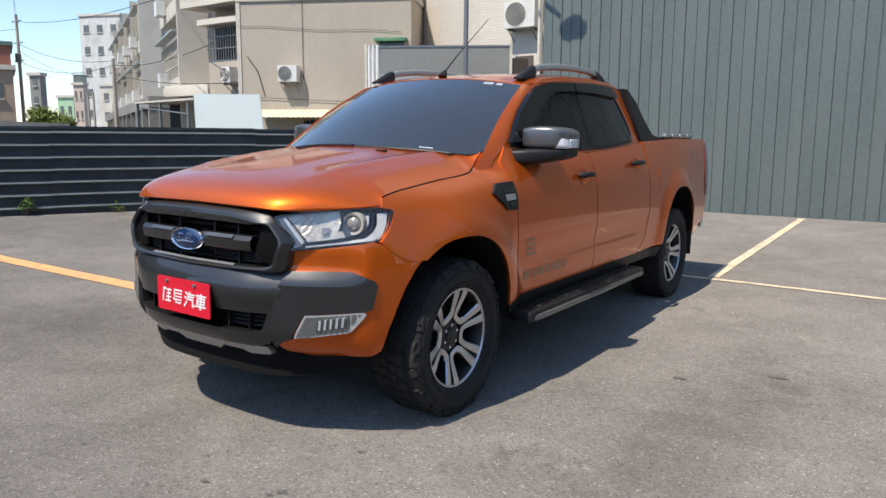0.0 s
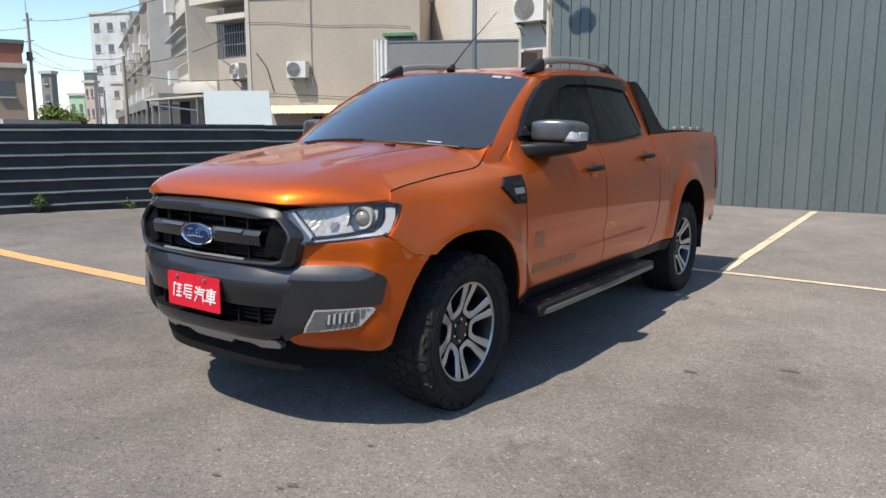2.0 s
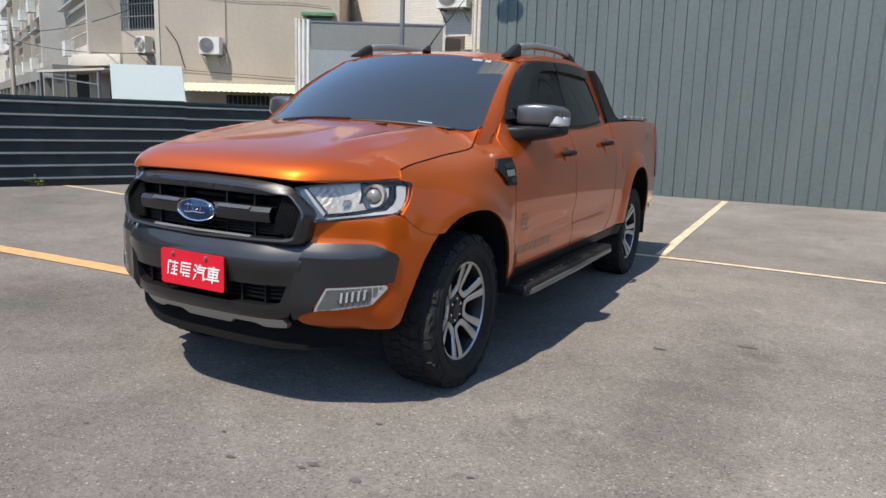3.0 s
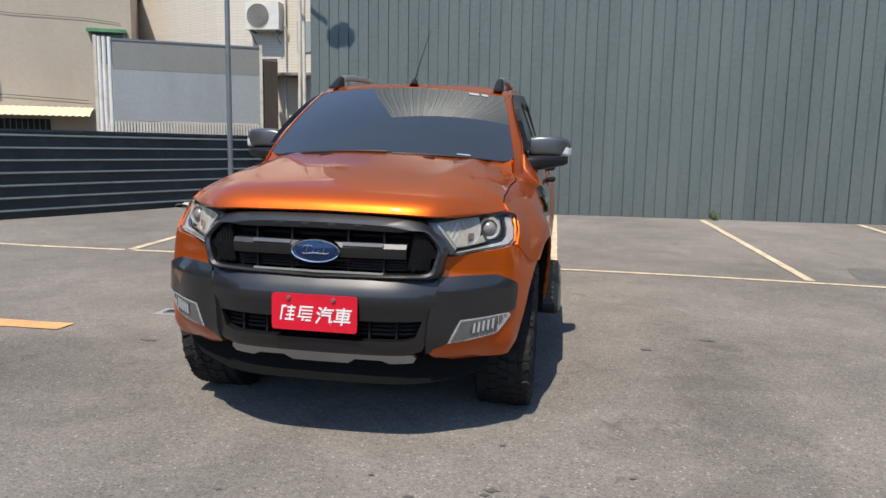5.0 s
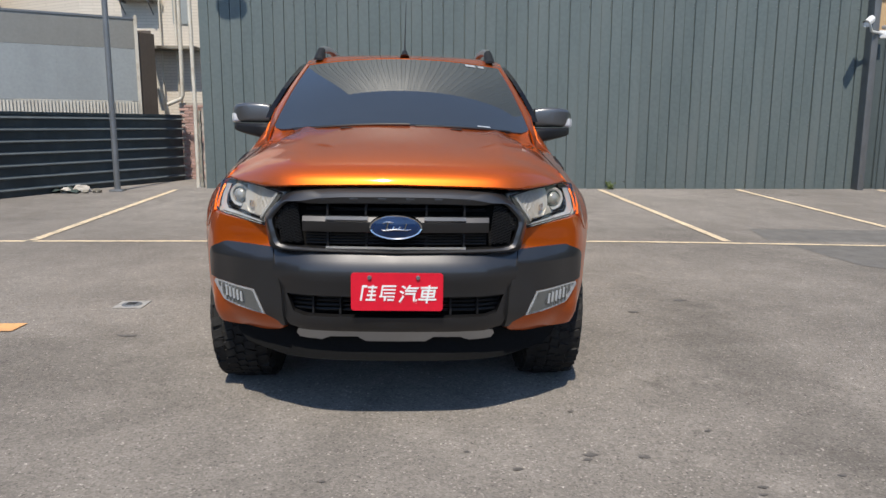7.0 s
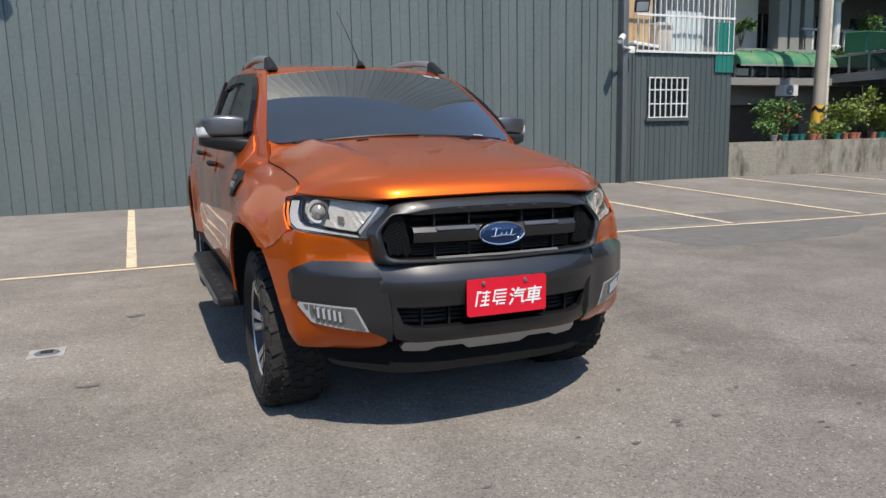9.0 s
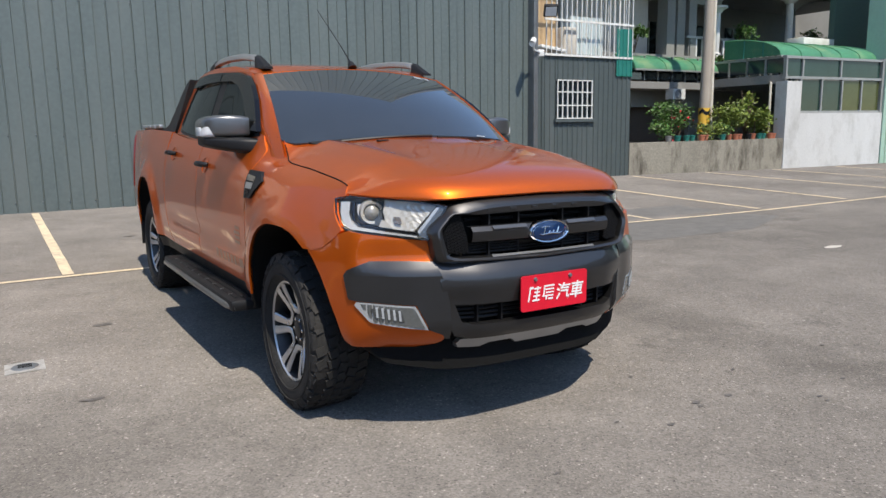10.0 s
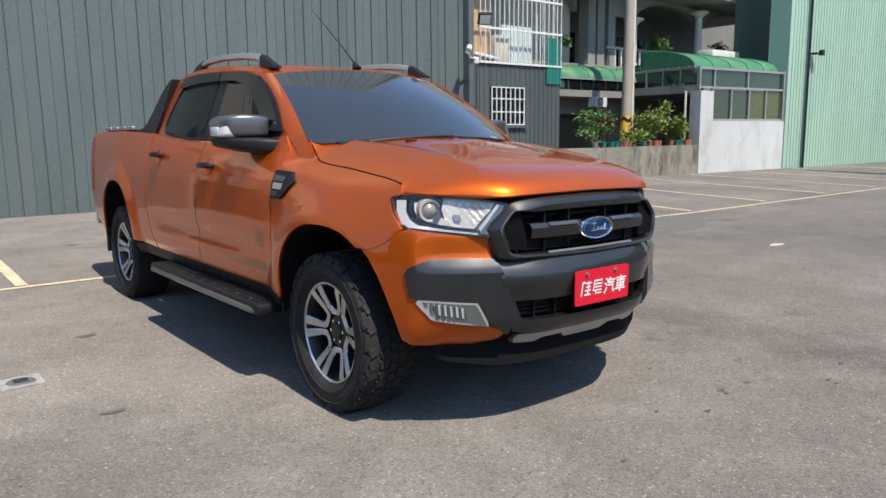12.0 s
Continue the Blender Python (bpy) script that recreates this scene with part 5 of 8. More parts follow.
# number-plate board: red with four white block marks
def rounded_plate(x0, x1, z0, z1, y0, y1, r):
    """An upright plate with round corners."""
    ring = []
    for cx, cz, a0 in ((x1 - r, z1 - r, 0), (x0 + r, z1 - r, 90), (x0 + r, z0 + r, 180), (x1 - r, z0 + r, 270)):
        ring += [(cx + r * math.cos(radians(a0 + 18 * k)), cz + r * math.sin(radians(a0 + 18 * k))) for k in range(6)]
    bm = bmesh.new()
    front, back = ([bm.verts.new((x, y, z)) for x, z in ring] for y in (y0, y1))
    bm.faces.new(front)
    bm.faces.new(back[::-1])
    for i in range(len(ring)):
        bm.faces.new((front[i], back[i], back[(i + 1) % len(ring)], front[(i + 1) % len(ring)]))
    bmesh.ops.recalc_face_normals(bm, faces=bm.faces[:])
    return bm


plate = part("plate", rounded_plate(-0.172, 0.186, 0.540, 0.690, -0.890, -0.884, 0.013), REDPLATE, truck, "red dealer plate with white writing", 0)
CELLS = [[(0.0, 0.0, 0.13, 1.0), (0.13, 0.84, 0.34, 1.0), (0.40, 0.80, 1.0, 0.92), (0.46, 0.55, 0.94, 0.66), (0.40, 0.30, 1.0, 0.41), (0.36, 0.0, 1.0, 0.13), (0.64, 0.0, 0.76, 1.0)],
         [(0.06, 0.88, 1.0, 1.0), (0.06, 0.30, 0.18, 1.0), (0.20, 0.66, 1.0, 0.76), (0.26, 0.44, 1.0, 0.54), (0.0, 0.22, 1.0, 0.32), (0.32, 0.0, 0.46, 0.30), (0.56, 0.0, 0.98, 0.12)]]
for c, cell in enumerate(CELLS):
    bx = -0.138 + 0.073 * c
    for i, (a, b, d, e) in enumerate(cell):
        y = -0.8912 - 0.0002 * i
        bm = bmesh.new()
        bm.faces.new([bm.verts.new((bx + 0.060 * u + 0.010 * v, y, 0.580 + 0.062 * v)) for u, v in ((a, b), (d, b), (d, e), (a, e))])
        part("plate_mark", bm, WHITEPAINT, plate, "white block mark", 0)
text = bpy.data.curves.new("plate_writing", "FONT")
text.body, text.size, text.extrude, text.shear, text.offset = "\u6c7d\u8eca", 0.076, 0.0006, 0.16, 0.0011
writing = new("plate_writing", text)
me = bpy.data.meshes.new_from_object(writing)
bpy.data.objects.remove(writing)
me.transform(Matrix.Translation((0.009, -0.8916, 0.5785)) @ Matrix.Rotation(radians(90), 4, "X"))
me.materials.clear()
me.materials.append(WHITEPAINT)
writing = new("plate_writing", me)
writing.parent = plate
writing["label"] = "white Chinese word for motor car"
for x in (-0.10, 0.088):
    bm = bmesh.new()
    revolve(bm, [(-0.898, 0.001), (-0.898, 0.007), (-0.890, 0.009)], (x, 0, 0.672), 10, "y")
    part("plate_bolt", bm, GALV, plate)

# headlamps
lo = [(0.448, 0.984), (0.516, 0.862), (0.532, 0.851), (0.66, 0.864), (0.772, 0.882), (0.791, 0.901), (0.789, 0.950), (0.775, 1.008), (0.745, 1.018), (0.66, 1.014), (0.55, 1.004)]


def shrink(o, f, cx=0.64, cz=0.925):
    return [(cx + (x - cx) * f, cz + (z - cz) * f) for x, z in o]


for s in (1, -1):
    def lamp_patch(name, o, mat, depth, thick, parent, label="", fine=0.025, wave=None, angle=40):
        oo = [(s * x, z) for x, z in o]
        us, vs = [p[0] for p in oo], [p[1] for p in oo]
        bm = patch(oo, steps(min(us), max(us), fine), steps(min(vs), max(vs), fine),
                   lambda x, z: (x - s * depth * 0.5, lamp_plan(x, z) + depth + (wave(x, z) if wave else 0), z), thick, (-s * 0.4, 0.9, 0) if thick else None)
        return part(name, bm, mat, parent, label, angle)

    lamp = lamp_patch("headlamp", lo, LAMPGREY, 0.095, 0.0, truck, "clear headlamp with projector and bright surround")
    # side walls of the housing
    bm, ring = bmesh.new(), resample(lo, 0.03)
    ring = ring + ring[:1]
    sheet(bm, [[(s * (x - d * 0.5), lamp_plan(x, z) + d, z) for x, z in ring] for d in (0.002, 0.096)])
    part("housing", bm, LAMPGREY, lamp, "grey lamp housing")
    for k in range(len(lo)):
        q, r = [lo[k], lo[(k + 1) % len(lo)]], shrink([lo[k], lo[(k + 1) % len(lo)]], 0.962)
        lamp_patch("lamp_edge", q + r[::-1], GLOSSBLACK, 0.001, 0.010, lamp, "thin black lamp edge")
    st = [(0.556, 0.859), (0.66, 0.871), (0.762, 0.887), (0.778, 0.907), (0.775, 0.950), (0.760, 0.996), (0.734, 0.994), (0.750, 0.945), (0.749, 0.918), (0.734, 0.896), (0.65, 0.880), (0.562, 0.867)]
    lamp_patch("light_strip", st, STRIPLENS, 0.018, 0.02, lamp, "white light strip")
    bezel = [(0.558, 0.872), (0.65, 0.885), (0.728, 0.900), (0.743, 0.918), (0.743, 0.945), (0.729, 0.994), (0.722, 0.992), (0.735, 0.945), (0.735, 0.920), (0.724, 0.908), (0.65, 0.893), (0.566, 0.881)]
    lamp_patch("bezel", bezel, GLOSSBLACK, 0.014, 0.03, lamp, "thin black inner bezel")
    lamp_patch("inner_wedge", [(0.458, 0.980), (0.474, 0.980), (0.556, 0.868), (0.530, 0.858), (0.518, 0.868)], FOGDARK, 0.008, 0.02, lamp, "dark grey inner wedge")
    lamp_patch("inner_blade", [(0.474, 0.981), (0.484, 0.982), (0.556, 0.884), (0.552, 0.874)], BEZEL, 0.006, 0.02, lamp, "pale inner blade")
    ib = [(0.486, 0.984), (0.560, 0.882), (0.642, 0.892), (0.646, 0.958), (0.634, 1.004), (0.55, 0.996)]
    lamp_patch("reflector", ib, REFLECT, 0.016, 0.012, lamp, "bright faceted reflector", 0.011, lambda x, z: 0.014 * (1 - ((abs(x) - 0.575) / 0.085) ** 2) + 0.0025 * math.sin(x * 911) * math.sin(z * 703), 0)
    lamp_patch("inner_trim", [(0.646, 0.896), (0.708, 0.906), (0.724, 0.920), (0.725, 0.948), (0.716, 0.990), (0.640, 1.000), (0.650, 0.958)], FOGDARK, 0.034, 0.01, lamp, "dark grey inner trim")
    lamp_patch("side_reflector", [(0.704, 0.938), (0.722, 0.940), (0.724, 0.952), (0.716, 0.984), (0.700, 0.984)], REFLECT, 0.020, 0.01, lamp, "bright side reflector")
    lamp_patch("lower_trim", [(0.625, 0.892), (0.668, 0.898), (0.655, 0.925), (0.640, 0.918)], REFLECT, 0.018, 0.01, lamp, "bright lower trim")
    lamp_patch("orange_indicator", [(0.598, 0.912), (0.618, 0.915), (0.620, 0.940), (0.600, 0.938)], AMBER, 0.014, 0.004, lamp, "pale amber indicator")
    px, pz = 0.682, 0.953
    py = lamp_plan(px, pz) + 0.026
    tilt = Matrix.Translation((s * (px - 0.015), py, pz)) @ pose(0, 0, 0, 0, 0, s * 20)
    bm = bmesh.new()
    revolve(bm, [(0.045, 0.052), (0.0, 0.050), (-0.012, 0.046), (-0.010, 0.036), (0.004, 0.033)], (0, 0, 0), 28, "y")
    bmesh.ops.transform(bm, matrix=tilt, verts=bm.verts[:])
    part("projector_ring", bm, REFLECT, lamp, "bright projector ring")
    bm = bmesh.new()
    revolve(bm, [(0.004, 0.032), (-0.012, 0.027), (-0.020, 0.016), (-0.023, 0.001)], (0, 0, 0), 28, "y")
    bmesh.ops.transform(bm, matrix=tilt, verts=bm.verts[:])
    part("projector_lens", bm, PROJ, lamp, "grey glass projector lens")
    ln = lamp_patch("lamp_lens", lo, LENS, -0.001, 0.0, lamp, "clear lens")
    ln.visible_shadow = False


# ---- wheels ----


def wheel(s, y):
    hub = new("wheel")
    hub.parent = truck
    hub["label"] = "all-terrain tyre on a six-spoke two-tone alloy wheel"
    hub.empty_display_size = 0.1
    hub.location = (s * 0.738, y, WHEEL_Z)
    key = s
    if key not in WHEELS:
        made = {}
        bm = bmesh.new()
        prof = [(-0.105, 0.236), (-0.128, 0.262), (-0.136, 0.300), (-0.130, 0.338), (-0.112, 0.358), (-0.07, 0.3645), (0, 0.366), (0.07, 0.3645), (0.112, 0.358), (0.130, 0.338), (0.136, 0.300), (0.130, 0.262), (0.108, 0.236)]
        revolve(bm, [(s * a, r) for a, r in prof], (0, 0, 0), 72)
        for r0 in (0.268, 0.322):
            revolve(bm, [(s * 0.134, r0 - 0.003), (s * 0.1375, r0), (s * 0.134, r0 + 0.003)], (0, 0, 0), 72)
        bmesh.ops.recalc_face_normals(bm, faces=bm.faces[:])
        made["tyre"] = (finish(bm, "tyre", RUBBER, 35), "dusty black all-terrain tyre")
        bm = bmesh.new()
        n = 46
        for k in range(n):
            a = 2 * math.pi * k / n
            for j, (x0, x1, off) in enumerate(((-0.126, -0.082, 0.0), (-0.070, -0.026, 0.5), (-0.018, 0.018, 0.2), (0.026, 0.070, 0.6), (0.082, 0.128, 0.1))):
                m = Matrix.Rotation(a + off * 2 * math.pi / n, 4, "X") @ Matrix.Translation((0, 0, 0.362 if abs(x0 + x1) < 0.15 else 0.356)) @ Matrix.Rotation(radians(random.choice((-16, 14, 20))), 4, "Z")
                lo, hi = -0.0215, 0.0215
                vs = [bm.verts.new(m @ Vector((x, yy * (0.9 if z else 1), z))) for x in (x0, x1) for yy in (lo, hi) for z in (-0.004, 0.011 if abs(x0 + x1) < 0.15 else 0.010)]
                for q in ((0, 1, 3, 2), (4, 6, 7, 5), (0, 4, 5, 1), (2, 3, 7, 6), (1, 5, 7, 3)):
                    bm.faces.new([vs[i] for i in q])
            for side in (1, -1):
                m = Matrix.Rotation(a + 0.3 * (k % 2) * 2 * math.pi / n, 4, "X")
                vs = [bm.verts.new(m @ Vector((side * xx, yy, zz))) for yy in (-0.020, 0.020) for xx, zz in ((0.1285, 0.334 - 0.010 * (k % 2)), (0.1350, 0.336 - 0.010 * (k % 2)), (0.1305, 0.350), (0.118, 0.3625), (0.108, 0.356))]
                for i in range(4):
                    bm.faces.new((vs[i], vs[i + 1], vs[i + 6], vs[i + 5]))
                bm.faces.new(vs[:5])
                bm.faces.new(vs[5:])
        bmesh.ops.recalc_face_normals(bm, faces=bm.faces[:])
        made["tread"] = (finish(bm, "tread", RUBBER, 20), "")
        bm = bmesh.new()
        revolve(bm, [(s * a, r) for a, r in ((-0.10, 0.236), (-0.095, 0.222), (0.02, 0.206), (0.094, 0.219), (0.104, 0.225), (0.111, 0.230), (0.111, 0.235), (0.104, 0.240))], (0, 0, 0), 64, "x", [1, 1, 1, 1, 0, 0, 0])
        bmesh.ops.recalc_face_normals(bm, faces=bm.faces[:])
        made["rim"] = (finish(bm, "rim", [MACHINED, ALLOYDARK], 35), "bright machined rim")
        bm = bmesh.new()
        revolve(bm, [(s * a, r) for a, r in ((0.0, 0.206), (0.0, 0.06), (0.010, 0.001))], (0, 0, 0), 40)
        made["brake_disc"] = (finish(bm, "brake_disc", ALLOYDARK, 35), "dark brake disc behind the spokes")
        bm = bmesh.new()
        revolve(bm, [(s * a, r) for a, r in ((0.01, 0.078), (0.058, 0.074), (0.062, 0.066), (0.060, 0.042), (0.070, 0.038), (0.073, 0.030), (0.074, 0.001))], (0, 0, 0), 36)
        bmesh.ops.recalc_face_normals(bm, faces=bm.faces[:])
        made["hub_cap"] = (finish(bm, "hub_cap", ALLOYDARK, 35), "dark hub cap")
        bm = bmesh.new()
        # one bright loop round a window: rim end, arm, rounded foot at the hub, arm, rim end
        half = []
        for rho, x in ((0.226, 0.106), (0.200, 0.101), (0.170, 0.092), (0.142, 0.083), (0.120, 0.077)):
            g, w = 0.003 + 0.100 * max(rho - 0.125, 0), 0.030 + 0.145 * (rho - 0.12)
            half.append((rho * 0.5 - 0.866 * g, rho * 0.866 + 0.5 * g, rho * 0.5 - 0.866 * (g + w), rho * 0.866 + 0.5 * (g + w), x))
        half += [(0.046, 0.088, 0.026, 0.119, 0.073), (0.034, 0.078, 0.020, 0.107, 0.069)]
        loop_pts = half + [(0.0, 0.075, 0.0, 0.103, 0.068)] + [(-a, b, -c, d, x) for a, b, c, d, x in half[::-1]]
        rows = [[(s * (x - 0.045), a, b), (s * (x - 0.003), a, b), (s * x, a * 0.85 + c * 0.15, b * 0.85 + d * 0.15), (s * x, a * 0.15 + c * 0.85, b * 0.15 + d * 0.85), (s * (x - 0.005), c, d), (s * (x - 0.045), c, d)] for a, b, c, d, x in loop_pts]
        vs = [[bm.verts.new(p) for p in r] for r in rows]
        for a, b in zip(vs, vs[1:]):
            for i in range(5):
                bm.faces.new((a[i], a[i + 1], b[i + 1], b[i])).material_index = 0 if i in (1, 2, 3) else 1
        bmesh.ops.recalc_face_normals(bm, faces=bm.faces[:])
        made["spoke"] = (finish(bm, "spoke", [MACHINED, ALLOYDARK], 30), "")
        bm = bmesh.new()
        revolve(bm, [(s * 0.050, 0.008), (s * 0.068, 0.008), (s * 0.070, 0.005), (s * 0.070, 0.001)], (0, 0, 0.052), 8)
        made["wheel_nut"] = (finish(bm, "wheel_nut", CHROME, 30), "")
        WHEELS[key] = made
    made = WHEELS[key]
    turn = random.uniform(0, 60)
    for nm, (me, lab) in made.items():
        for k in range(6 if nm in ("spoke", "wheel_nut") else 1):
            ob = new(nm, me)
            ob.parent = hub
            ob.rotation_euler = (radians(turn + 60 * k + (30 if nm == "wheel_nut" else 0)) if nm not in ("tyre", "rim") else 0, 0, 0)
            if lab:
                ob["label"] = lab
    return hub


WHEELS = {}
for s in (1, -1):
    for y in (0.0, AXLE):
        wheel(s, y)


# the body leans a little on its springs; the wheels stay on the ground
LEAN = radians(0.72)
truck.location, truck.rotation_euler = (-0.006, 0, 0), (0, LEAN, radians(0.28))
for ob in list(truck.children):
    if ob.name.split(".")[0] == "wheel":
        ob.location.z += ob.location.x * math.sin(LEAN)


# ---- materials of the surroundings ----
def tile_material(name, base, grout, w, h):
    """Small glazed wall tiles, too far off for single pieces."""
    m = material(name, base, 0.4, 0, 0.05, 1.5, 20, 0.0)
    n, l = m.node_tree.nodes, m.node_tree.links
    p = n["Principled BSDF"]
    tc = n.new("ShaderNodeTexCoord")
    br = n.new("ShaderNodeTexBrick")
    br.inputs["Scale"].default_value = 1.0
    br.inputs["Brick Width"].default_value, br.inputs["Row Height"].default_value, br.inputs["Mortar Size"].default_value = w, h, 0.005
    br.inputs["Color1"].default_value, br.inputs["Color2"].default_value, br.inputs["Mortar"].default_value = (*base, 1), (*[c * 0.93 for c in base], 1), (*grout, 1)
    sw = n.new("ShaderNodeSeparateXYZ")
    cb = n.new("ShaderNodeCombineXYZ")
    add = n.new("ShaderNodeMath")
    add.operation = "ADD"
    l.new(tc.outputs["Object"], sw.inputs[0])
    l.new(sw.outputs[0], add.inputs[0])
    l.new(sw.outputs[1], add.inputs[1])
    l.new(add.outputs[0], cb.inputs[0])
    l.new(sw.outputs[2], cb.inputs[1])
    l.new(cb.outputs[0], br.inputs["Vector"])
    l.new(br.outputs["Color"], p.inputs["Base Color"])
    return m


TILE = tile_material("cream_wall_tile", (0.66, 0.60, 0.52), (0.50, 0.45, 0.39), 0.46, 0.066)
BRICKPINK = material("pink_brick", (0.42, 0.27, 0.23), 0.9, 0, 0.2, 6, 50, 0.3, objrand=0.25)
MORTAR = material("mortar", (0.42, 0.37, 0.32), 0.95, 0, 0.15, 6, 60, 0.3)
PVC = material("weathered_white_pipe", (0.62, 0.58, 0.50), 0.5, 0, 0.1, 4, 30, 0.05, dirt=(0.35, 0.28, 0.2), dirt_scale=3, dirt_amount=0.5)
HOUSE = material("grey_house_render", (0.235, 0.23, 0.215), 0.9, 0, 0.1, 1, 20, 0.2, dirt=(0.18, 0.17, 0.16), dirt_scale=0.7, dirt_amount=0.4)
PINKWALL = material("pale_pink_render", (0.55, 0.44, 0.38), 0.9, 0, 0.08, 0.8, 15, 0.15, dirt=(0.38, 0.32, 0.28), dirt_scale=0.6, dirt_amount=0.4)
HOUSEPALE = material("pale_house_render", (0.52, 0.48, 0.42), 0.9, 0, 0.08, 0.8, 15, 0.15, dirt=(0.34, 0.31, 0.27), dirt_scale=0.6, dirt_amount=0.4, objrand=0.1)
BROWN = material("brown_roller_door", (0.10, 0.080, 0.066), 0.6, 0, 0.1, 2, 20, 0.05)
AWNGREEN = material("green_corrugated_canopy", (0.060, 0.215, 0.115), 0.5, 0, 0.2, 2, 20, 0.03, dirt=(0.22, 0.30, 0.15), dirt_scale=1.0, dirt_amount=0.8)
TEAL = material("teal_sheet_steel", (0.020, 0.17, 0.14), 0.45, 0, 0.1, 2, 20, 0.03)
WINGREEN = material("green_window_glass", (0.018, 0.042, 0.034), 0.06, 0, 0.2, 2, 20, 0.0, spec=0.45)
# lighter than the near glass: the haze of distance is mixed into its colour
FARGLASS = material("haze_toned_glass", (0.10, 0.11, 0.115), 0.2, 0, 0.15, 2, 20, 0.0, spec=0.6)
WINGLASS = material("dark_window_glass", (0.022, 0.030, 0.034), 0.06, 0, 0.15, 2, 20, 0.0, spec=0.8)
FRAMEGREY = material("aluminium_frame", (0.34, 0.34, 0.33), 0.45, 0.4, 0.08, 4, 40, 0.02)
WHITEBAR = material("white_painted_bar", (0.72, 0.72, 0.70), 0.5, 0, 0.08, 6, 60, 0.0, dirt=(0.45, 0.36, 0.26), dirt_scale=4, dirt_amount=0.35)
WOODTAN = material("tan_board", (0.50, 0.35, 0.20), 0.7, 0, 0.12, 3, 30, 0.05)
POLECON = material("concrete_pole", (0.36, 0.315, 0.265), 0.9, 0, 0.12, 1.5, 40, 0.2)
YELLOW = material("yellow_hazard_paint", (0.70, 0.42, 0.05), 0.6, 0, 0.1, 5, 40, 0.05)
TERRACOTTA = material("terracotta", (0.42, 0.15, 0.085), 0.85, 0, 0.15, 6, 40, 0.1, objrand=0.2)
LEAF = material("leaf_green", (0.065, 0.135, 0.026), 0.5, 0, 0.3, 5, 30, 0.05, island=0.5)
LEAFBRIGHT = material("bright_leaf_green", (0.15, 0.20, 0.030), 0.5, 0, 0.3, 5, 30, 0.05, island=0.45)
BARK = material("bark", (0.12, 0.085, 0.06), 0.9, 0, 0.25, 8, 60, 0.3)
REDFLOWER = material("red_petal", (0.55, 0.02, 0.03), 0.6, 0, 0.2, 8, 60, 0.0)
CABLE = material("black_cable", (0.02, 0.02, 0.02), 0.7, 0, 0.1, 5, 30, 0.0)
WHITEGLOSS = material("white_plastic", (0.75, 0.75, 0.74), 0.35, 0, 0.05, 8, 60, 0.0)
REDBRICK = material("dull_red_facade", (0.33, 0.13, 0.09), 0.9, 0, 0.12, 1, 10, 0.1)
TANWALL = material("tan_render", (0.36, 0.27, 0.20), 0.9, 0, 0.1, 1, 10, 0.1)
TEALROOF = material("grey_green_roof", (0.10, 0.19, 0.17), 0.7, 0, 0.1, 1, 10, 0.1)
PALEGREEN = material("pale_green_facade", (0.38, 0.55, 0.36), 0.9, 0, 0.1, 1, 10, 0.1)


def frame_box(bm, p, d, along, out, up):
    """A box from local (a, o, u) ranges: along the direction d, outwards to its right, and up."""
    d = Vector((d[0], d[1], 0)).normalized()
    n = Vector((d.y, -d.x, 0))
    p = Vector((p[0], p[1], 0))
    vs = [bm.verts.new(p + d * a + n * o + Vector((0, 0, u))) for a in along for o in out for u in up]
    for q in ((0, 1, 3, 2), (4, 6, 7, 5), (0, 4, 5, 1), (2, 3, 7, 6), (0, 2, 6, 4), (1, 5, 7, 3)):
        bm.faces.new([vs[i] for i in q])
    bmesh.ops.recalc_face_normals(bm, faces=bm.faces[:])
    return bm


def fbox(p, d, along, out, up):
    return frame_box(bmesh.new(), p, d, along, out, up)


def along_pt(p, d, a, o=0.0, u=0.0):
    d = Vector((d[0], d[1], 0)).normalized()
    return Vector((p[0], p[1], 0)) + d * a + Vector((d.y, -d.x, 0)) * o + Vector((0, 0, u))


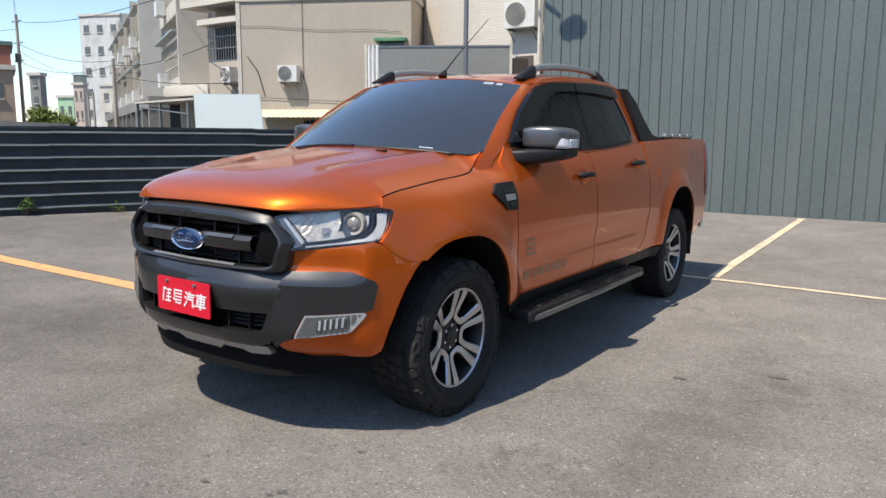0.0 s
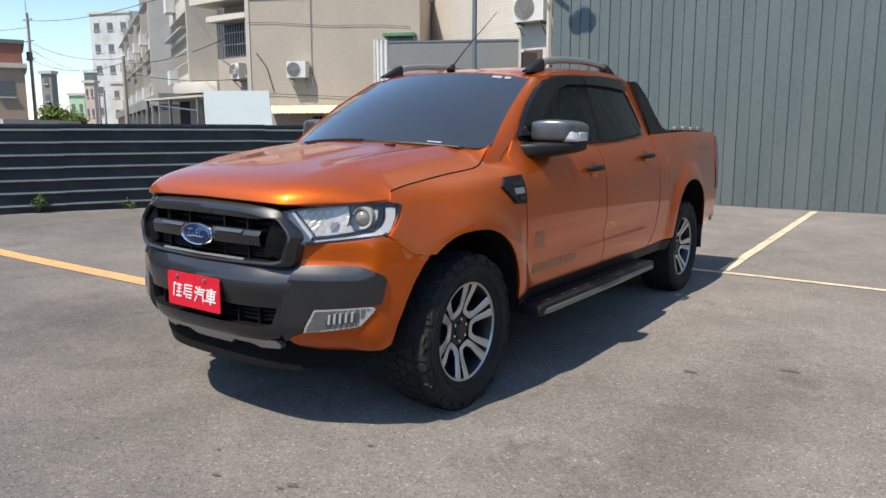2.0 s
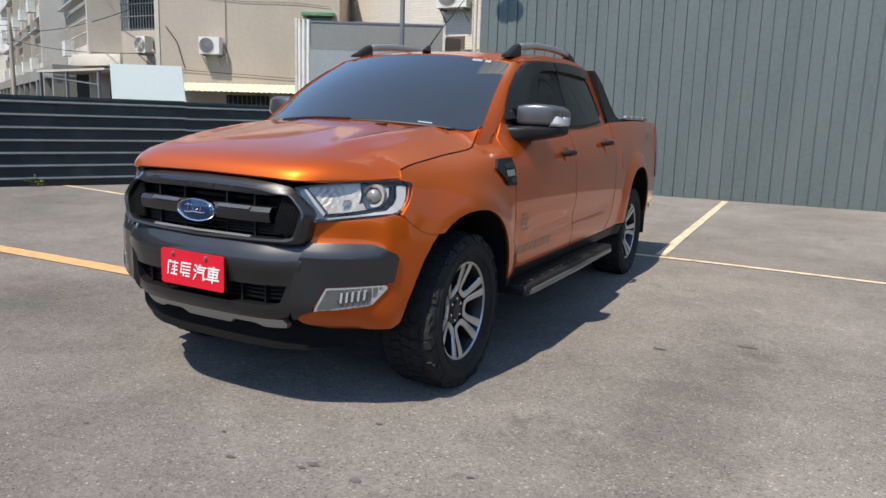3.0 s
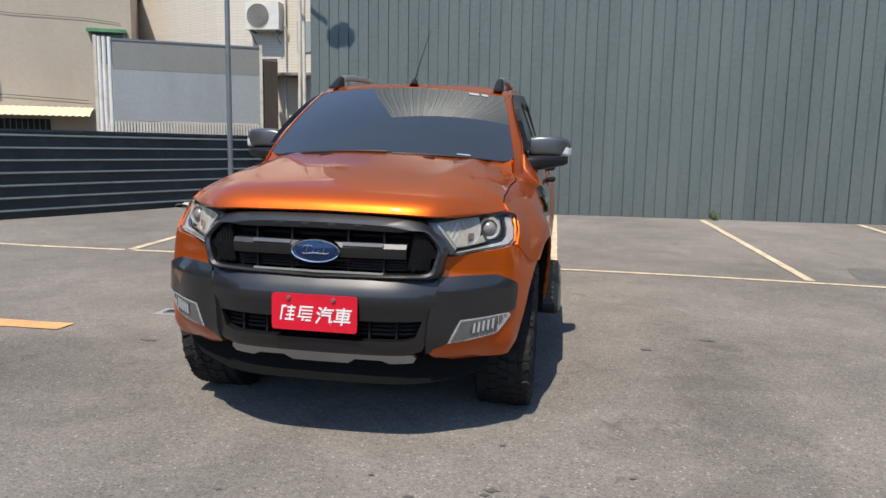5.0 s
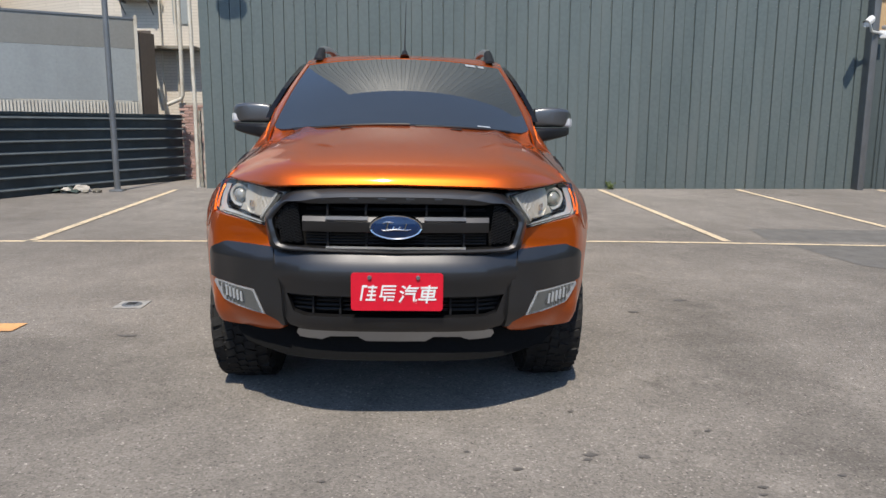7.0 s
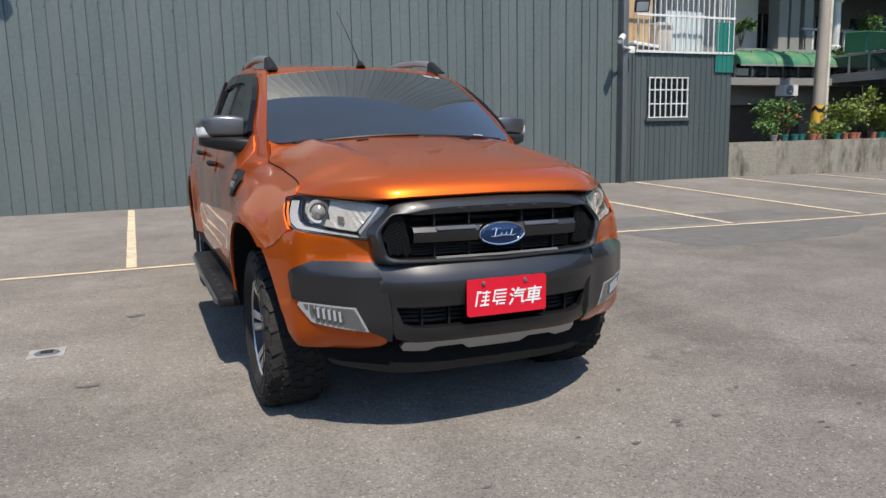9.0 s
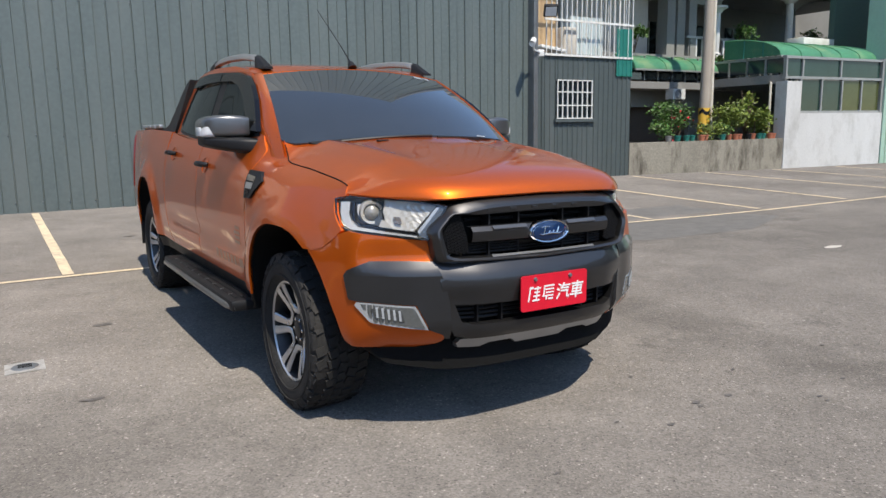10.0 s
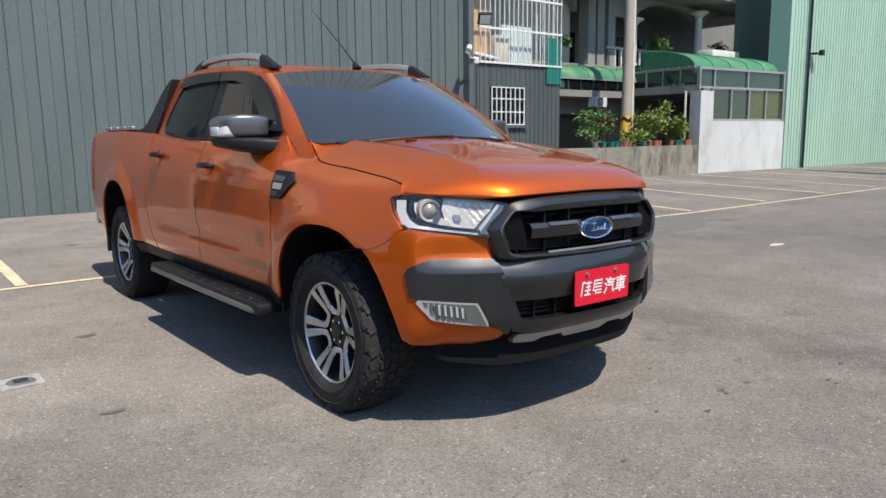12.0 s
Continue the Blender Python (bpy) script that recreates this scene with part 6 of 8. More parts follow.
def aircon(p, d, a, z, w=0.80, h=0.54, label="white outdoor air conditioner on a wall bracket"):
    """An outdoor unit on the wall (p, d), its foot at a metres along and z up."""
    t = thing("air_conditioner", label, "air conditioner", at=along_pt(p, d, a, 0.2, z))
    part("casing", fbox(p, d, (a - w / 2, a + w / 2), (0.06, 0.36), (z, z + h)), ACWHITE, t)
    bm = bmesh.new()
    c = along_pt(p, d, a - w * 0.12, 0.362, z + h / 2)
    n = Vector((Vector((d[0], d[1], 0)).normalized().y, -Vector((d[0], d[1], 0)).normalized().x, 0))
    dd = Vector((d[0], d[1], 0)).normalized()
    r = h * 0.43
    for k in range(5):
        rr = r * (k + 1) / 5
        tube(bm, [c + dd * rr * math.cos(q) + Vector((0, 0, rr * math.sin(q))) + n * 0.012 for q in [2 * math.pi * i / 20 for i in range(21)]], 0.006, 4, False)
    for k in range(8):
        q = math.pi * k / 8
        tube(bm, [c + dd * r * math.cos(q) + Vector((0, 0, r * math.sin(q))) + n * 0.012, c - dd * r * math.cos(q) - Vector((0, 0, r * math.sin(q))) + n * 0.012], 0.004, 4)
    part("fan_guard", bm, FRAMEGREY, t, "round fan guard")
    bm = bmesh.new()
    vs = [bm.verts.new(c + dd * r * math.cos(q) + Vector((0, 0, r * math.sin(q))) + n * 0.003) for q in [2 * math.pi * i / 24 for i in range(24)]]
    bm.faces.new(vs)
    part("fan_opening", bm, HOUSE, t, "dark fan opening")
    for s in (-w * 0.37, w * 0.37):
        bm = fbox(p, d, (a + s - 0.02, a + s + 0.02), (0.0, 0.36), (z - 0.05, z - 0.002))
        tube(bm, [along_pt(p, d, a + s, 0.34, z - 0.03), along_pt(p, d, a + s, 0.0, z - 0.28)], 0.014, 6)
        part("bracket", bm, GALV, t, "steel wall bracket")
    bm = tube(bmesh.new(), [along_pt(p, d, a + w / 2, 0.12, z + 0.15), along_pt(p, d, a + w / 2 + 0.10, 0.10, z + 0.05), along_pt(p, d, a + w / 2 + 0.10, 0.02, z - 0.2)], 0.018, 6)
    part("pipe", bm, PVC, t)
    return t


def cable(pts, r=0.008, label="sagging black overhead cable"):
    bm = tube(bmesh.new(), pts, r, 5)
    return solo("cable", bm, CABLE, label, "cable", "overhead cables")


def sag(a, b, s, n=10):
    a, b = Vector(a), Vector(b)
    return [a.lerp(b, i / n) - Vector((0, 0, s * 4 * (i / n) * (1 - i / n))) for i in range(n + 1)]


# ---- behind the fence: beige house, tiled house, sheet screen ----
BP, BD = (-14.45, 11.55), (4.55, 2.15)
beige = thing("beige_house", "two-storey beige rendered house side wall", "house", at=(-12, 12.6, 0))
part("wall", fbox(BP, BD, (0, 5.05), (-5.0, 0.0), (0, 5.12)), BEIGE, beige)
part("parapet", fbox(BP, BD, (-0.05, 5.1), (-5.0, 0.05), (5.12, 5.28)), HOUSEPALE, beige)
part("upper_floor", fbox(BP, BD, (0.6, 5.0), (-5.0, -1.2), (5.28, 6.3)), HOUSEPALE, beige)
part("corner_trim", fbox(BP, BD, (-0.06, 0.06), (-0.02, 0.03), (0, 5.1)), HOUSEPALE, beige)
w = part("window", fbox(BP, BD, (4.15, 4.85), (-0.1, 0.012), (3.2, 3.95)), WINGREEN, beige, "window with green frame")
part("window_hood", fbox(BP, BD, (4.05, 4.95), (0.012, 0.25), (3.95, 4.03)), AWNGREEN, w, "small green sheet hood")
part("louvre_wall", fbox(BP, BD, (0.8, 3.9), (0.0, 0.03), (0.0, 1.3)), HOUSEPALE, beige)
part("lower_window", fbox(BP, BD, (1.9, 3.1), (0.0, 0.03), (1.42, 1.80)), DARK, beige, "dark barred window")
for k in range(9):
    part("window_bar", fbox(BP, BD, (1.95 + 0.13 * k, 1.965 + 0.13 * k), (0.03, 0.05), (1.42, 1.80)), GALV, beige)
bm = bmesh.new()
rows = []
for k in range(49):
    a = 0.62 + 3.5 * k / 48
    o = 0.02 * (k % 2)
    rows.append([along_pt(BP, BD, a, 0.02, 2.10 + o), along_pt(BP, BD, a, 0.40, 2.00 + o), along_pt(BP, BD, a, 0.75, 1.86 + o)])
sheet(bm, rows)
solo("awning", bm, CREAM, "cream corrugated sheet awning on the beige wall", "awning", smooth=15)
aircon(BP, BD, 1.56, 2.87, 0.56, 0.45)
cable([along_pt(BP, BD, 1.92, 0.03, z) for z in (5.1, 4.2, 3.6, 2.9)], 0.008, "black cable down the beige wall")
cable([along_pt(BP, BD, a, 0.03, 4.45 - 0.05 * a + 0.03 * math.sin(a * 2)) for a in (0, 0.8, 1.6, 2.4, 3.2, 4.0, 4.8)], 0.006, "grey cable along the beige wall")
cable([along_pt(BP, BD, a, 0.04, 2.48 - 0.05 * a) for a in (0, 1.0, 2.0, 3.0, 4.0)], 0.008, "grey cable along the beige wall")
cable([along_pt(BP, BD, 0.25, 0.03, 3.6), along_pt(BP, BD, 0.55, 0.03, 3.2), along_pt(BP, BD, 0.75, 0.03, 2.5)], 0.012, "black cable down the beige wall")

tiled = thing("tiled_house", "house clad in cream horizontal wall tiles", "house", at=(-6.0, 14.5, 0))
bm = bmesh.new()
outline_t = [(-7.38, 13.30), (-2.6, 13.30), (-2.6, 22.0), (-12.0, 22.0), (-12.0, 16.1)]
lo_v = [bm.verts.new((x, y, 0)) for x, y in outline_t]
hi_v = [bm.verts.new((x, y, 9.0)) for x, y in outline_t]
for i in range(5):
    bm.faces.new((lo_v[i], lo_v[(i + 1) % 5], hi_v[(i + 1) % 5], hi_v[i]))
bm.faces.new(hi_v)
bmesh.ops.recalc_face_normals(bm, faces=bm.faces[:])
part("wall", bm, TILE, tiled, "", 0)
part("doorway", box((-6.35, 13.26, 0.0), (-5.86, 13.32, 3.3)), BROWN, tiled, "dark brown doorway")
part("ledge", box((-5.95, 12.75, 2.86), (-4.75, 13.31, 2.93), 0.01), CONCRETE, tiled, "small stained concrete hood")
aircon((-7.38, 13.30), (1, 0), 1.30, 3.93, 0.82, 0.62)
part("wall_panel", box((-5.35, 13.27, 3.45), (-5.0, 13.33, 4.15)), SHEETPALE, tiled, "pale painted patch")
for x, y, r in ((-4.00, 10.02, 0.036), (-5.28, 13.22, 0.028), (-5.62, 13.22, 0.022), (-4.40, 12.47, 0.04)):
    bm = bmesh.new()
    tube(bm, [(x, y, 0.05), (x + 0.01, y, 1.5), (x, y, 3.2), (x, y, 6.5)], r, 10)
    t = solo("drain_pipe", bm, PVC, "weathered white plastic drain pipe", "pipe", "drain pipes")
bm = bmesh.new()
tube(bm, [(-5.76, 12.8, 2.85), (-5.69, 12.8, 2.47), (-5.50, 12.8, 1.55)], 0.05, 10)
solo("drain_pipe", bm, PVC, "white plastic pipe leaning against the tiled wall", "pipe", "drain pipes")
bm = bmesh.new()
tube(bm, [(-4.82, 12.05, 6.5), (-4.83, 12.05, 3.0), (-4.84, 12.05, 1.86), (-4.87, 12.05, 1.78), (-5.16, 12.05, 1.66)], 0.042, 10)
solo("drain_pipe", bm, PVC, "bent white plastic drain pipe", "pipe", "drain pipes")

SP, SD = (-8.52, 10.25), (2.87, 1.60)
scr = thing("sheet_screen", "tall screen of flat pale grey steel sheets", "screen", at=(-7.1, 11, 0))
for a, b in ((0.30, 1.80), (1.801, 3.28)):
    part("steel_sheet", fbox(SP, SD, (a, b), (-0.02, 0.0), (1.72, 2.76)), SHEETPALE, scr)
part("upper_sheet", fbox(SP, SD, (0.30, 3.28), (-0.02, 0.004), (2.763, 3.34)), SHEETTAN, scr, "duller brownish upper sheet")
for a in (0.06, 0.15, 0.25):
    part("pipe", tube(bmesh.new(), [along_pt(SP, SD, a, 0.0, z) for z in (0.0, 1.8, 3.4)], 0.04, 10), WHITEBAR, scr, "white upright pipe")
part("top_rail", fbox(SP, SD, (-0.03, 3.30), (-0.04, 0.02), (3.34, 3.38)), GALV, scr)
for a in (-0.02, 3.28):
    part("post", fbox(SP, SD, (a - 0.03, a + 0.03), (-0.05, 0.03), (0, 3.42)), PVC, scr)
bm = bmesh.new()
k = 0
while k * 0.06 < 3.25:
    frame_box(bm, SP, SD, (k * 0.06, k * 0.06 + 0.035), (0.0, 0.03), (1.40, 1.70))
    k += 1
part("slat_strip", bm, PVC, scr, "strip of pale slats", 0)["kind"] = "stuff"
part("slat_back", fbox(SP, SD, (0, 3.25), (-0.02, 0.0), (0.0, 1.71)), SHEETPALE, scr)
part("side_shed", fbox((-5.62, 11.86), (0.75, 1.4), (0.05, 0.42), (-0.1, 0.0), (0, 3.1)), BROWN, scr, "dark recess beside the screen")

# brick pier at the end of the fence
pier = solo("brick_pier", box((-4.95, 12.12, 0.0), (-3.85, 12.45, 1.70)), MORTAR, "pinkish brick pier at the end of the fence", "pier")
brick_me = finish(box((-0.098, -0.02, -0.026), (0.098, 0.02, 0.026), 0.004), "brick", BRICKPINK, 0)
for r in range(26):
    for c in range(5):
        x = -4.845 + 0.208 * c + (0.104 if r % 2 else 0)
        if x < -3.93:
            ob = new("brick", brick_me)
            ob.parent = pier
            ob.location = (x + random.uniform(-0.004, 0.004), 12.115 + random.uniform(-0.006, 0.004), 0.05 + 0.063 * r)

# ragged mortar and broken slabs at the end of the steel wall
def ragged_slab(label, x0, x1, y0, y1, z0, z1, mat, rough=0.02):
    bm = bmesh.new()
    n = int((z1 - z0) / 0.06)
    rings = []
    for i in range(n + 1):
        z = z0 + (z1 - z0) * i / n
        a, b = x0 + random.uniform(-rough, rough), x1 + random.uniform(-rough, rough) * 0.6
        c = y0 + random.uniform(-rough, rough) * 0.6
        rings.append([bm.verts.new(p) for p in ((a, c, z), (b, c + random.uniform(0, rough) * 0.5, z), (b, y1, z), (a, y1, z))])
    for p, q in zip(rings, rings[1:]):
        for k in range(4):
            bm.faces.new((p[k], p[(k + 1) % 4], q[(k + 1) % 4], q[k]))
    bm.faces.new(rings[0][::-1])
    bm.faces.new(rings[-1])
    bmesh.ops.recalc_face_normals(bm, faces=bm.faces[:])
    return solo("wall_edge", bm, mat, label, "trim", kind="structure", smooth=0)


ragged_slab("rough pale mortar edge at the end of the steel wall", -3.812, -3.785, 9.90, 9.97, 1.50, 3.6, MORTAR, 0.012)
ragged_slab("broken pale mortar strip beside the steel wall", -3.835, -3.792, 9.89, 9.97, 0.0, 1.54, MORTAR, 0.018)
ragged_slab("chipped concrete strip beside the drain pipe", -3.925, -3.885, 9.93, 10.02, 0.0, 1.50, CONCRETE, 0.012)

# leaning white board
bm = bmesh.new()
q = [(-12.62, 8.62, 0.0), (-11.18, 9.62, 0.0), (-11.55, 9.70, 2.36), (-12.89, 8.77, 2.36)]
a = [bm.verts.new(p) for p in q]
b = [bm.verts.new(Vector(p) + Vector((-0.03, 0.04, 0))) for p in q]
bm.faces.new(a)
bm.faces.new(b[::-1])
for i in range(4):
    bm.faces.new((a[i], b[i], b[(i + 1) % 4], a[(i + 1) % 4]))
bmesh.ops.recalc_face_normals(bm, faces=bm.faces[:])
solo("board", bm, WHITEBOARD, "large pale blue-white board leaning behind the fence", "board", smooth=0)

# row of terraced houses down the street
RP, RD = (-30.61, 20.15), (-0.887, 0.462)


def terrace(k, a0, w, h, mat, storeys):
    """One house of the row: walls, slabs, balcony with rails and caged window."""
    p = along_pt(RP, RD, a0)
    d = RD
    t = thing("terraced_house", "pale terraced house with caged balconies" if k % 2 else "beige terraced house with railed balconies", "house", "houses down the street", at=p)
    part("wall", fbox(p, d, (0, w), (0.0, 9.0), (0, h)), mat, t)
    part("roof", fbox(p, d, (-0.1, w + 0.1), (-0.3, 9.2), (h, h + 0.18)), HOUSEPALE, t)
    part("party_wall", fbox(p, d, (-0.09, 0.09), (-1.05, 0.0), (0, h - 0.3)), HOUSEPALE, t)
    part("down_pipe", tube(bmesh.new(), [along_pt(p, d, 0.35, -0.95, z) for z in (0, h * 0.5, h - 0.4)], 0.05, 6), PVC, t)
    for f in range(1, storeys):
        z = 0.2 + 2.75 * f
        if z + 2 > h:
            break
        part("outdoor_unit", fbox(p, d, (w * 0.62, w * 0.62 + 0.75), (-1.25, -0.92), (z + 0.30, z + 0.85)), ACWHITE, t, "white outdoor unit on the balcony")
        part("window_hood", fbox(p, d, (0.3, w - 0.3), (-1.2, -0.85), (z + 2.05, z + 2.11)), SHEETPALE, t)
        part("balcony", fbox(p, d, (0.15, w - 0.15), (-0.9, 0.0), (z, z + 0.14)), HOUSEPALE, t)
        part("balcony_wall", fbox(p, d, (0.15, w - 0.15), (-0.9, -0.8), (z + 0.14, z + 0.55)), HOUSEPALE, t)
        win = part("window", fbox(p, d, (0.6, w - 0.6), (-0.02, 0.05), (z + 0.3, z + 1.9)), DARK, t, "dark window")
        part("window_frame", fbox(p, d, (w / 2 - 0.03, w / 2 + 0.03), (-0.05, 0.0), (z + 0.3, z + 1.9)), FRAMEGREY, win)
        bm = bmesh.new()
        for i in range(int(w / 0.16)):
            a = 0.2 + 0.16 * i
            frame_box(bm, p, d, (a, a + 0.02), (-0.90, -0.88), (z + 0.55, z + (1.85 if (k + f) % 2 else 0.95)))
        for u in (0.95, 1.4, 1.85) if (k + f) % 2 else (0.95,):
            frame_box(bm, p, d, (0.15, w - 0.15), (-0.91, -0.87), (z + u, z + u + 0.03))
        part("railing", bm, HOUSEPALE, t, "grey balcony bars", 0)["kind"] = "stuff"
    return t


a0 = 0.0
for k, (w, h, mt) in enumerate(((4.2, 8.9, HOUSEPALE), (4.4, 8.9, BEIGE), (4.4, 8.9, HOUSEPALE), (4.4, 9.0, BEIGE), (4.4, 9.0, HOUSEPALE))):
    terrace(k, a0, w, h, mt, 3)
    a0 += w
terrace(6, -12.7, 5.9, 9.4, WHITEWALL, 3)

# corner house with a caged window over a low flat roof
corner = thing("corner_house", "beige rendered corner house with a flat-roofed porch", "house", at=(-16.6, 14.0, 0))
part("wall", box((-17.95, 13.50, 0.0), (-15.25, 18.0, 8.2)), BEIGE, corner)
part("balcony", box((-18.5, 12.55, 5.45), (-15.3, 13.50, 5.62)), HOUSEPALE, corner)
part("balcony_wall", box((-18.5, 12.55, 5.62), (-15.3, 12.67, 6.35)), HOUSEPALE, corner)
part("bay_wall", box((-17.75, 13.02, 2.45), (-16.25, 13.50, 3.74)), BEIGE, corner)
part("porch_roof", box((-20.15, 12.95, 2.70), (-17.78, 15.2, 3.06), 0.02), HOUSEPALE, corner, "stained flat porch roof")
# the porch's shade as a near-black sheet at its back
part("porch_back", box((-20.15, 14.9, 0.0), (-17.96, 15.05, 2.70)), DARK, corner, "near-black sheet standing for the shade under the porch")
bay = thing("window_cage", "grey steel window cage with a concrete hood", "window cage", at=(-17.0, 13.2, 3.75))
CP, CD = (-17.78, 13.05), (1.50, 0.02)
part("hood", fbox(CP, CD, (-0.18, 1.72), (-0.45, 0.28), (4.90, 5.08)), HOUSEPALE, bay)
part("back", fbox(CP, CD, (0.02, 1.50), (-0.44, -0.32), (3.78, 4.88)), DARK, bay, "dark opening")
for k in range(13):
    part("cage_bar", fbox(CP, CD, (0.02 + 0.122 * k, 0.042 + 0.122 * k), (0.0, 0.02), (3.78, 4.90)), GALV, bay)
for k in range(4):
    part("cage_bar", fbox(CP, CD, (0.0, 0.02), (-0.10 * k - 0.1, -0.10 * k - 0.08), (3.78, 4.90)), GALV, bay)
for z in (3.76, 4.15, 4.52, 4.87):
    part("cage_rail", fbox(CP, CD, (0, 1.51), (-0.005, 0.03), (z, z + 0.03)), GALV, bay)
aircon((-17.75, 13.02), (1.0, 0.0), 1.28, 3.02, 0.36, 0.50, "white outdoor air conditioner on the corner house")

# grey street arcade under the row
AP, AD = (-22.5, 13.87), (-25.84, 13.44)
arc = thing("arcade", "low grey arcade roof on square posts", "arcade", at=(-34, 20, 0))
part("roof", fbox(AP, AD, (0.0, 29.0), (0.0, 1.9), (2.43, 2.85)), HOUSE, arc)
part("back_wall", fbox(AP, AD, (0.2, 29.0), (1.5, 1.7), (0, 2.43)), HOUSE, arc, "shaded arcade wall")
part("end_wall", fbox(AP, AD, (0.02, 0.18), (0.3, 1.7), (0, 2.43)), HOUSE, arc)
for k in range(11):
    part("post", fbox(AP, AD, (0.05 + 2.6 * k, 0.40 + 2.6 * k), (0.0, 0.3), (0, 2.43)), HOUSE, arc)
    part("outdoor_unit", fbox(AP, AD, (1.2 + 2.6 * k, 1.9 + 2.6 * k), (0.5, 0.85), (1.98, 2.40)), ACWHITE, arc, "white unit hung under the roof")
can = thing("lean_to", "low pale sheet lean-to in front of the arcade", "lean-to", at=(-20.2, 13.3, 0))
LP, LD = (-21.9, 13.42), (2.9, -0.45)
part("roof", fbox(LP, LD, (0.0, 4.4), (-0.9, 0.5), (2.50, 2.57)), HOUSEPALE, can)
# near-black back sheet imitates the shade below the lean-to roof
part("back_wall", fbox(LP, LD, (0.1, 4.2), (-0.9, -0.8), (0, 2.50)), DARK, can, "near-black sheet standing for the shade under the roof")
for a in (0.1, 1.9, 3.9):
    part("post", fbox(LP, LD, (a - 0.04, a + 0.04), (0.38, 0.46), (0, 2.50)), GALV, can)
part("brace", tube(bmesh.new(), [along_pt(LP, LD, 0.3, 0.42, 2.36), along_pt(LP, LD, 2.0, 0.42, 2.22), along_pt(LP, LD, 3.9, 0.42, 2.06)], 0.03, 6), GALV, can, "slanting steel tube")
solo("low_wall", fbox((-33.6, 14.0), (-1.9, 3.62), (-1.5, 4.1), (0.0, 0.15), (0, 2.0)), HOUSEPALE, "low pale wall beyond the fence", "wall", kind="structure", smooth=0)


def far_house(label, x, y, w, dpt, h, mat, rows=3, cols=3, yaw=25):
    t = thing("house", label, "house", at=(x, y, 0))
    m = Matrix.Translation((x, y, 0)) @ pose(0, 0, 0, 0, 0, yaw)
    part("wall", box((-w / 2, 0, 0), (w / 2, dpt, h), 0, m), mat, t)
    part("roof", box((-w / 2 - 0.15, -0.15, h), (w / 2 + 0.15, dpt, h + 0.25), 0, m), HOUSEPALE, t)
    for r in range(rows):
        for c in range(cols):
            a = -w / 2 + w * (c + 0.5) / cols
            z = 1.0 + (h - 0.6) * r / rows
            wd = part("window", box((a - w / cols * 0.20, -0.04, z + 0.2), (a + w / cols * 0.20, 0.02, z + 0.2 + (h / rows) * 0.34), 0, m), FARGLASS, t)
            part("sill", box((a - w / cols * 0.24, -0.12, z + 0.12), (a + w / cols * 0.24, 0.0, z + 0.2), 0, m), HOUSEPALE, wd)
    return t


far_house("white many-storeyed house at the end of the street", -86.0, 49.6, 5.8, 12, 16.2, WHITEWALL, 6, 3, 22)
far_house("white lower house at the end of the street", -80.0, 48.6, 6.5, 12, 7.4, HOUSEPALE, 3, 4, 22)
far_house("pale pinkish narrow house far down the street", -65.2, 34.8, 0.95, 0.8, 6.1, PINKWALL, 3, 2, 30)
attic = thing("roof_storey", "dark sheet top storey of the narrow house", "house", at=(-65.2, 34.8, 6.35))
part("wall", box((-0.45, 0.05, 6.35), (0.45, 0.75, 7.0), 0, Matrix.Translation((-65.2, 34.8, 0)) @ pose(0, 0, 0, 0, 0, 30)), FARGLASS, attic)
part("roof", box((-0.52, 0.0, 7.0), (0.52, 0.8, 7.08), 0, Matrix.Translation((-65.2, 34.8, 0)) @ pose(0, 0, 0, 0, 0, 30)), HOUSE, attic)
far_house("pale green house far down the street", -73.0, 37.7, 1.7, 1.2, 5.3, PALEGREEN, 2, 2, 30)
far_house("tall tan house with a dull red top storey", -41.05, 14.65, 5.6, 5, 4.9, TANWALL, 2, 3, 66)
far_house("grey flats behind the poles", -60.2, 28.4, 0.9, 0.8, 6.3, HOUSE, 4, 1, 30)
top = thing("roof_storey", "dull red tiled top storey of the tan house", "house", at=(-41.05, 14.65, 5.15))
part("wall", box((-2.75, 0.0, 5.15), (2.75, 4.9, 6.2), 0, Matrix.Translation((-41.05, 14.65, 0)) @ pose(0, 0, 0, 0, 0, 66)), REDBRICK, top)
part("roof", box((-2.9, -0.1, 6.2), (2.9, 5.0, 6.4), 0, Matrix.Translation((-41.05, 14.65, 0)) @ pose(0, 0, 0, 0, 0, 66)), TEALROOF, top, "grey-green roof edge")


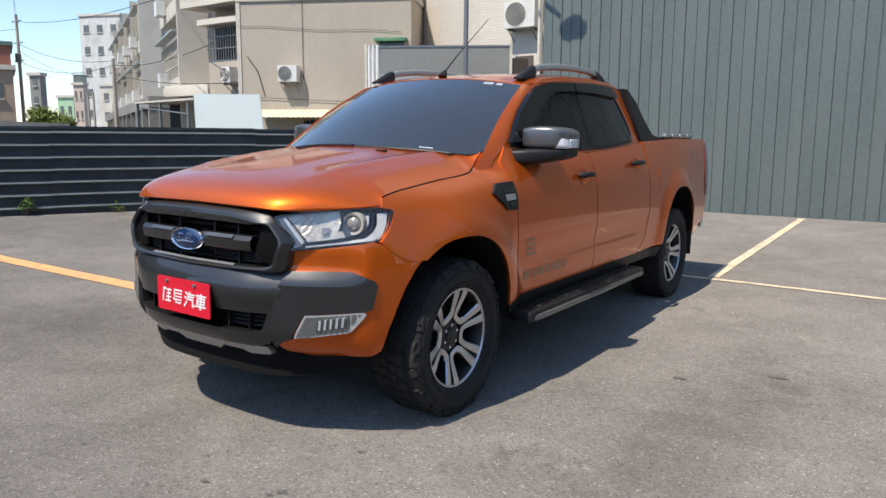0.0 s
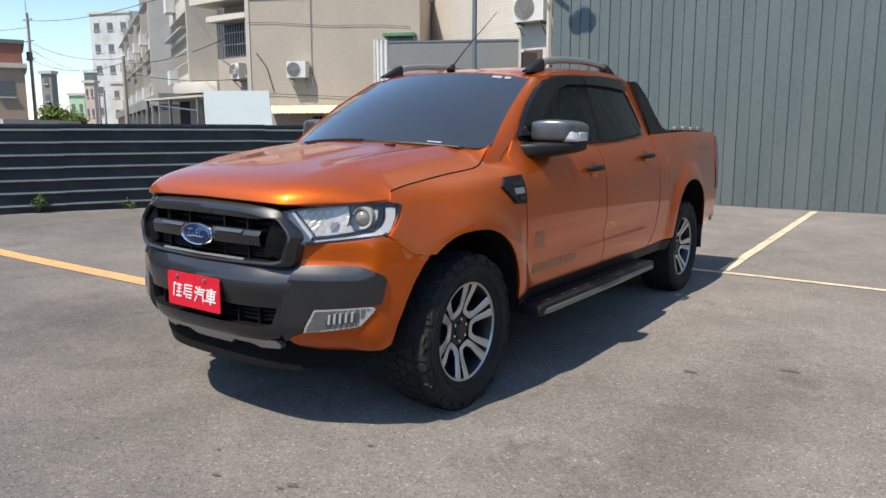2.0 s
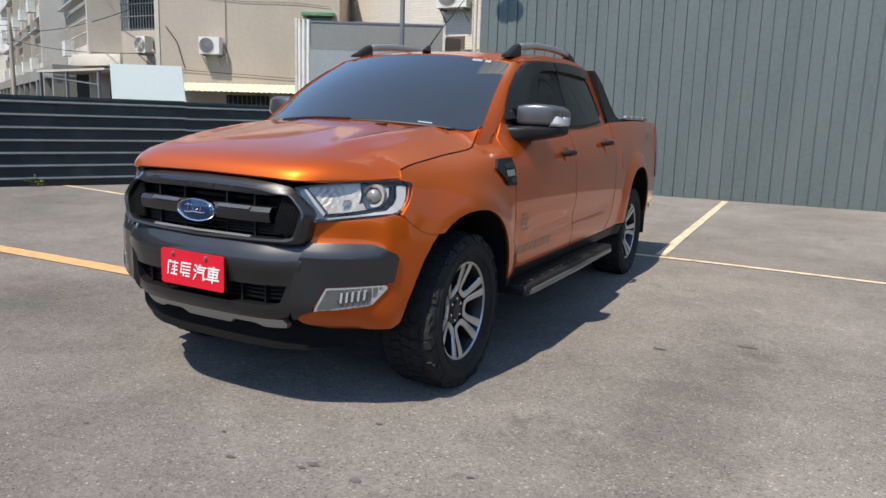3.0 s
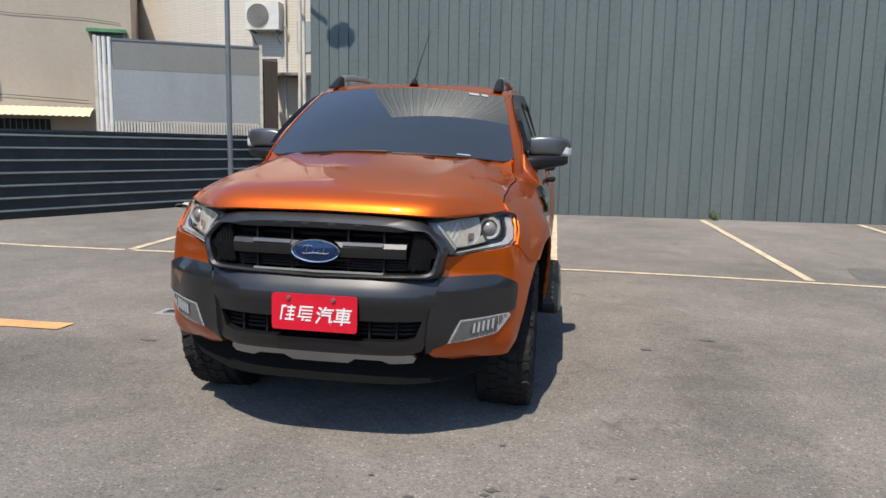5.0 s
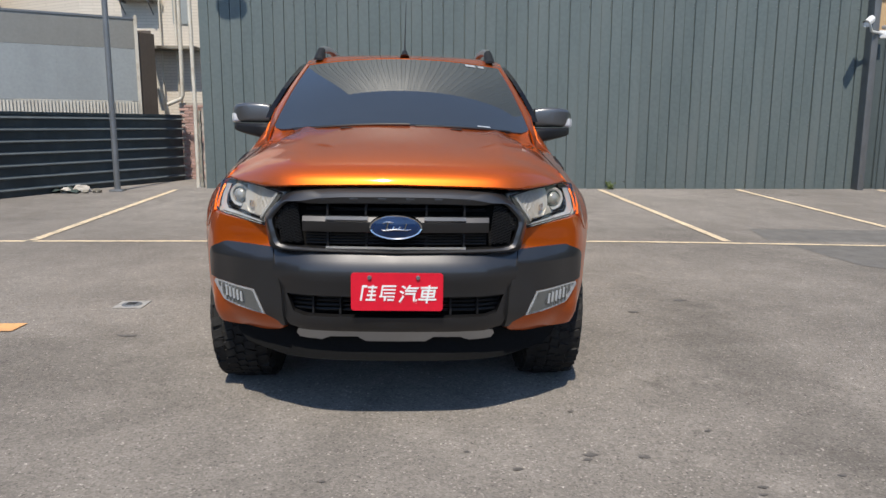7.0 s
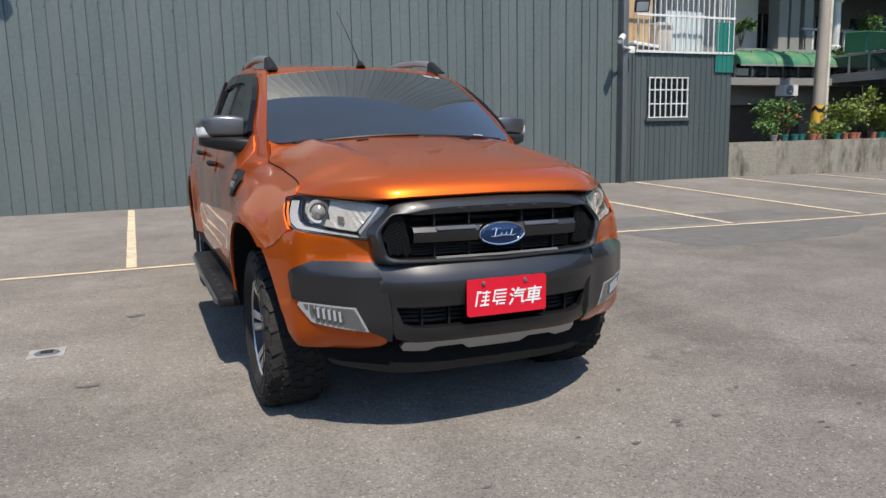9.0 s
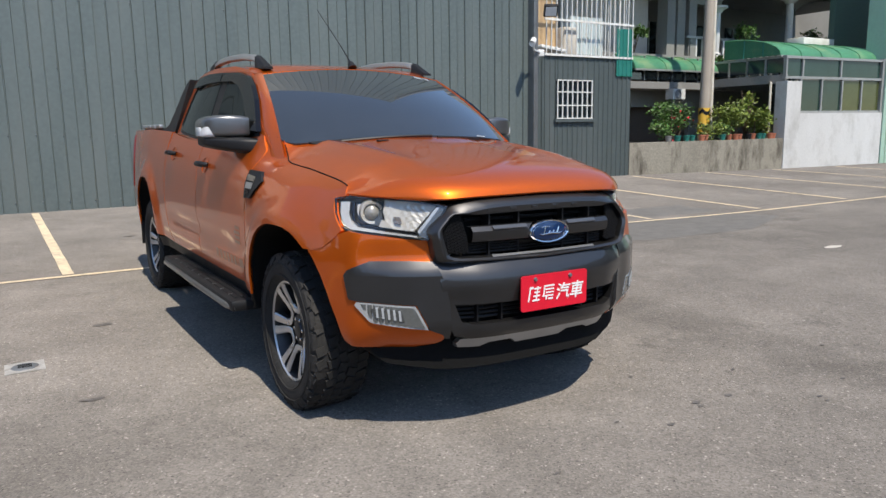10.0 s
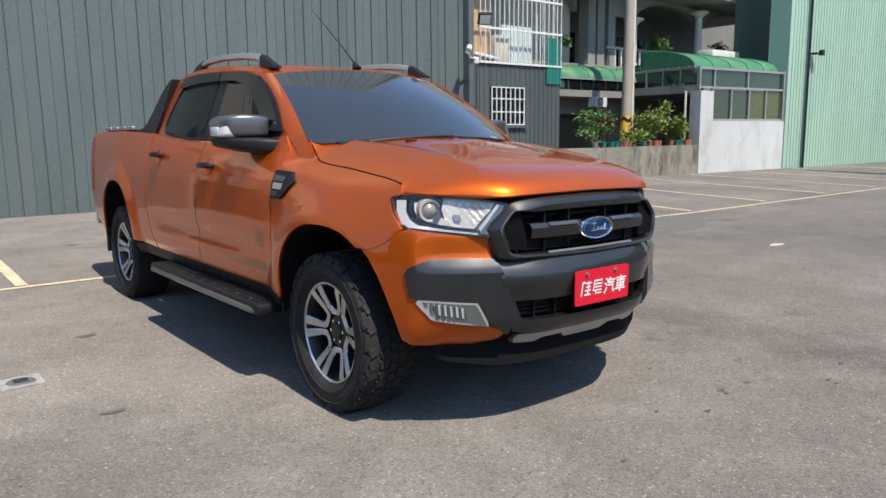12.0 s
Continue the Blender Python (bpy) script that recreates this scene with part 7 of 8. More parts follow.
# ---- plants ----
def foliage(bm, centre, radius, count, size, squash=0.8, seed=1):
    """Many small folded leaves in uneven clumps."""
    rnd = random.Random(seed)
    clumps = []
    for _ in range(max(5, count // 60)):
        v = Vector((rnd.gauss(0, 1), rnd.gauss(0, 1), rnd.gauss(0, 1))).normalized() * radius * rnd.uniform(0.35, 0.95)
        clumps.append(Vector((v.x, v.y, v.z * squash)) + Vector(centre))
    for _ in range(count):
        c = rnd.choice(clumps)
        p = c + Vector((rnd.gauss(0, 1), rnd.gauss(0, 1), rnd.gauss(0, 1) * squash)) * radius * 0.22
        d = Vector((rnd.uniform(-1, 1), rnd.uniform(-1, 1), rnd.uniform(-0.4, 0.8))).normalized()
        sd = d.cross(Vector((rnd.uniform(-1, 1), rnd.uniform(-1, 1), 1))).normalized()
        u = size * rnd.uniform(0.6, 1.3)
        up = d.cross(sd) * u * 0.2
        a, b, c1, c2 = (bm.verts.new(q) for q in (p, p + d * u, p + d * u * 0.5 + sd * u * 0.32 + up, p + d * u * 0.5 - sd * u * 0.32 + up))
        bm.faces.new((a, c1, b))
        bm.faces.new((a, b, c2))
    return bm


def plant(name, label, category, base, height, radius, count, leaf, mat, seed, stems=4, group=""):
    t = thing(name, label, category, group, at=base)
    rnd = random.Random(seed)
    bm = bmesh.new()
    for k in range(stems):
        a = 2 * math.pi * k / stems + rnd.uniform(0, 1)
        tip = Vector(base) + Vector((math.cos(a) * radius * 0.6, math.sin(a) * radius * 0.6, height * rnd.uniform(0.7, 0.95)))
        mid = Vector(base).lerp(tip, 0.5) + Vector((rnd.uniform(-1, 1), rnd.uniform(-1, 1), 0)) * radius * 0.15
        r = 0.018 * height + 0.004
        tube(bm, [Vector(base), mid, tip], [r, r * 0.6, r * 0.25], 5)
    part("trunk", bm, BARK, t)
    part("crown", foliage(bmesh.new(), Vector(base) + Vector((0, 0, height * 0.68)), radius, count, leaf, 0.8, seed), mat, t, "", 0)
    return t


plant("weed", "small green weed growing at the foot of the fence", "weed", (-8.82, 2.66, 0.09), 0.26, 0.11, 160, 0.045, LEAF, 3, 5)
plant("weed", "tiny green weed at the foot of the wall", "weed", (3.62, 9.66, 0.09), 0.10, 0.10, 120, 0.035, LEAFBRIGHT, 4, 4)
plant("weed", "tiny green weed at the foot of the fence", "weed", (-8.30, 3.85, 0.09), 0.10, 0.14, 70, 0.03, LEAFBRIGHT, 5, 4)
for k, (x, y, h, r) in enumerate(((-47.1, 22.0, 3.6, 0.85), (-47.4, 23.0, 3.3, 0.95), (-47.7, 24.0, 3.0, 0.8), (-46.5, 22.5, 2.9, 0.8))):
    plant("tree", "distant green tree at the end of the street", "tree", (x, y, 0), h, r, 2200, 0.18, LEAFBRIGHT, 20 + k, 5, "distant trees")


# ---- poles and overhead lines ----
post = thing("street_lamp", "grey steel lamp post beside the fence", "street lamp", at=(-5.19, 9.28, 0.1))
part("pole", tube(bmesh.new(), [(-5.19, 9.28, 0.05), (-5.19, 9.28, 3.0), (-5.18, 9.28, 5.7)], [0.052, 0.048, 0.042], 12), GALV, post)
part("base_plate", box((-5.30, 9.17, 0.08), (-5.08, 9.39, 0.125), 0.01), GALV, post)
part("arm", tube(bmesh.new(), [(-5.18, 9.28, 5.6), (-4.4, 8.85, 5.74), (-3.6, 8.38, 5.74)], 0.03, 10), GALV, post)
bm = bmesh.new()
revolve(bm, [(0.20, 0.02), (0.18, 0.16), (0.08, 0.26), (-0.05, 0.27), (-0.15, 0.20), (-0.20, 0.02)], (0, 0, 0), 24, "z")
bmesh.ops.transform(bm, matrix=Matrix.Translation((-3.36, 8.26, 5.72)) @ Matrix.Diagonal((1, 0.22, 1, 1)), verts=bm.verts[:])
part("lamp_head", bm, WHITEGLOSS, post, "round lamp head")
for x, y, h, r in ((-29.7, 16.9, 4.9, 0.11), (-42.0, 18.6, 8.2, 0.11), (-36.6, 19.5, 3.6, 0.07), (-34.5, 18.6, 3.6, 0.07)):
    t = thing("utility_pole", "concrete utility pole down the street", "utility pole", "utility poles", at=(x, y, 0))
    part("pole", tube(bmesh.new(), [(x, y, 0), (x, y, h)], [r, r * 0.7], 10), POLECON, t)
    if h > 7:
        for z in (h - 0.4, h - 1.6, h - 2.6):
            part("crossarm", box((x - 0.5, y - 0.03, z), (x + 0.5, y + 0.03, z + 0.06)), GALV, t)
        part("transformer", tube(bmesh.new(), [(x + 0.22, y - 0.15, h - 2.7), (x + 0.22, y - 0.15, h - 2.2)], 0.16, 12), HOUSE, t, "grey can transformer")
for a, b, s in (((-42.0, 18.6, 7.8), (-13.0, 11.5, 6.2), 0.6), ((-42.0, 18.6, 7.4), (-20.0, 8.0, 8.6), 0.5), ((-42.0, 18.6, 6.6), (-29.7, 16.9, 4.8), 0.4), ((-42.0, 18.6, 5.6), (-29.7, 16.9, 4.6), 0.5),
                ((-29.7, 16.9, 4.6), (-15.5, 12.0, 4.3), 0.3), ((-42.0, 18.6, 6.2), (-62.0, 34.0, 7.0), 0.5), ((-42.0, 18.6, 7.4), (-70.0, 22.0, 11.0), 0.6), ((-29.7, 16.9, 4.2), (-14.6, 11.6, 2.9), 0.2)):
    cable(sag(a, b, s), 0.013)

# ---- right of the wall: small sheet-steel shed ----
shed = thing("shed", "dark grey corrugated steel shed with a barred window", "shed", at=(9.9, 11, 0))
part("wall_core", box((8.47, WALL_Y + 0.03, 0.0), (9.0, 14.0, 2.86)), SHEDGREY, shed)
for lo, hi in (((9.0, WALL_Y + 0.03, 0.0), (10.10, WALL_Y + 0.15, 1.46)), ((9.0, WALL_Y + 0.03, 2.35), (10.10, WALL_Y + 0.15, 2.86)), ((10.10, WALL_Y + 0.03, 0.0), (11.36, 14.0, 2.86))):
    part("wall_core", box(lo, hi), SHEDGREY, shed)
for x0, x1, z0, z1 in ((8.62, 9.0, 0.04, 2.86), (9.0, 10.10, 0.04, 1.46), (9.0, 10.10, 2.35, 2.86), (10.10, 10.85, 0.04, 2.86), (10.85, 11.36, 0.04, 2.46)):
    bm = corrugated(x0, x1, z0, z1, 0.15, 0.022)
    bmesh.ops.translate(bm, verts=bm.verts[:], vec=(0, WALL_Y + 0.005, 0))
    part("metal_sheet", bm, SHEDGREY, shed, "", 20)
bm = corrugated(0, 0.52, 2.46, 3.55, 0.13, 0.02)
bmesh.ops.translate(bm, verts=bm.verts[:], vec=(10.85, WALL_Y - 0.03, 0))
part("teal_sheet", bm, TEAL, shed, "teal corrugated sheet", 20)
bm = bmesh.new()
sheet(bm, [[(11.36, y + (0.02 if i % 2 else 0), z) for z in (0, 2.86)] for i, y in enumerate([WALL_Y + 0.07 * j for j in range(60)])])
part("side_sheet", bm, SHEDGREY, shed, "", 20)
part("corner_post", box((8.20, WALL_Y - 0.235, 0.0), (8.32, WALL_Y + 0.01, 13.0), 0.008), GALV, shed, "grey steel corner post")
win = part("window", box((9.02, WALL_Y + 0.06, 1.48), (10.08, WALL_Y + 0.08, 2.33)), WINGLASS, shed, "small window with white bars")
for k in range(8):
    x = 9.03 + 0.148 * k
    part("window_bar", box((x, WALL_Y - 0.05, 1.47), (x + 0.024, WALL_Y - 0.03, 2.34)), WHITEBAR, win, "white window bar")
for z in (1.47, 1.76, 2.06, 2.32):
    part("window_rail", box((9.02, WALL_Y - 0.056, z), (10.10, WALL_Y - 0.026, z + 0.024)), WHITEBAR, win)
part("window_sill", box((8.96, WALL_Y - 0.07, 1.40), (10.16, WALL_Y + 0.02, 1.46)), SHEDGREY, win)
cagee = thing("balcony_cage", "white-barred balcony cage on top of the shed", "balcony cage", at=(9.9, 10.5, 2.88))
for k in range(19):
    x = 8.70 + 0.147 * k
    part("cage_bar", box((x, WALL_Y - 0.04, 2.86), (x + 0.018, WALL_Y - 0.022, 5.6)), WHITEBAR, cagee)
for z in (2.86, 3.62, 4.35, 5.0):
    part("cage_rail", box((8.66, WALL_Y - 0.05, z), (11.38, WALL_Y - 0.015, z + 0.045)), WHITEBAR, cagee)
for k in range(14):
    y = WALL_Y + 0.2 + 0.2 * k
    part("cage_bar", box((11.36, y, 2.86), (11.378, y + 0.018, 5.6)), WHITEBAR, cagee)
part("floor", box((8.64, WALL_Y, 2.86), (11.36, 14.0, 2.92)), HOUSE, cagee)
part("back_wall", box((8.64, 12.4, 2.92), (11.36, 12.6, 7.0)), HOUSE, cagee)
part("roof", box((8.60, WALL_Y - 0.05, 5.6), (11.42, 12.6, 5.68)), HOUSE, cagee)
solo("board", box((8.75, 10.6, 3.05), (9.75, 10.66, 5.2), 0, Matrix.Rotation(0.0, 4, "X")), WOODTAN, "tan board standing on the balcony", "board")
bm = corrugated(0, 1.05, 0, 0.95, 0.12, 0.02)
bmesh.ops.translate(bm, verts=bm.verts[:], vec=(9.95, 10.4, 2.92))
solo("sheet_box", bm, WHITEBOARD, "white ribbed sheet standing on the balcony", "sheet", smooth=20)
solo("box", box((9.7, 10.3, 2.92), (10.1, 10.7, 3.6), 0.02), HOUSEPALE, "pinkish cardboard box on the balcony", "box")
solo("white_shelf", box((8.95, 10.2, 3.05), (9.7, 10.5, 3.12), 0.01, Matrix.Translation((9.3, 10.3, 3.1)) @ Matrix.Rotation(0.12, 4, "Y") @ Matrix.Translation((-9.3, -10.3, -3.1))), WHITEGLOSS, "sloping white board on the balcony", "shelf")
cctv = thing("security_camera", "white bullet security camera on a wall arm", "security camera", at=(8.2, 9.5, 2.95))
part("body", tube(bmesh.new(), [(8.05, 9.36, 3.10), (7.86, 9.18, 3.00)], 0.055, 12), WHITEGLOSS, cctv)
part("hood", tube(bmesh.new(), [(8.04, 9.35, 3.12), (7.83, 9.15, 3.01)], 0.060, 12, False), WHITEGLOSS, cctv)
part("arm", tube(bmesh.new(), [(8.02, 9.34, 3.04), (8.10, 9.42, 2.92), (8.45, 9.62, 2.90)], 0.022, 8), WHITEGLOSS, cctv)
part("junction_box", box((8.36, 9.58, 2.82), (8.52, 9.68, 2.96), 0.01), WHITEGLOSS, cctv)
fl = thing("floodlight", "black floodlight on the corner post", "floodlight", at=(8.6, 9.55, 3.8))
m = Matrix.Translation((8.62, 9.50, 3.78)) @ pose(0, 0, 0, 35, 0, -30)
part("body", box((-0.15, -0.05, -0.13), (0.15, 0.05, 0.13), 0.015, m), BLACK, fl)
part("glass", box((-0.12, -0.056, -0.10), (0.12, -0.048, 0.10), 0, m), WHITELENS, fl, "pale front glass")
part("bracket", tube(bmesh.new(), [(8.62, 9.54, 3.74), (8.58, 9.70, 3.70)], 0.02, 6), BLACK, fl)

# ---- planter wall, pots and plants ----
PP, PD = (11.36, 9.76), (6.0, -0.14)
solo("planter_wall", fbox(PP, PD, (0, 6.0), (-0.22, 0.0), (-0.05, 0.87)), CONCRETE, "low stained concrete wall", "wall", kind="structure")
solo("planter_bed", box((11.4, 9.95, 0.0), (17.3, 11.2, 0.80)), CONCRETE, "raised bed behind the low wall", "planter", kind="structure")


def pot(x, y, z, r, h, mat, label):
    bm = bmesh.new()
    revolve(bm, [(0.0, 0.001), (0.0, r * 0.72), (h * 0.85, r), (h * 0.85, r * 1.1), (h, r * 1.1), (h, r * 0.95), (h * 0.9, r * 0.9), (h * 0.9, 0.001)], (x, y, z), 14, "z")
    return solo("flower_pot", bm, mat, label, "flower pot", "pots on the low wall")


for k, (x, mt, lb) in enumerate(((12.75, HOUSE, "grey pot"), (13.15, TEAL, "dark green pot"), (13.42, TEAL, "dark green pot"), (13.70, TEAL, "dark green pot"), (14.02, TERRACOTTA, "terracotta pot"), (14.22, TERRACOTTA, "terracotta pot"), (14.85, TEAL, "dark green pot"), (15.18, TERRACOTTA, "terracotta pot"),
                                 (15.40, TERRACOTTA, "terracotta pot"), (15.62, TERRACOTTA, "terracotta pot"), (15.95, BLACK, "black pot"), (16.2, TERRACOTTA, "terracotta pot"), (16.42, TEAL, "dark green pot"), (16.65, TEAL, "dark green pot"), (16.92, TERRACOTTA, "terracotta pot"), (17.12, TERRACOTTA, "terracotta pot"))):
    pot(x, 9.78 + 0.05 * (k % 2), 0.87, 0.085 if mt is TERRACOTTA else 0.085, 0.15, mt, lb + " on the low concrete wall")
for k, (x, y, h, r, n, lf, mt) in enumerate(((13.4, 10.3, 1.05, 0.48, 620, 0.10, LEAF), (14.0, 10.6, 1.2, 0.42, 480, 0.10, LEAF), (12.9, 10.1, 0.6, 0.35, 350, 0.10, LEAF), (15.6, 10.2, 1.12, 0.50, 1100, 0.10, LEAFBRIGHT), (16.1, 10.4, 0.85, 0.42, 500, 0.11, LEAFBRIGHT),
                                             (16.55, 10.1, 0.80, 0.42, 560, 0.11, LEAFBRIGHT), (17.0, 10.2, 0.75, 0.40, 500, 0.11, LEAFBRIGHT), (14.6, 10.0, 0.55, 0.35, 450, 0.08, LEAFBRIGHT), (15.05, 9.95, 0.45, 0.28, 300, 0.08, LEAF), (16.8, 10.5, 1.65, 0.30, 180, 0.14, LEAFBRIGHT))):
    plant("shrub", "bright green potted shrub behind the low wall" if mt is LEAFBRIGHT else "dark green potted shrub behind the low wall", "shrub", (x, y, 0.80), h, r, n, lf, mt, 40 + k, 5, "shrubs behind the low wall")
bm = foliage(bmesh.new(), (13.25, 10.02, 1.40), 0.50, 26, 0.09, 0.9, 77)
solo("flowers", bm, REDFLOWER, "scattered red flowers on the dark shrub", "flowers", kind="stuff", smooth=0)

# utility pole with hazard marks
up = thing("utility_pole", "concrete utility pole with yellow and black hazard band", "utility pole", "utility poles", at=(15.25, 10.75, 0.8))
part("pole", tube(bmesh.new(), [(15.25, 10.75, 0.3), (15.38, 10.75, 8.5)], [0.155, 0.11], 16), POLECON, up)
part("hazard_band", tube(bmesh.new(), [(15.258, 10.75, 1.05), (15.27, 10.75, 1.75)], 0.160, 16, False), YELLOW, up, "yellow hazard band")
for z in (1.15, 1.55):
    bm = bmesh.new()
    sheet(bm, [[Vector((15.265 + 0.164 * math.cos(a), 10.75 + 0.164 * math.sin(a), z + 0.10 * (1 - abs(math.cos(2 * (a + 2.0)))) + u)) for a in [math.pi * (0.9 + 1.1 * k / 16) for k in range(17)]] for u in (0, 0.10)])
    part("hazard_chevron", bm, BLACK, up, "black chevron")
part("conduit", tube(bmesh.new(), [(15.52, 10.72, 0.8), (15.50, 10.72, 4.2), (15.50, 10.72, 8.0)], 0.05, 8), PVC, up, "pale conduit pipe")

# ---- white walled yard with glazed lean-to ----
OLIVE = material("olive_window_glass", (0.060, 0.072, 0.026), 0.08, 0, 0.15, 2, 20, 0.0, spec=0.4)
WP, WD = (17.30, 9.62), (4.45, -0.33)
yard = thing("white_yard_wall", "white limewashed wall with a glazed top", "wall", at=(19.5, 9.6, 0))
part("pillar", fbox(WP, WD, (0.0, 0.62), (-0.35, 0.03), (-0.05, 2.47)), WHITEWALL, yard, "stained white pillar")
part("wall", fbox(WP, WD, (0.62, 4.48), (-0.25, 0.0), (-0.05, 1.57)), WHITEWALL, yard)
for z0, z1, n, mt in ((1.62, 2.52, 4, None), (2.62, 3.10, 3, None)):
    for k in range(n):
        a0, a1 = (0.70, 4.40) if n == 4 else (0.05, 4.40)
        if n == 3:
            cuts = (0.05, 0.75, 2.45, 4.40)
            c0, c1 = cuts[k], cuts[k + 1]
        else:
            c0, c1 = a0 + (a1 - a0) * k / n, a0 + (a1 - a0) * (k + 1) / n
        pn = part("window_pane", fbox(WP, WD, (c0 + 0.04, c1 - 0.04), (-0.12, -0.10), (z0, z1)), (WINGREEN if n == 3 else OLIVE if k >= 2 else WINGREEN), yard, "dark green glass pane")
        part("window_frame", fbox(WP, WD, (c0 - 0.03, c0 + 0.03), (-0.15, -0.05), (z0 - 0.06, z1 + 0.06)), FRAMEGREY, pn)
for z in (1.57, 2.54, 3.10):
    part("window_rail", fbox(WP, WD, (0.0 if z > 2 else 0.62, 4.45), (-0.16, -0.04), (z, z + 0.07)), FRAMEGREY, yard)
SD2 = (0.0, 1.0)
part("side_beam", fbox((17.34, 9.70), SD2, (0.0, 2.6), (0.0, 0.12), (2.42, 2.66)), HOUSE, yard, "grey side beam")
for k in range(4):
    pn = part("window_pane", fbox((17.36, 9.72), SD2, (0.05 + 0.62 * k, 0.62 + 0.62 * k), (0.03, 0.05), (2.72, 3.12)), WINGLASS, yard, "dark side pane")
    part("window_frame", fbox((17.36, 9.72), SD2, (0.62 * k, 0.05 + 0.62 * k), (0.0, 0.08), (2.66, 3.18)), FRAMEGREY, pn)
part("side_rail", fbox((17.36, 9.72), SD2, (0.0, 2.55), (0.0, 0.08), (3.12, 3.19)), FRAMEGREY, yard)
part("end_post", fbox(WP, WD, (4.38, 4.48), (-0.16, -0.02), (1.57, 3.2)), FRAMEGREY, yard)


def dome(p, d, a0, a1, o0, depth, z0, rise, label, ribs=4):
    """A quarter-round corrugated canopy on thin ribs."""
    t = thing("canopy", label, "canopy", "green canopies", at=along_pt(p, d, (a0 + a1) / 2, o0, z0))
    bm = bmesh.new()
    n, m = 40, 10
    rows = []
    for i in range(n + 1):
        a = a0 + (a1 - a0) * i / n
        w = 0.008 * (i % 2)
        rows.append([along_pt(p, d, a, o0 + (depth + w) * math.sin(math.pi / 2 * j / m), z0 + (rise + w) * math.cos(math.pi / 2 * j / m)) for j in range(m + 1)])
    sheet(bm, rows)
    part("sheet", bm, AWNGREEN, t, "", 25)
    for k in range(ribs + 1):
        a = a0 + (a1 - a0) * k / ribs
        bm = tube(bmesh.new(), [along_pt(p, d, a, o0 + (depth + 0.015) * math.sin(math.pi / 2 * j / 8), z0 + (rise + 0.015) * math.cos(math.pi / 2 * j / 8)) for j in range(9)], 0.022, 6)
        part("rib", bm, AWNGREEN, t)
    for a in (a0, a1):
        bm = bmesh.new()
        c = bm.verts.new(along_pt(p, d, a, o0, z0))
        vs = [bm.verts.new(along_pt(p, d, a, o0 + depth * math.sin(math.pi / 2 * j / 8), z0 + rise * math.cos(math.pi / 2 * j / 8))) for j in range(9)]
        for u, v in zip(vs, vs[1:]):
            bm.faces.new((c, u, v))
        part("end_sheet", bm, AWNGREEN, t)
        for f in (0.36, 0.70):
            part("end_rib", tube(bmesh.new(), [along_pt(p, d, a, o0 + depth * f, z0), along_pt(p, d, a, o0 + depth * f, z0 + rise * math.sqrt(1 - f * f))], 0.018, 6), TEAL, t)
    part("front_rail", fbox(p, d, (a0, a1), (o0 + depth - 0.03, o0 + depth + 0.02), (z0 - 0.05, z0)), FRAMEGREY, t)
    return t


HP, HD = (13.3, 13.0), (1, 0)
dome((17.3, 11.80), (1, -0.05), 0.08, 4.7, 0.0, 1.95, 3.20, 0.55, "large green corrugated canopy over the glazed lean-to", 5)
dome(HP, HD, 0.5, 4.3, 0.0, 1.0, 2.90, 0.45, "green corrugated canopy over a balcony", 3)
solo("outdoor_unit", box((20.6, 11.3, 3.70), (22.3, 11.9, 4.02), 0.02), ACWHITE, "cream outdoor unit box on the lean-to roof", "outdoor unit")

# ---- the house behind ----
house = thing("town_house", "grey town house with balconies and pale columns", "house", at=(19, 14, 0))
part("back_wall", box((12.0, 16.2, 0.0), (36.0, 16.5, 9.0)), HOUSE, house)
part("ground_wall", box((12.0, 13.2, 0.0), (13.9, 13.5, 2.3)), HOUSE, house)
part("garage_beam", box((12.0, 12.9, 1.85), (24.0, 13.4, 2.35)), HOUSE, house)
rd = part("roller_door", box((13.9, 13.25, 0.0), (17.4, 13.30, 1.85)), BROWN, house, "brown roller door")
for k in range(18):
    part("door_slat", box((13.9, 13.235, 0.05 + 0.1 * k), (17.4, 13.25, 0.12 + 0.1 * k)), BROWN, rd)
part("garage_pier", box((17.4, 13.1, 0.0), (17.9, 13.5, 2.3)), HOUSE, house)
part("yard_wall", box((17.9, 13.2, 0.0), (24.0, 13.4, 2.3)), HOUSE, house)
part("balcony_floor", box((12.0, 12.1, 2.35), (24.5, 16.2, 2.55)), HOUSE, house)
for x0, x1 in ((13.9, 17.4), (18.7, 21.8)):
    part("balcony_window", box((x0, 12.35, 2.62), (x1, 12.38, 3.25)), WINGLASS, house, "dark glazed balcony front")
    k = x0
    while k < x1:
        part("balcony_bar", box((k, 12.30, 2.55), (k + 0.04, 12.35, 3.3)), FRAMEGREY, house)
        k += 0.58
part("side_wing", box((12.0, 13.4, 2.6), (15.74, 13.7, 9.0)), HOUSEPALE, house, "pale pinkish side wing")
part("upper_slab", box((12.0, 11.6, 5.77), (27.5, 16.2, 6.0)), HOUSE, house)
part("upper_wall", box((12.0, 12.9, 6.0), (27.5, 13.2, 9.0)), HOUSE, house)
part("upper_floor", box((12.0, 12.8, 3.30), (26.0, 16.2, 3.42)), HOUSE, house)
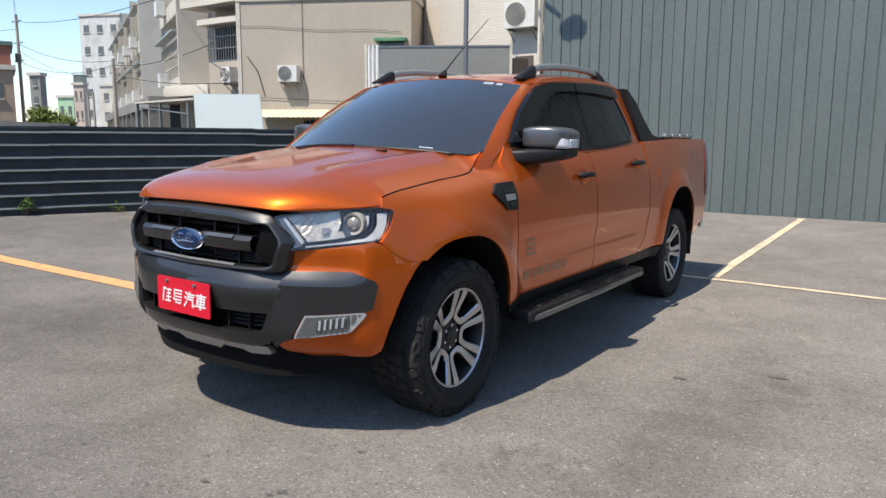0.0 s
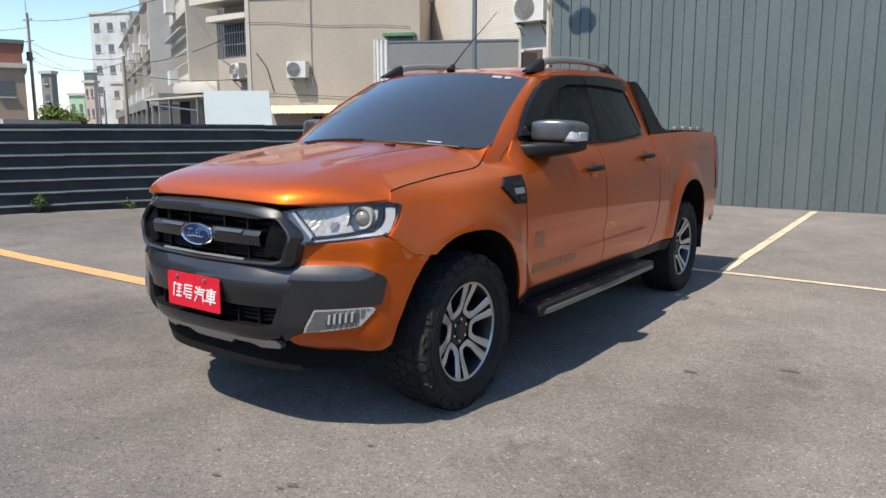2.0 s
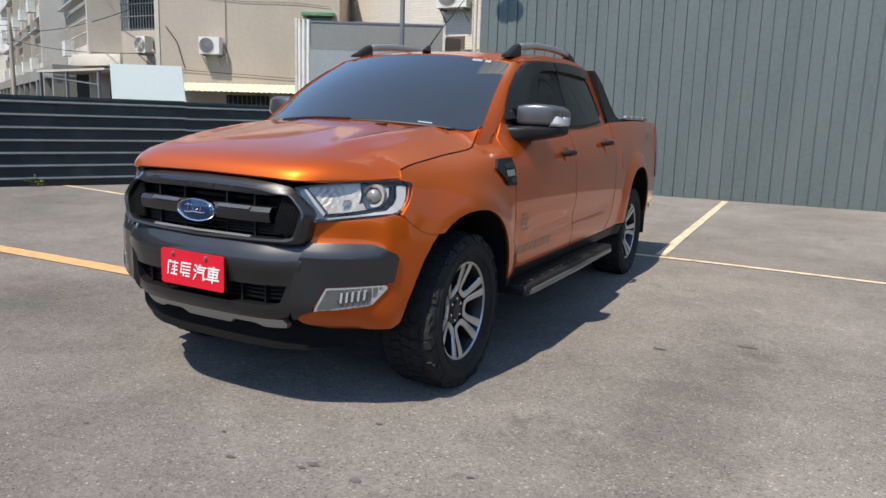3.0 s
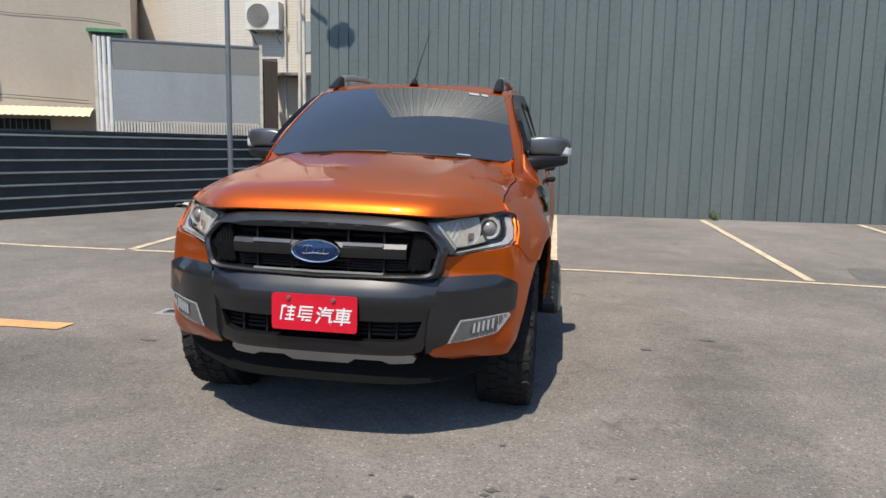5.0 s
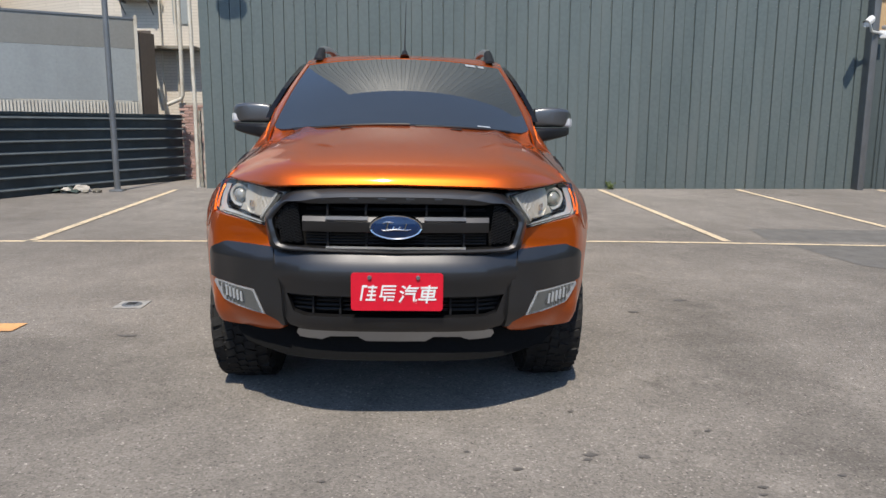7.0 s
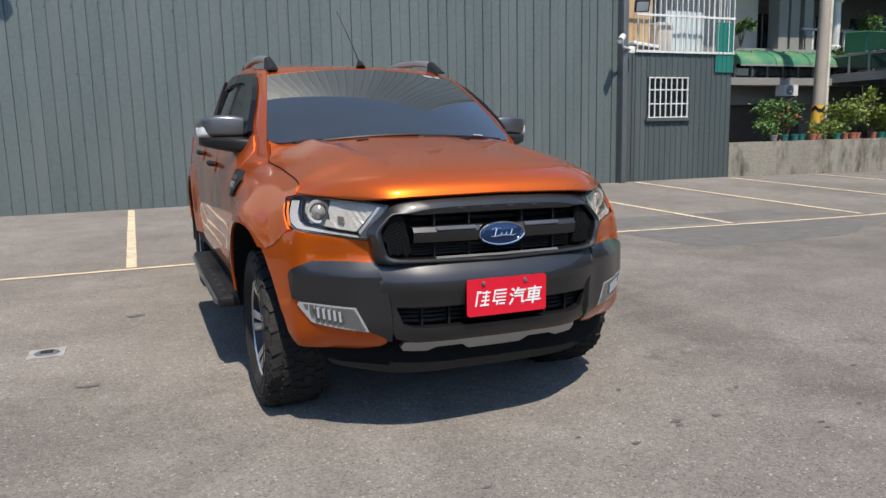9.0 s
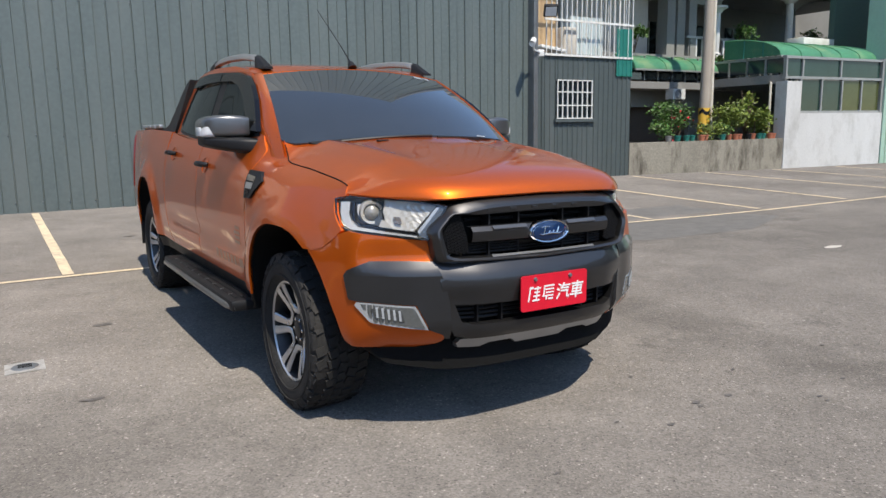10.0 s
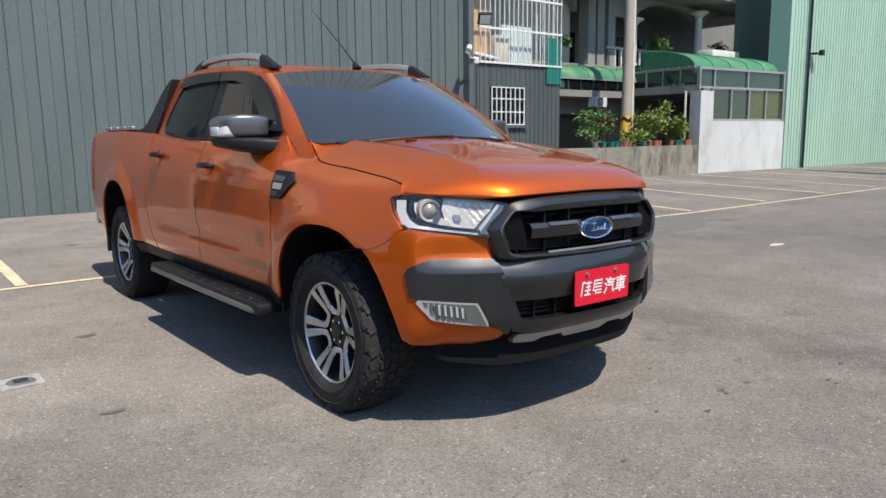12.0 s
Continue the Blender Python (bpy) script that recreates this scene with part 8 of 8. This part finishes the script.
# arched openings of the loggia
for x0, x1 in ((12.2, 15.6), (18.6, 22.3), (22.6, 27.2)):
    bm = bmesh.new()
    n, zc = 14, 5.04
    c, r = (x0 + x1) / 2, (x1 - x0) / 2
    top = [bm.verts.new((c - r * math.cos(math.pi * k / n), 13.0, 5.77)) for k in range(n + 1)]
    low = [bm.verts.new((c - r * math.cos(math.pi * k / n), 13.0, zc + 0.62 * math.sin(math.pi * k / n))) for k in range(n + 1)]
    lowb = [bm.verts.new(v.co + Vector((0, 0.25, 0))) for v in low]
    for k in range(n):
        bm.faces.new((top[k], top[k + 1], low[k + 1], low[k]))
        bm.faces.new((low[k], low[k + 1], lowb[k + 1], lowb[k]))
    part("arch", bm, HOUSE, house)
part("lintel", box((17.35, 12.95, 5.04), (18.6, 13.25, 5.765)), HOUSE, house)
for x in (16.0, 16.45, 16.98):
    part("pier", box((x, 12.85, 2.5), (x + 0.35, 13.25, 9.0)), HOUSE, house)
for x, hgt in ((18.1, 0.0), (21.9, 0.56)):
    bm = bmesh.new()
    z0 = 3.42
    revolve(bm, [(z0, 0.001), (z0, 0.17), (z0 + 0.10, 0.17), (z0 + 0.14, 0.115), (z0 + 0.9, 0.13), (z0 + hgt + 1.35, 0.12), (z0 + hgt + 1.38, 0.17), (z0 + hgt + 1.44, 0.20), (z0 + hgt + 1.50, 0.33), (z0 + hgt + 1.56, 0.33), (z0 + hgt + 1.56, 0.001)], (x, 12.72, 0), 18, "z")
    part("column", bm, WHITEWALL, house, "round pale column")
for x in (12.6, 13.7, 17.4, 18.3, 21.3, 23.0, 24.1):
    wn2 = part("window", box((x, 16.14, 3.6), (x + 0.8, 16.2, 5.0)), WINGLASS, house, "dark upper window")
    part("window_frame", box((x + 0.38, 16.10, 3.6), (x + 0.42, 16.16, 5.0)), FRAMEGREY, wn2)
part("baluster_rail", box((16.9, 12.83, 3.98), (25.5, 12.92, 4.05)), FRAMEGREY, house)
for k in range(26):
    part("baluster", box((17.0 + 0.33 * k, 12.85, 3.42), (17.07 + 0.33 * k, 12.92, 3.98), 0.01), WHITEBAR, house, "white baluster")
for k, (x, z, h, r) in enumerate(((19.2, 3.5, 0.9, 0.35), (23.0, 3.5, 0.9, 0.45), (24.2, 3.5, 0.8, 0.4), (14.2, 3.4, 0.8, 0.3), (17.9, 2.4, 1.0, 0.35))):
    plant("balcony_plant", "green potted plant on a balcony", "plant", (x, 12.45, z), h, r, 420, 0.11, LEAF, 70 + k, 4, "balcony plants")
part("down_pipe", tube(bmesh.new(), [(17.28, 10.1, 0.8), (17.28, 10.1, 2.45), (17.5, 10.3, 2.5)], 0.035, 8), PVC, house, "white down pipe")
aircon((14.6, 12.3), (1, 0), 1.0, 2.05, 0.52, 0.30, "white outdoor unit under the balcony")

# ---- mint green steel building ----
GP, GD = (21.80, 9.30), (9.2, -0.95)
mint = thing("warehouse", "mint green corrugated steel warehouse front", "warehouse", at=(26, 9, 0))
part("wall_core", fbox(GP, GD, (0.0, 16.0), (-0.7, -0.03), (0, 9.0)), MINT, mint)
dd = Vector((*GD, 0)).normalized()
gy = math.degrees(math.atan2(dd.y, dd.x))
for k in range(16):
    bm = corrugated(0, 1.0, 0.0, 8.9, 0.166, 0.03)
    bmesh.ops.transform(bm, matrix=Matrix.Translation(along_pt(GP, GD, k * 1.0)) @ pose(0, 0, 0, 0, 0, gy), verts=bm.verts[:])
    part("metal_sheet", bm, MINT, mint, "", 20)
part("downpipe", tube(bmesh.new(), [along_pt(GP, GD, 1.05, 0.10, z) for z in (0, 3, 6, 9)], 0.04, 8), BLACK, mint, "dark down pipe")
part("corner_flashing", fbox(GP, GD, (-0.02, 0.12), (-0.05, 0.05), (0, 9.0)), MINT, mint)
fl2 = thing("floodlight", "small dark floodlight on the green warehouse", "floodlight", at=along_pt(GP, GD, 1.5, 0.3, 3.8))
part("body", fbox(GP, GD, (1.36, 1.52), (0.25, 0.36), (3.74, 3.92)), BLACK, fl2)
part("arm", fbox(GP, GD, (1.10, 1.40), (0.06, 0.30), (3.78, 3.83)), BLACK, fl2)
TEALDULL = material("dull_green_sheet_steel", (0.06, 0.105, 0.088), 0.5, 0, 0.1, 1, 12, 0.02)
side = thing("side_hall", "darker green side wall between house and warehouse", "hall", at=(22.5, 12, 0))
part("wall", box((22.4, 11.4, 3.1), (24.5, 11.6, 8.0)), TEALDULL, side)

# ---- small things on the ground ----
drain = thing("drain_cover", "round drain cover in a white painted square", "drain cover", at=(-1.92, 1.39, 0))
part("painted_square", box((-2.02, 1.29, 0.001), (-1.82, 1.49, 0.006), 0, None), material("worn_white_road_paint", (0.36, 0.35, 0.33), 0.85, 0, 0.1, 8, 60, 0.2, dirt=(0.2, 0.19, 0.17), dirt_scale=12, dirt_amount=0.8), drain, "worn white paint", 0)
bm = bmesh.new()
revolve(bm, [(0.012, 0.001), (0.012, 0.055), (0.010, 0.066), (0.006, 0.070)], (-1.92, 1.39, 0), 28, "z")
part("lid", bm, GALV, drain, "grey iron lid")
for k in range(5):
    part("slot", box((-1.955, 1.358 + 0.015 * k, 0.012), (-1.885, 1.364 + 0.015 * k, 0.0135)), BLACK, drain)
TARP = material("grey_green_tarpaulin", (0.045, 0.065, 0.058), 0.6, 0, 0.2, 6, 40, 0.1)
rub = random.Random(5)
for k, (x, y, r) in enumerate(((-5.75, 9.15, 0.14), (-5.45, 9.05, 0.08), (-5.95, 9.0, 0.10), (-5.6, 8.95, 0.06))):
    bm = bmesh.new()
    bmesh.ops.create_icosphere(bm, subdivisions=2, radius=r)
    for v in bm.verts:
        v.co *= rub.uniform(0.75, 1.2)
        v.co.z *= 0.55
        v.co += Vector((x, y, 0.09 + r * 0.35))
    solo("rubble", bm, CONCRETE if k % 2 else HOUSEPALE, "lump of pale rubble beside the lamp post", "rubble", "rubble by the fence", smooth=0)
bm = bmesh.new()
rows = []
for i in range(9):
    rows.append([(-6.2 + 0.5 * i / 8, 8.85 + 0.25 * j / 5, 0.10 + 0.05 * math.sin(i * 1.1) * math.sin(j * 0.9) + 0.05 * (1 - abs(i - 4) / 4)) for j in range(6)])
sheet(bm, rows)
solo("tarpaulin", bm, TARP, "crumpled dark green tarpaulin by the lamp post", "tarpaulin", smooth=30)
patch_mat = material("dark_asphalt_patch", (0.145, 0.137, 0.126), 0.9, 0, 0.25, 6, 90, 0.4)
for pts in (((4.22, 5.24), (7.9, 5.25), (8.0, 3.4), (6.2, 2.55), (4.38, 2.62), (4.2, 2.84), (4.19, 3.3), (4.2, 3.99), (4.1, 4.15), (4.1, 4.55)),):
    bm = patch(pts, steps(4.1, 8.0, 0.3), steps(2.55, 5.25, 0.25), lambda x, y: (x, y, ground_z(x, y) + 0.002), 0.0, (0, 0, -1))
    solo("asphalt_patch", bm, patch_mat, "darker mended patch in the asphalt", "patch", kind="structure", smooth=0)
# dark spots and bits trodden into the asphalt
SPOT = material("oil_dark_spot", (0.120, 0.109, 0.098), 0.7, 0, 0.3, 20, 90, 0.2)
for x, y, r, q in ((1.56, 1.12, 0.035, 1.8), (1.30, -0.83, 0.022, 1.3), (0.96, -1.06, 0.028, 1.5), (0.76, -1.04, 0.030, 1.6), (1.31, -1.31, 0.022, 1.2), (1.64, -1.23, 0.022, 1.3), (2.00, 1.45, 0.05, 1.7), (0.77, -0.61, 0.020, 1.4),
                   (-0.25, -1.23, 0.020, 1.2), (0.46, -1.15, 0.024, 1.6), (0.74, -1.08, 0.020, 1.7), (0.28, -1.00, 0.016, 1.2), (1.29, -1.36, 0.018, 1.4), (2.10, -0.84, 0.022, 1.6), (-1.42, 2.15, 0.070, 1.8), (-1.65, 0.62, 0.055, 1.7), (-0.61, 6.42, 0.08, 1.5)):
    bm = bmesh.new()
    ring = [bm.verts.new((x + 0.75 * q * r * rub.uniform(0.5, 1.1) * math.cos(a), y + 0.6 * r * rub.uniform(0.5, 1.1) * math.sin(a), ground_z(x, y) + 0.004)) for a in [2 * math.pi * k / 11 for k in range(11)]]
    bm.faces.new(ring)
    solo("oil_spot", bm, SPOT, "small dark oil spot on the asphalt", "stain", "oil spots on the asphalt", "structure", 0)
bm = bmesh.new()
bm.faces.new([bm.verts.new((5.48 + 0.16 * math.cos(a) * rub.uniform(0.7, 1.1), 1.10 + 0.07 * math.sin(a) * rub.uniform(0.7, 1.1), ground_z(5.48, 1.1) + 0.004)) for a in [2 * math.pi * k / 12 for k in range(12)]])
solo("paint_mark", bm, HOUSEPALE, "small pale paint mark on the asphalt", "mark", kind="structure", smooth=0)
# plain walls added out of view; they close the lot and bound the truck's reflections
solo("wall_south", box((-24.0, -22.3, 0), (21.3, -22.0, 4.5)), HOUSEPALE, "added plain pale wall out of view behind the lot", "wall", kind="structure")
solo("wall_west", box((-18.3, -15.5, 0), (-18.0, 3.5, 8.0)), SHEDGREY, "added plain grey wall out of view beside the lot", "wall", kind="structure")
solo("wall_east", box((21.0, -22.0, 0), (21.3, 3.5, 8.0)), SHEDGREY, "added plain grey wall out of view beside the lot", "wall", kind="structure")
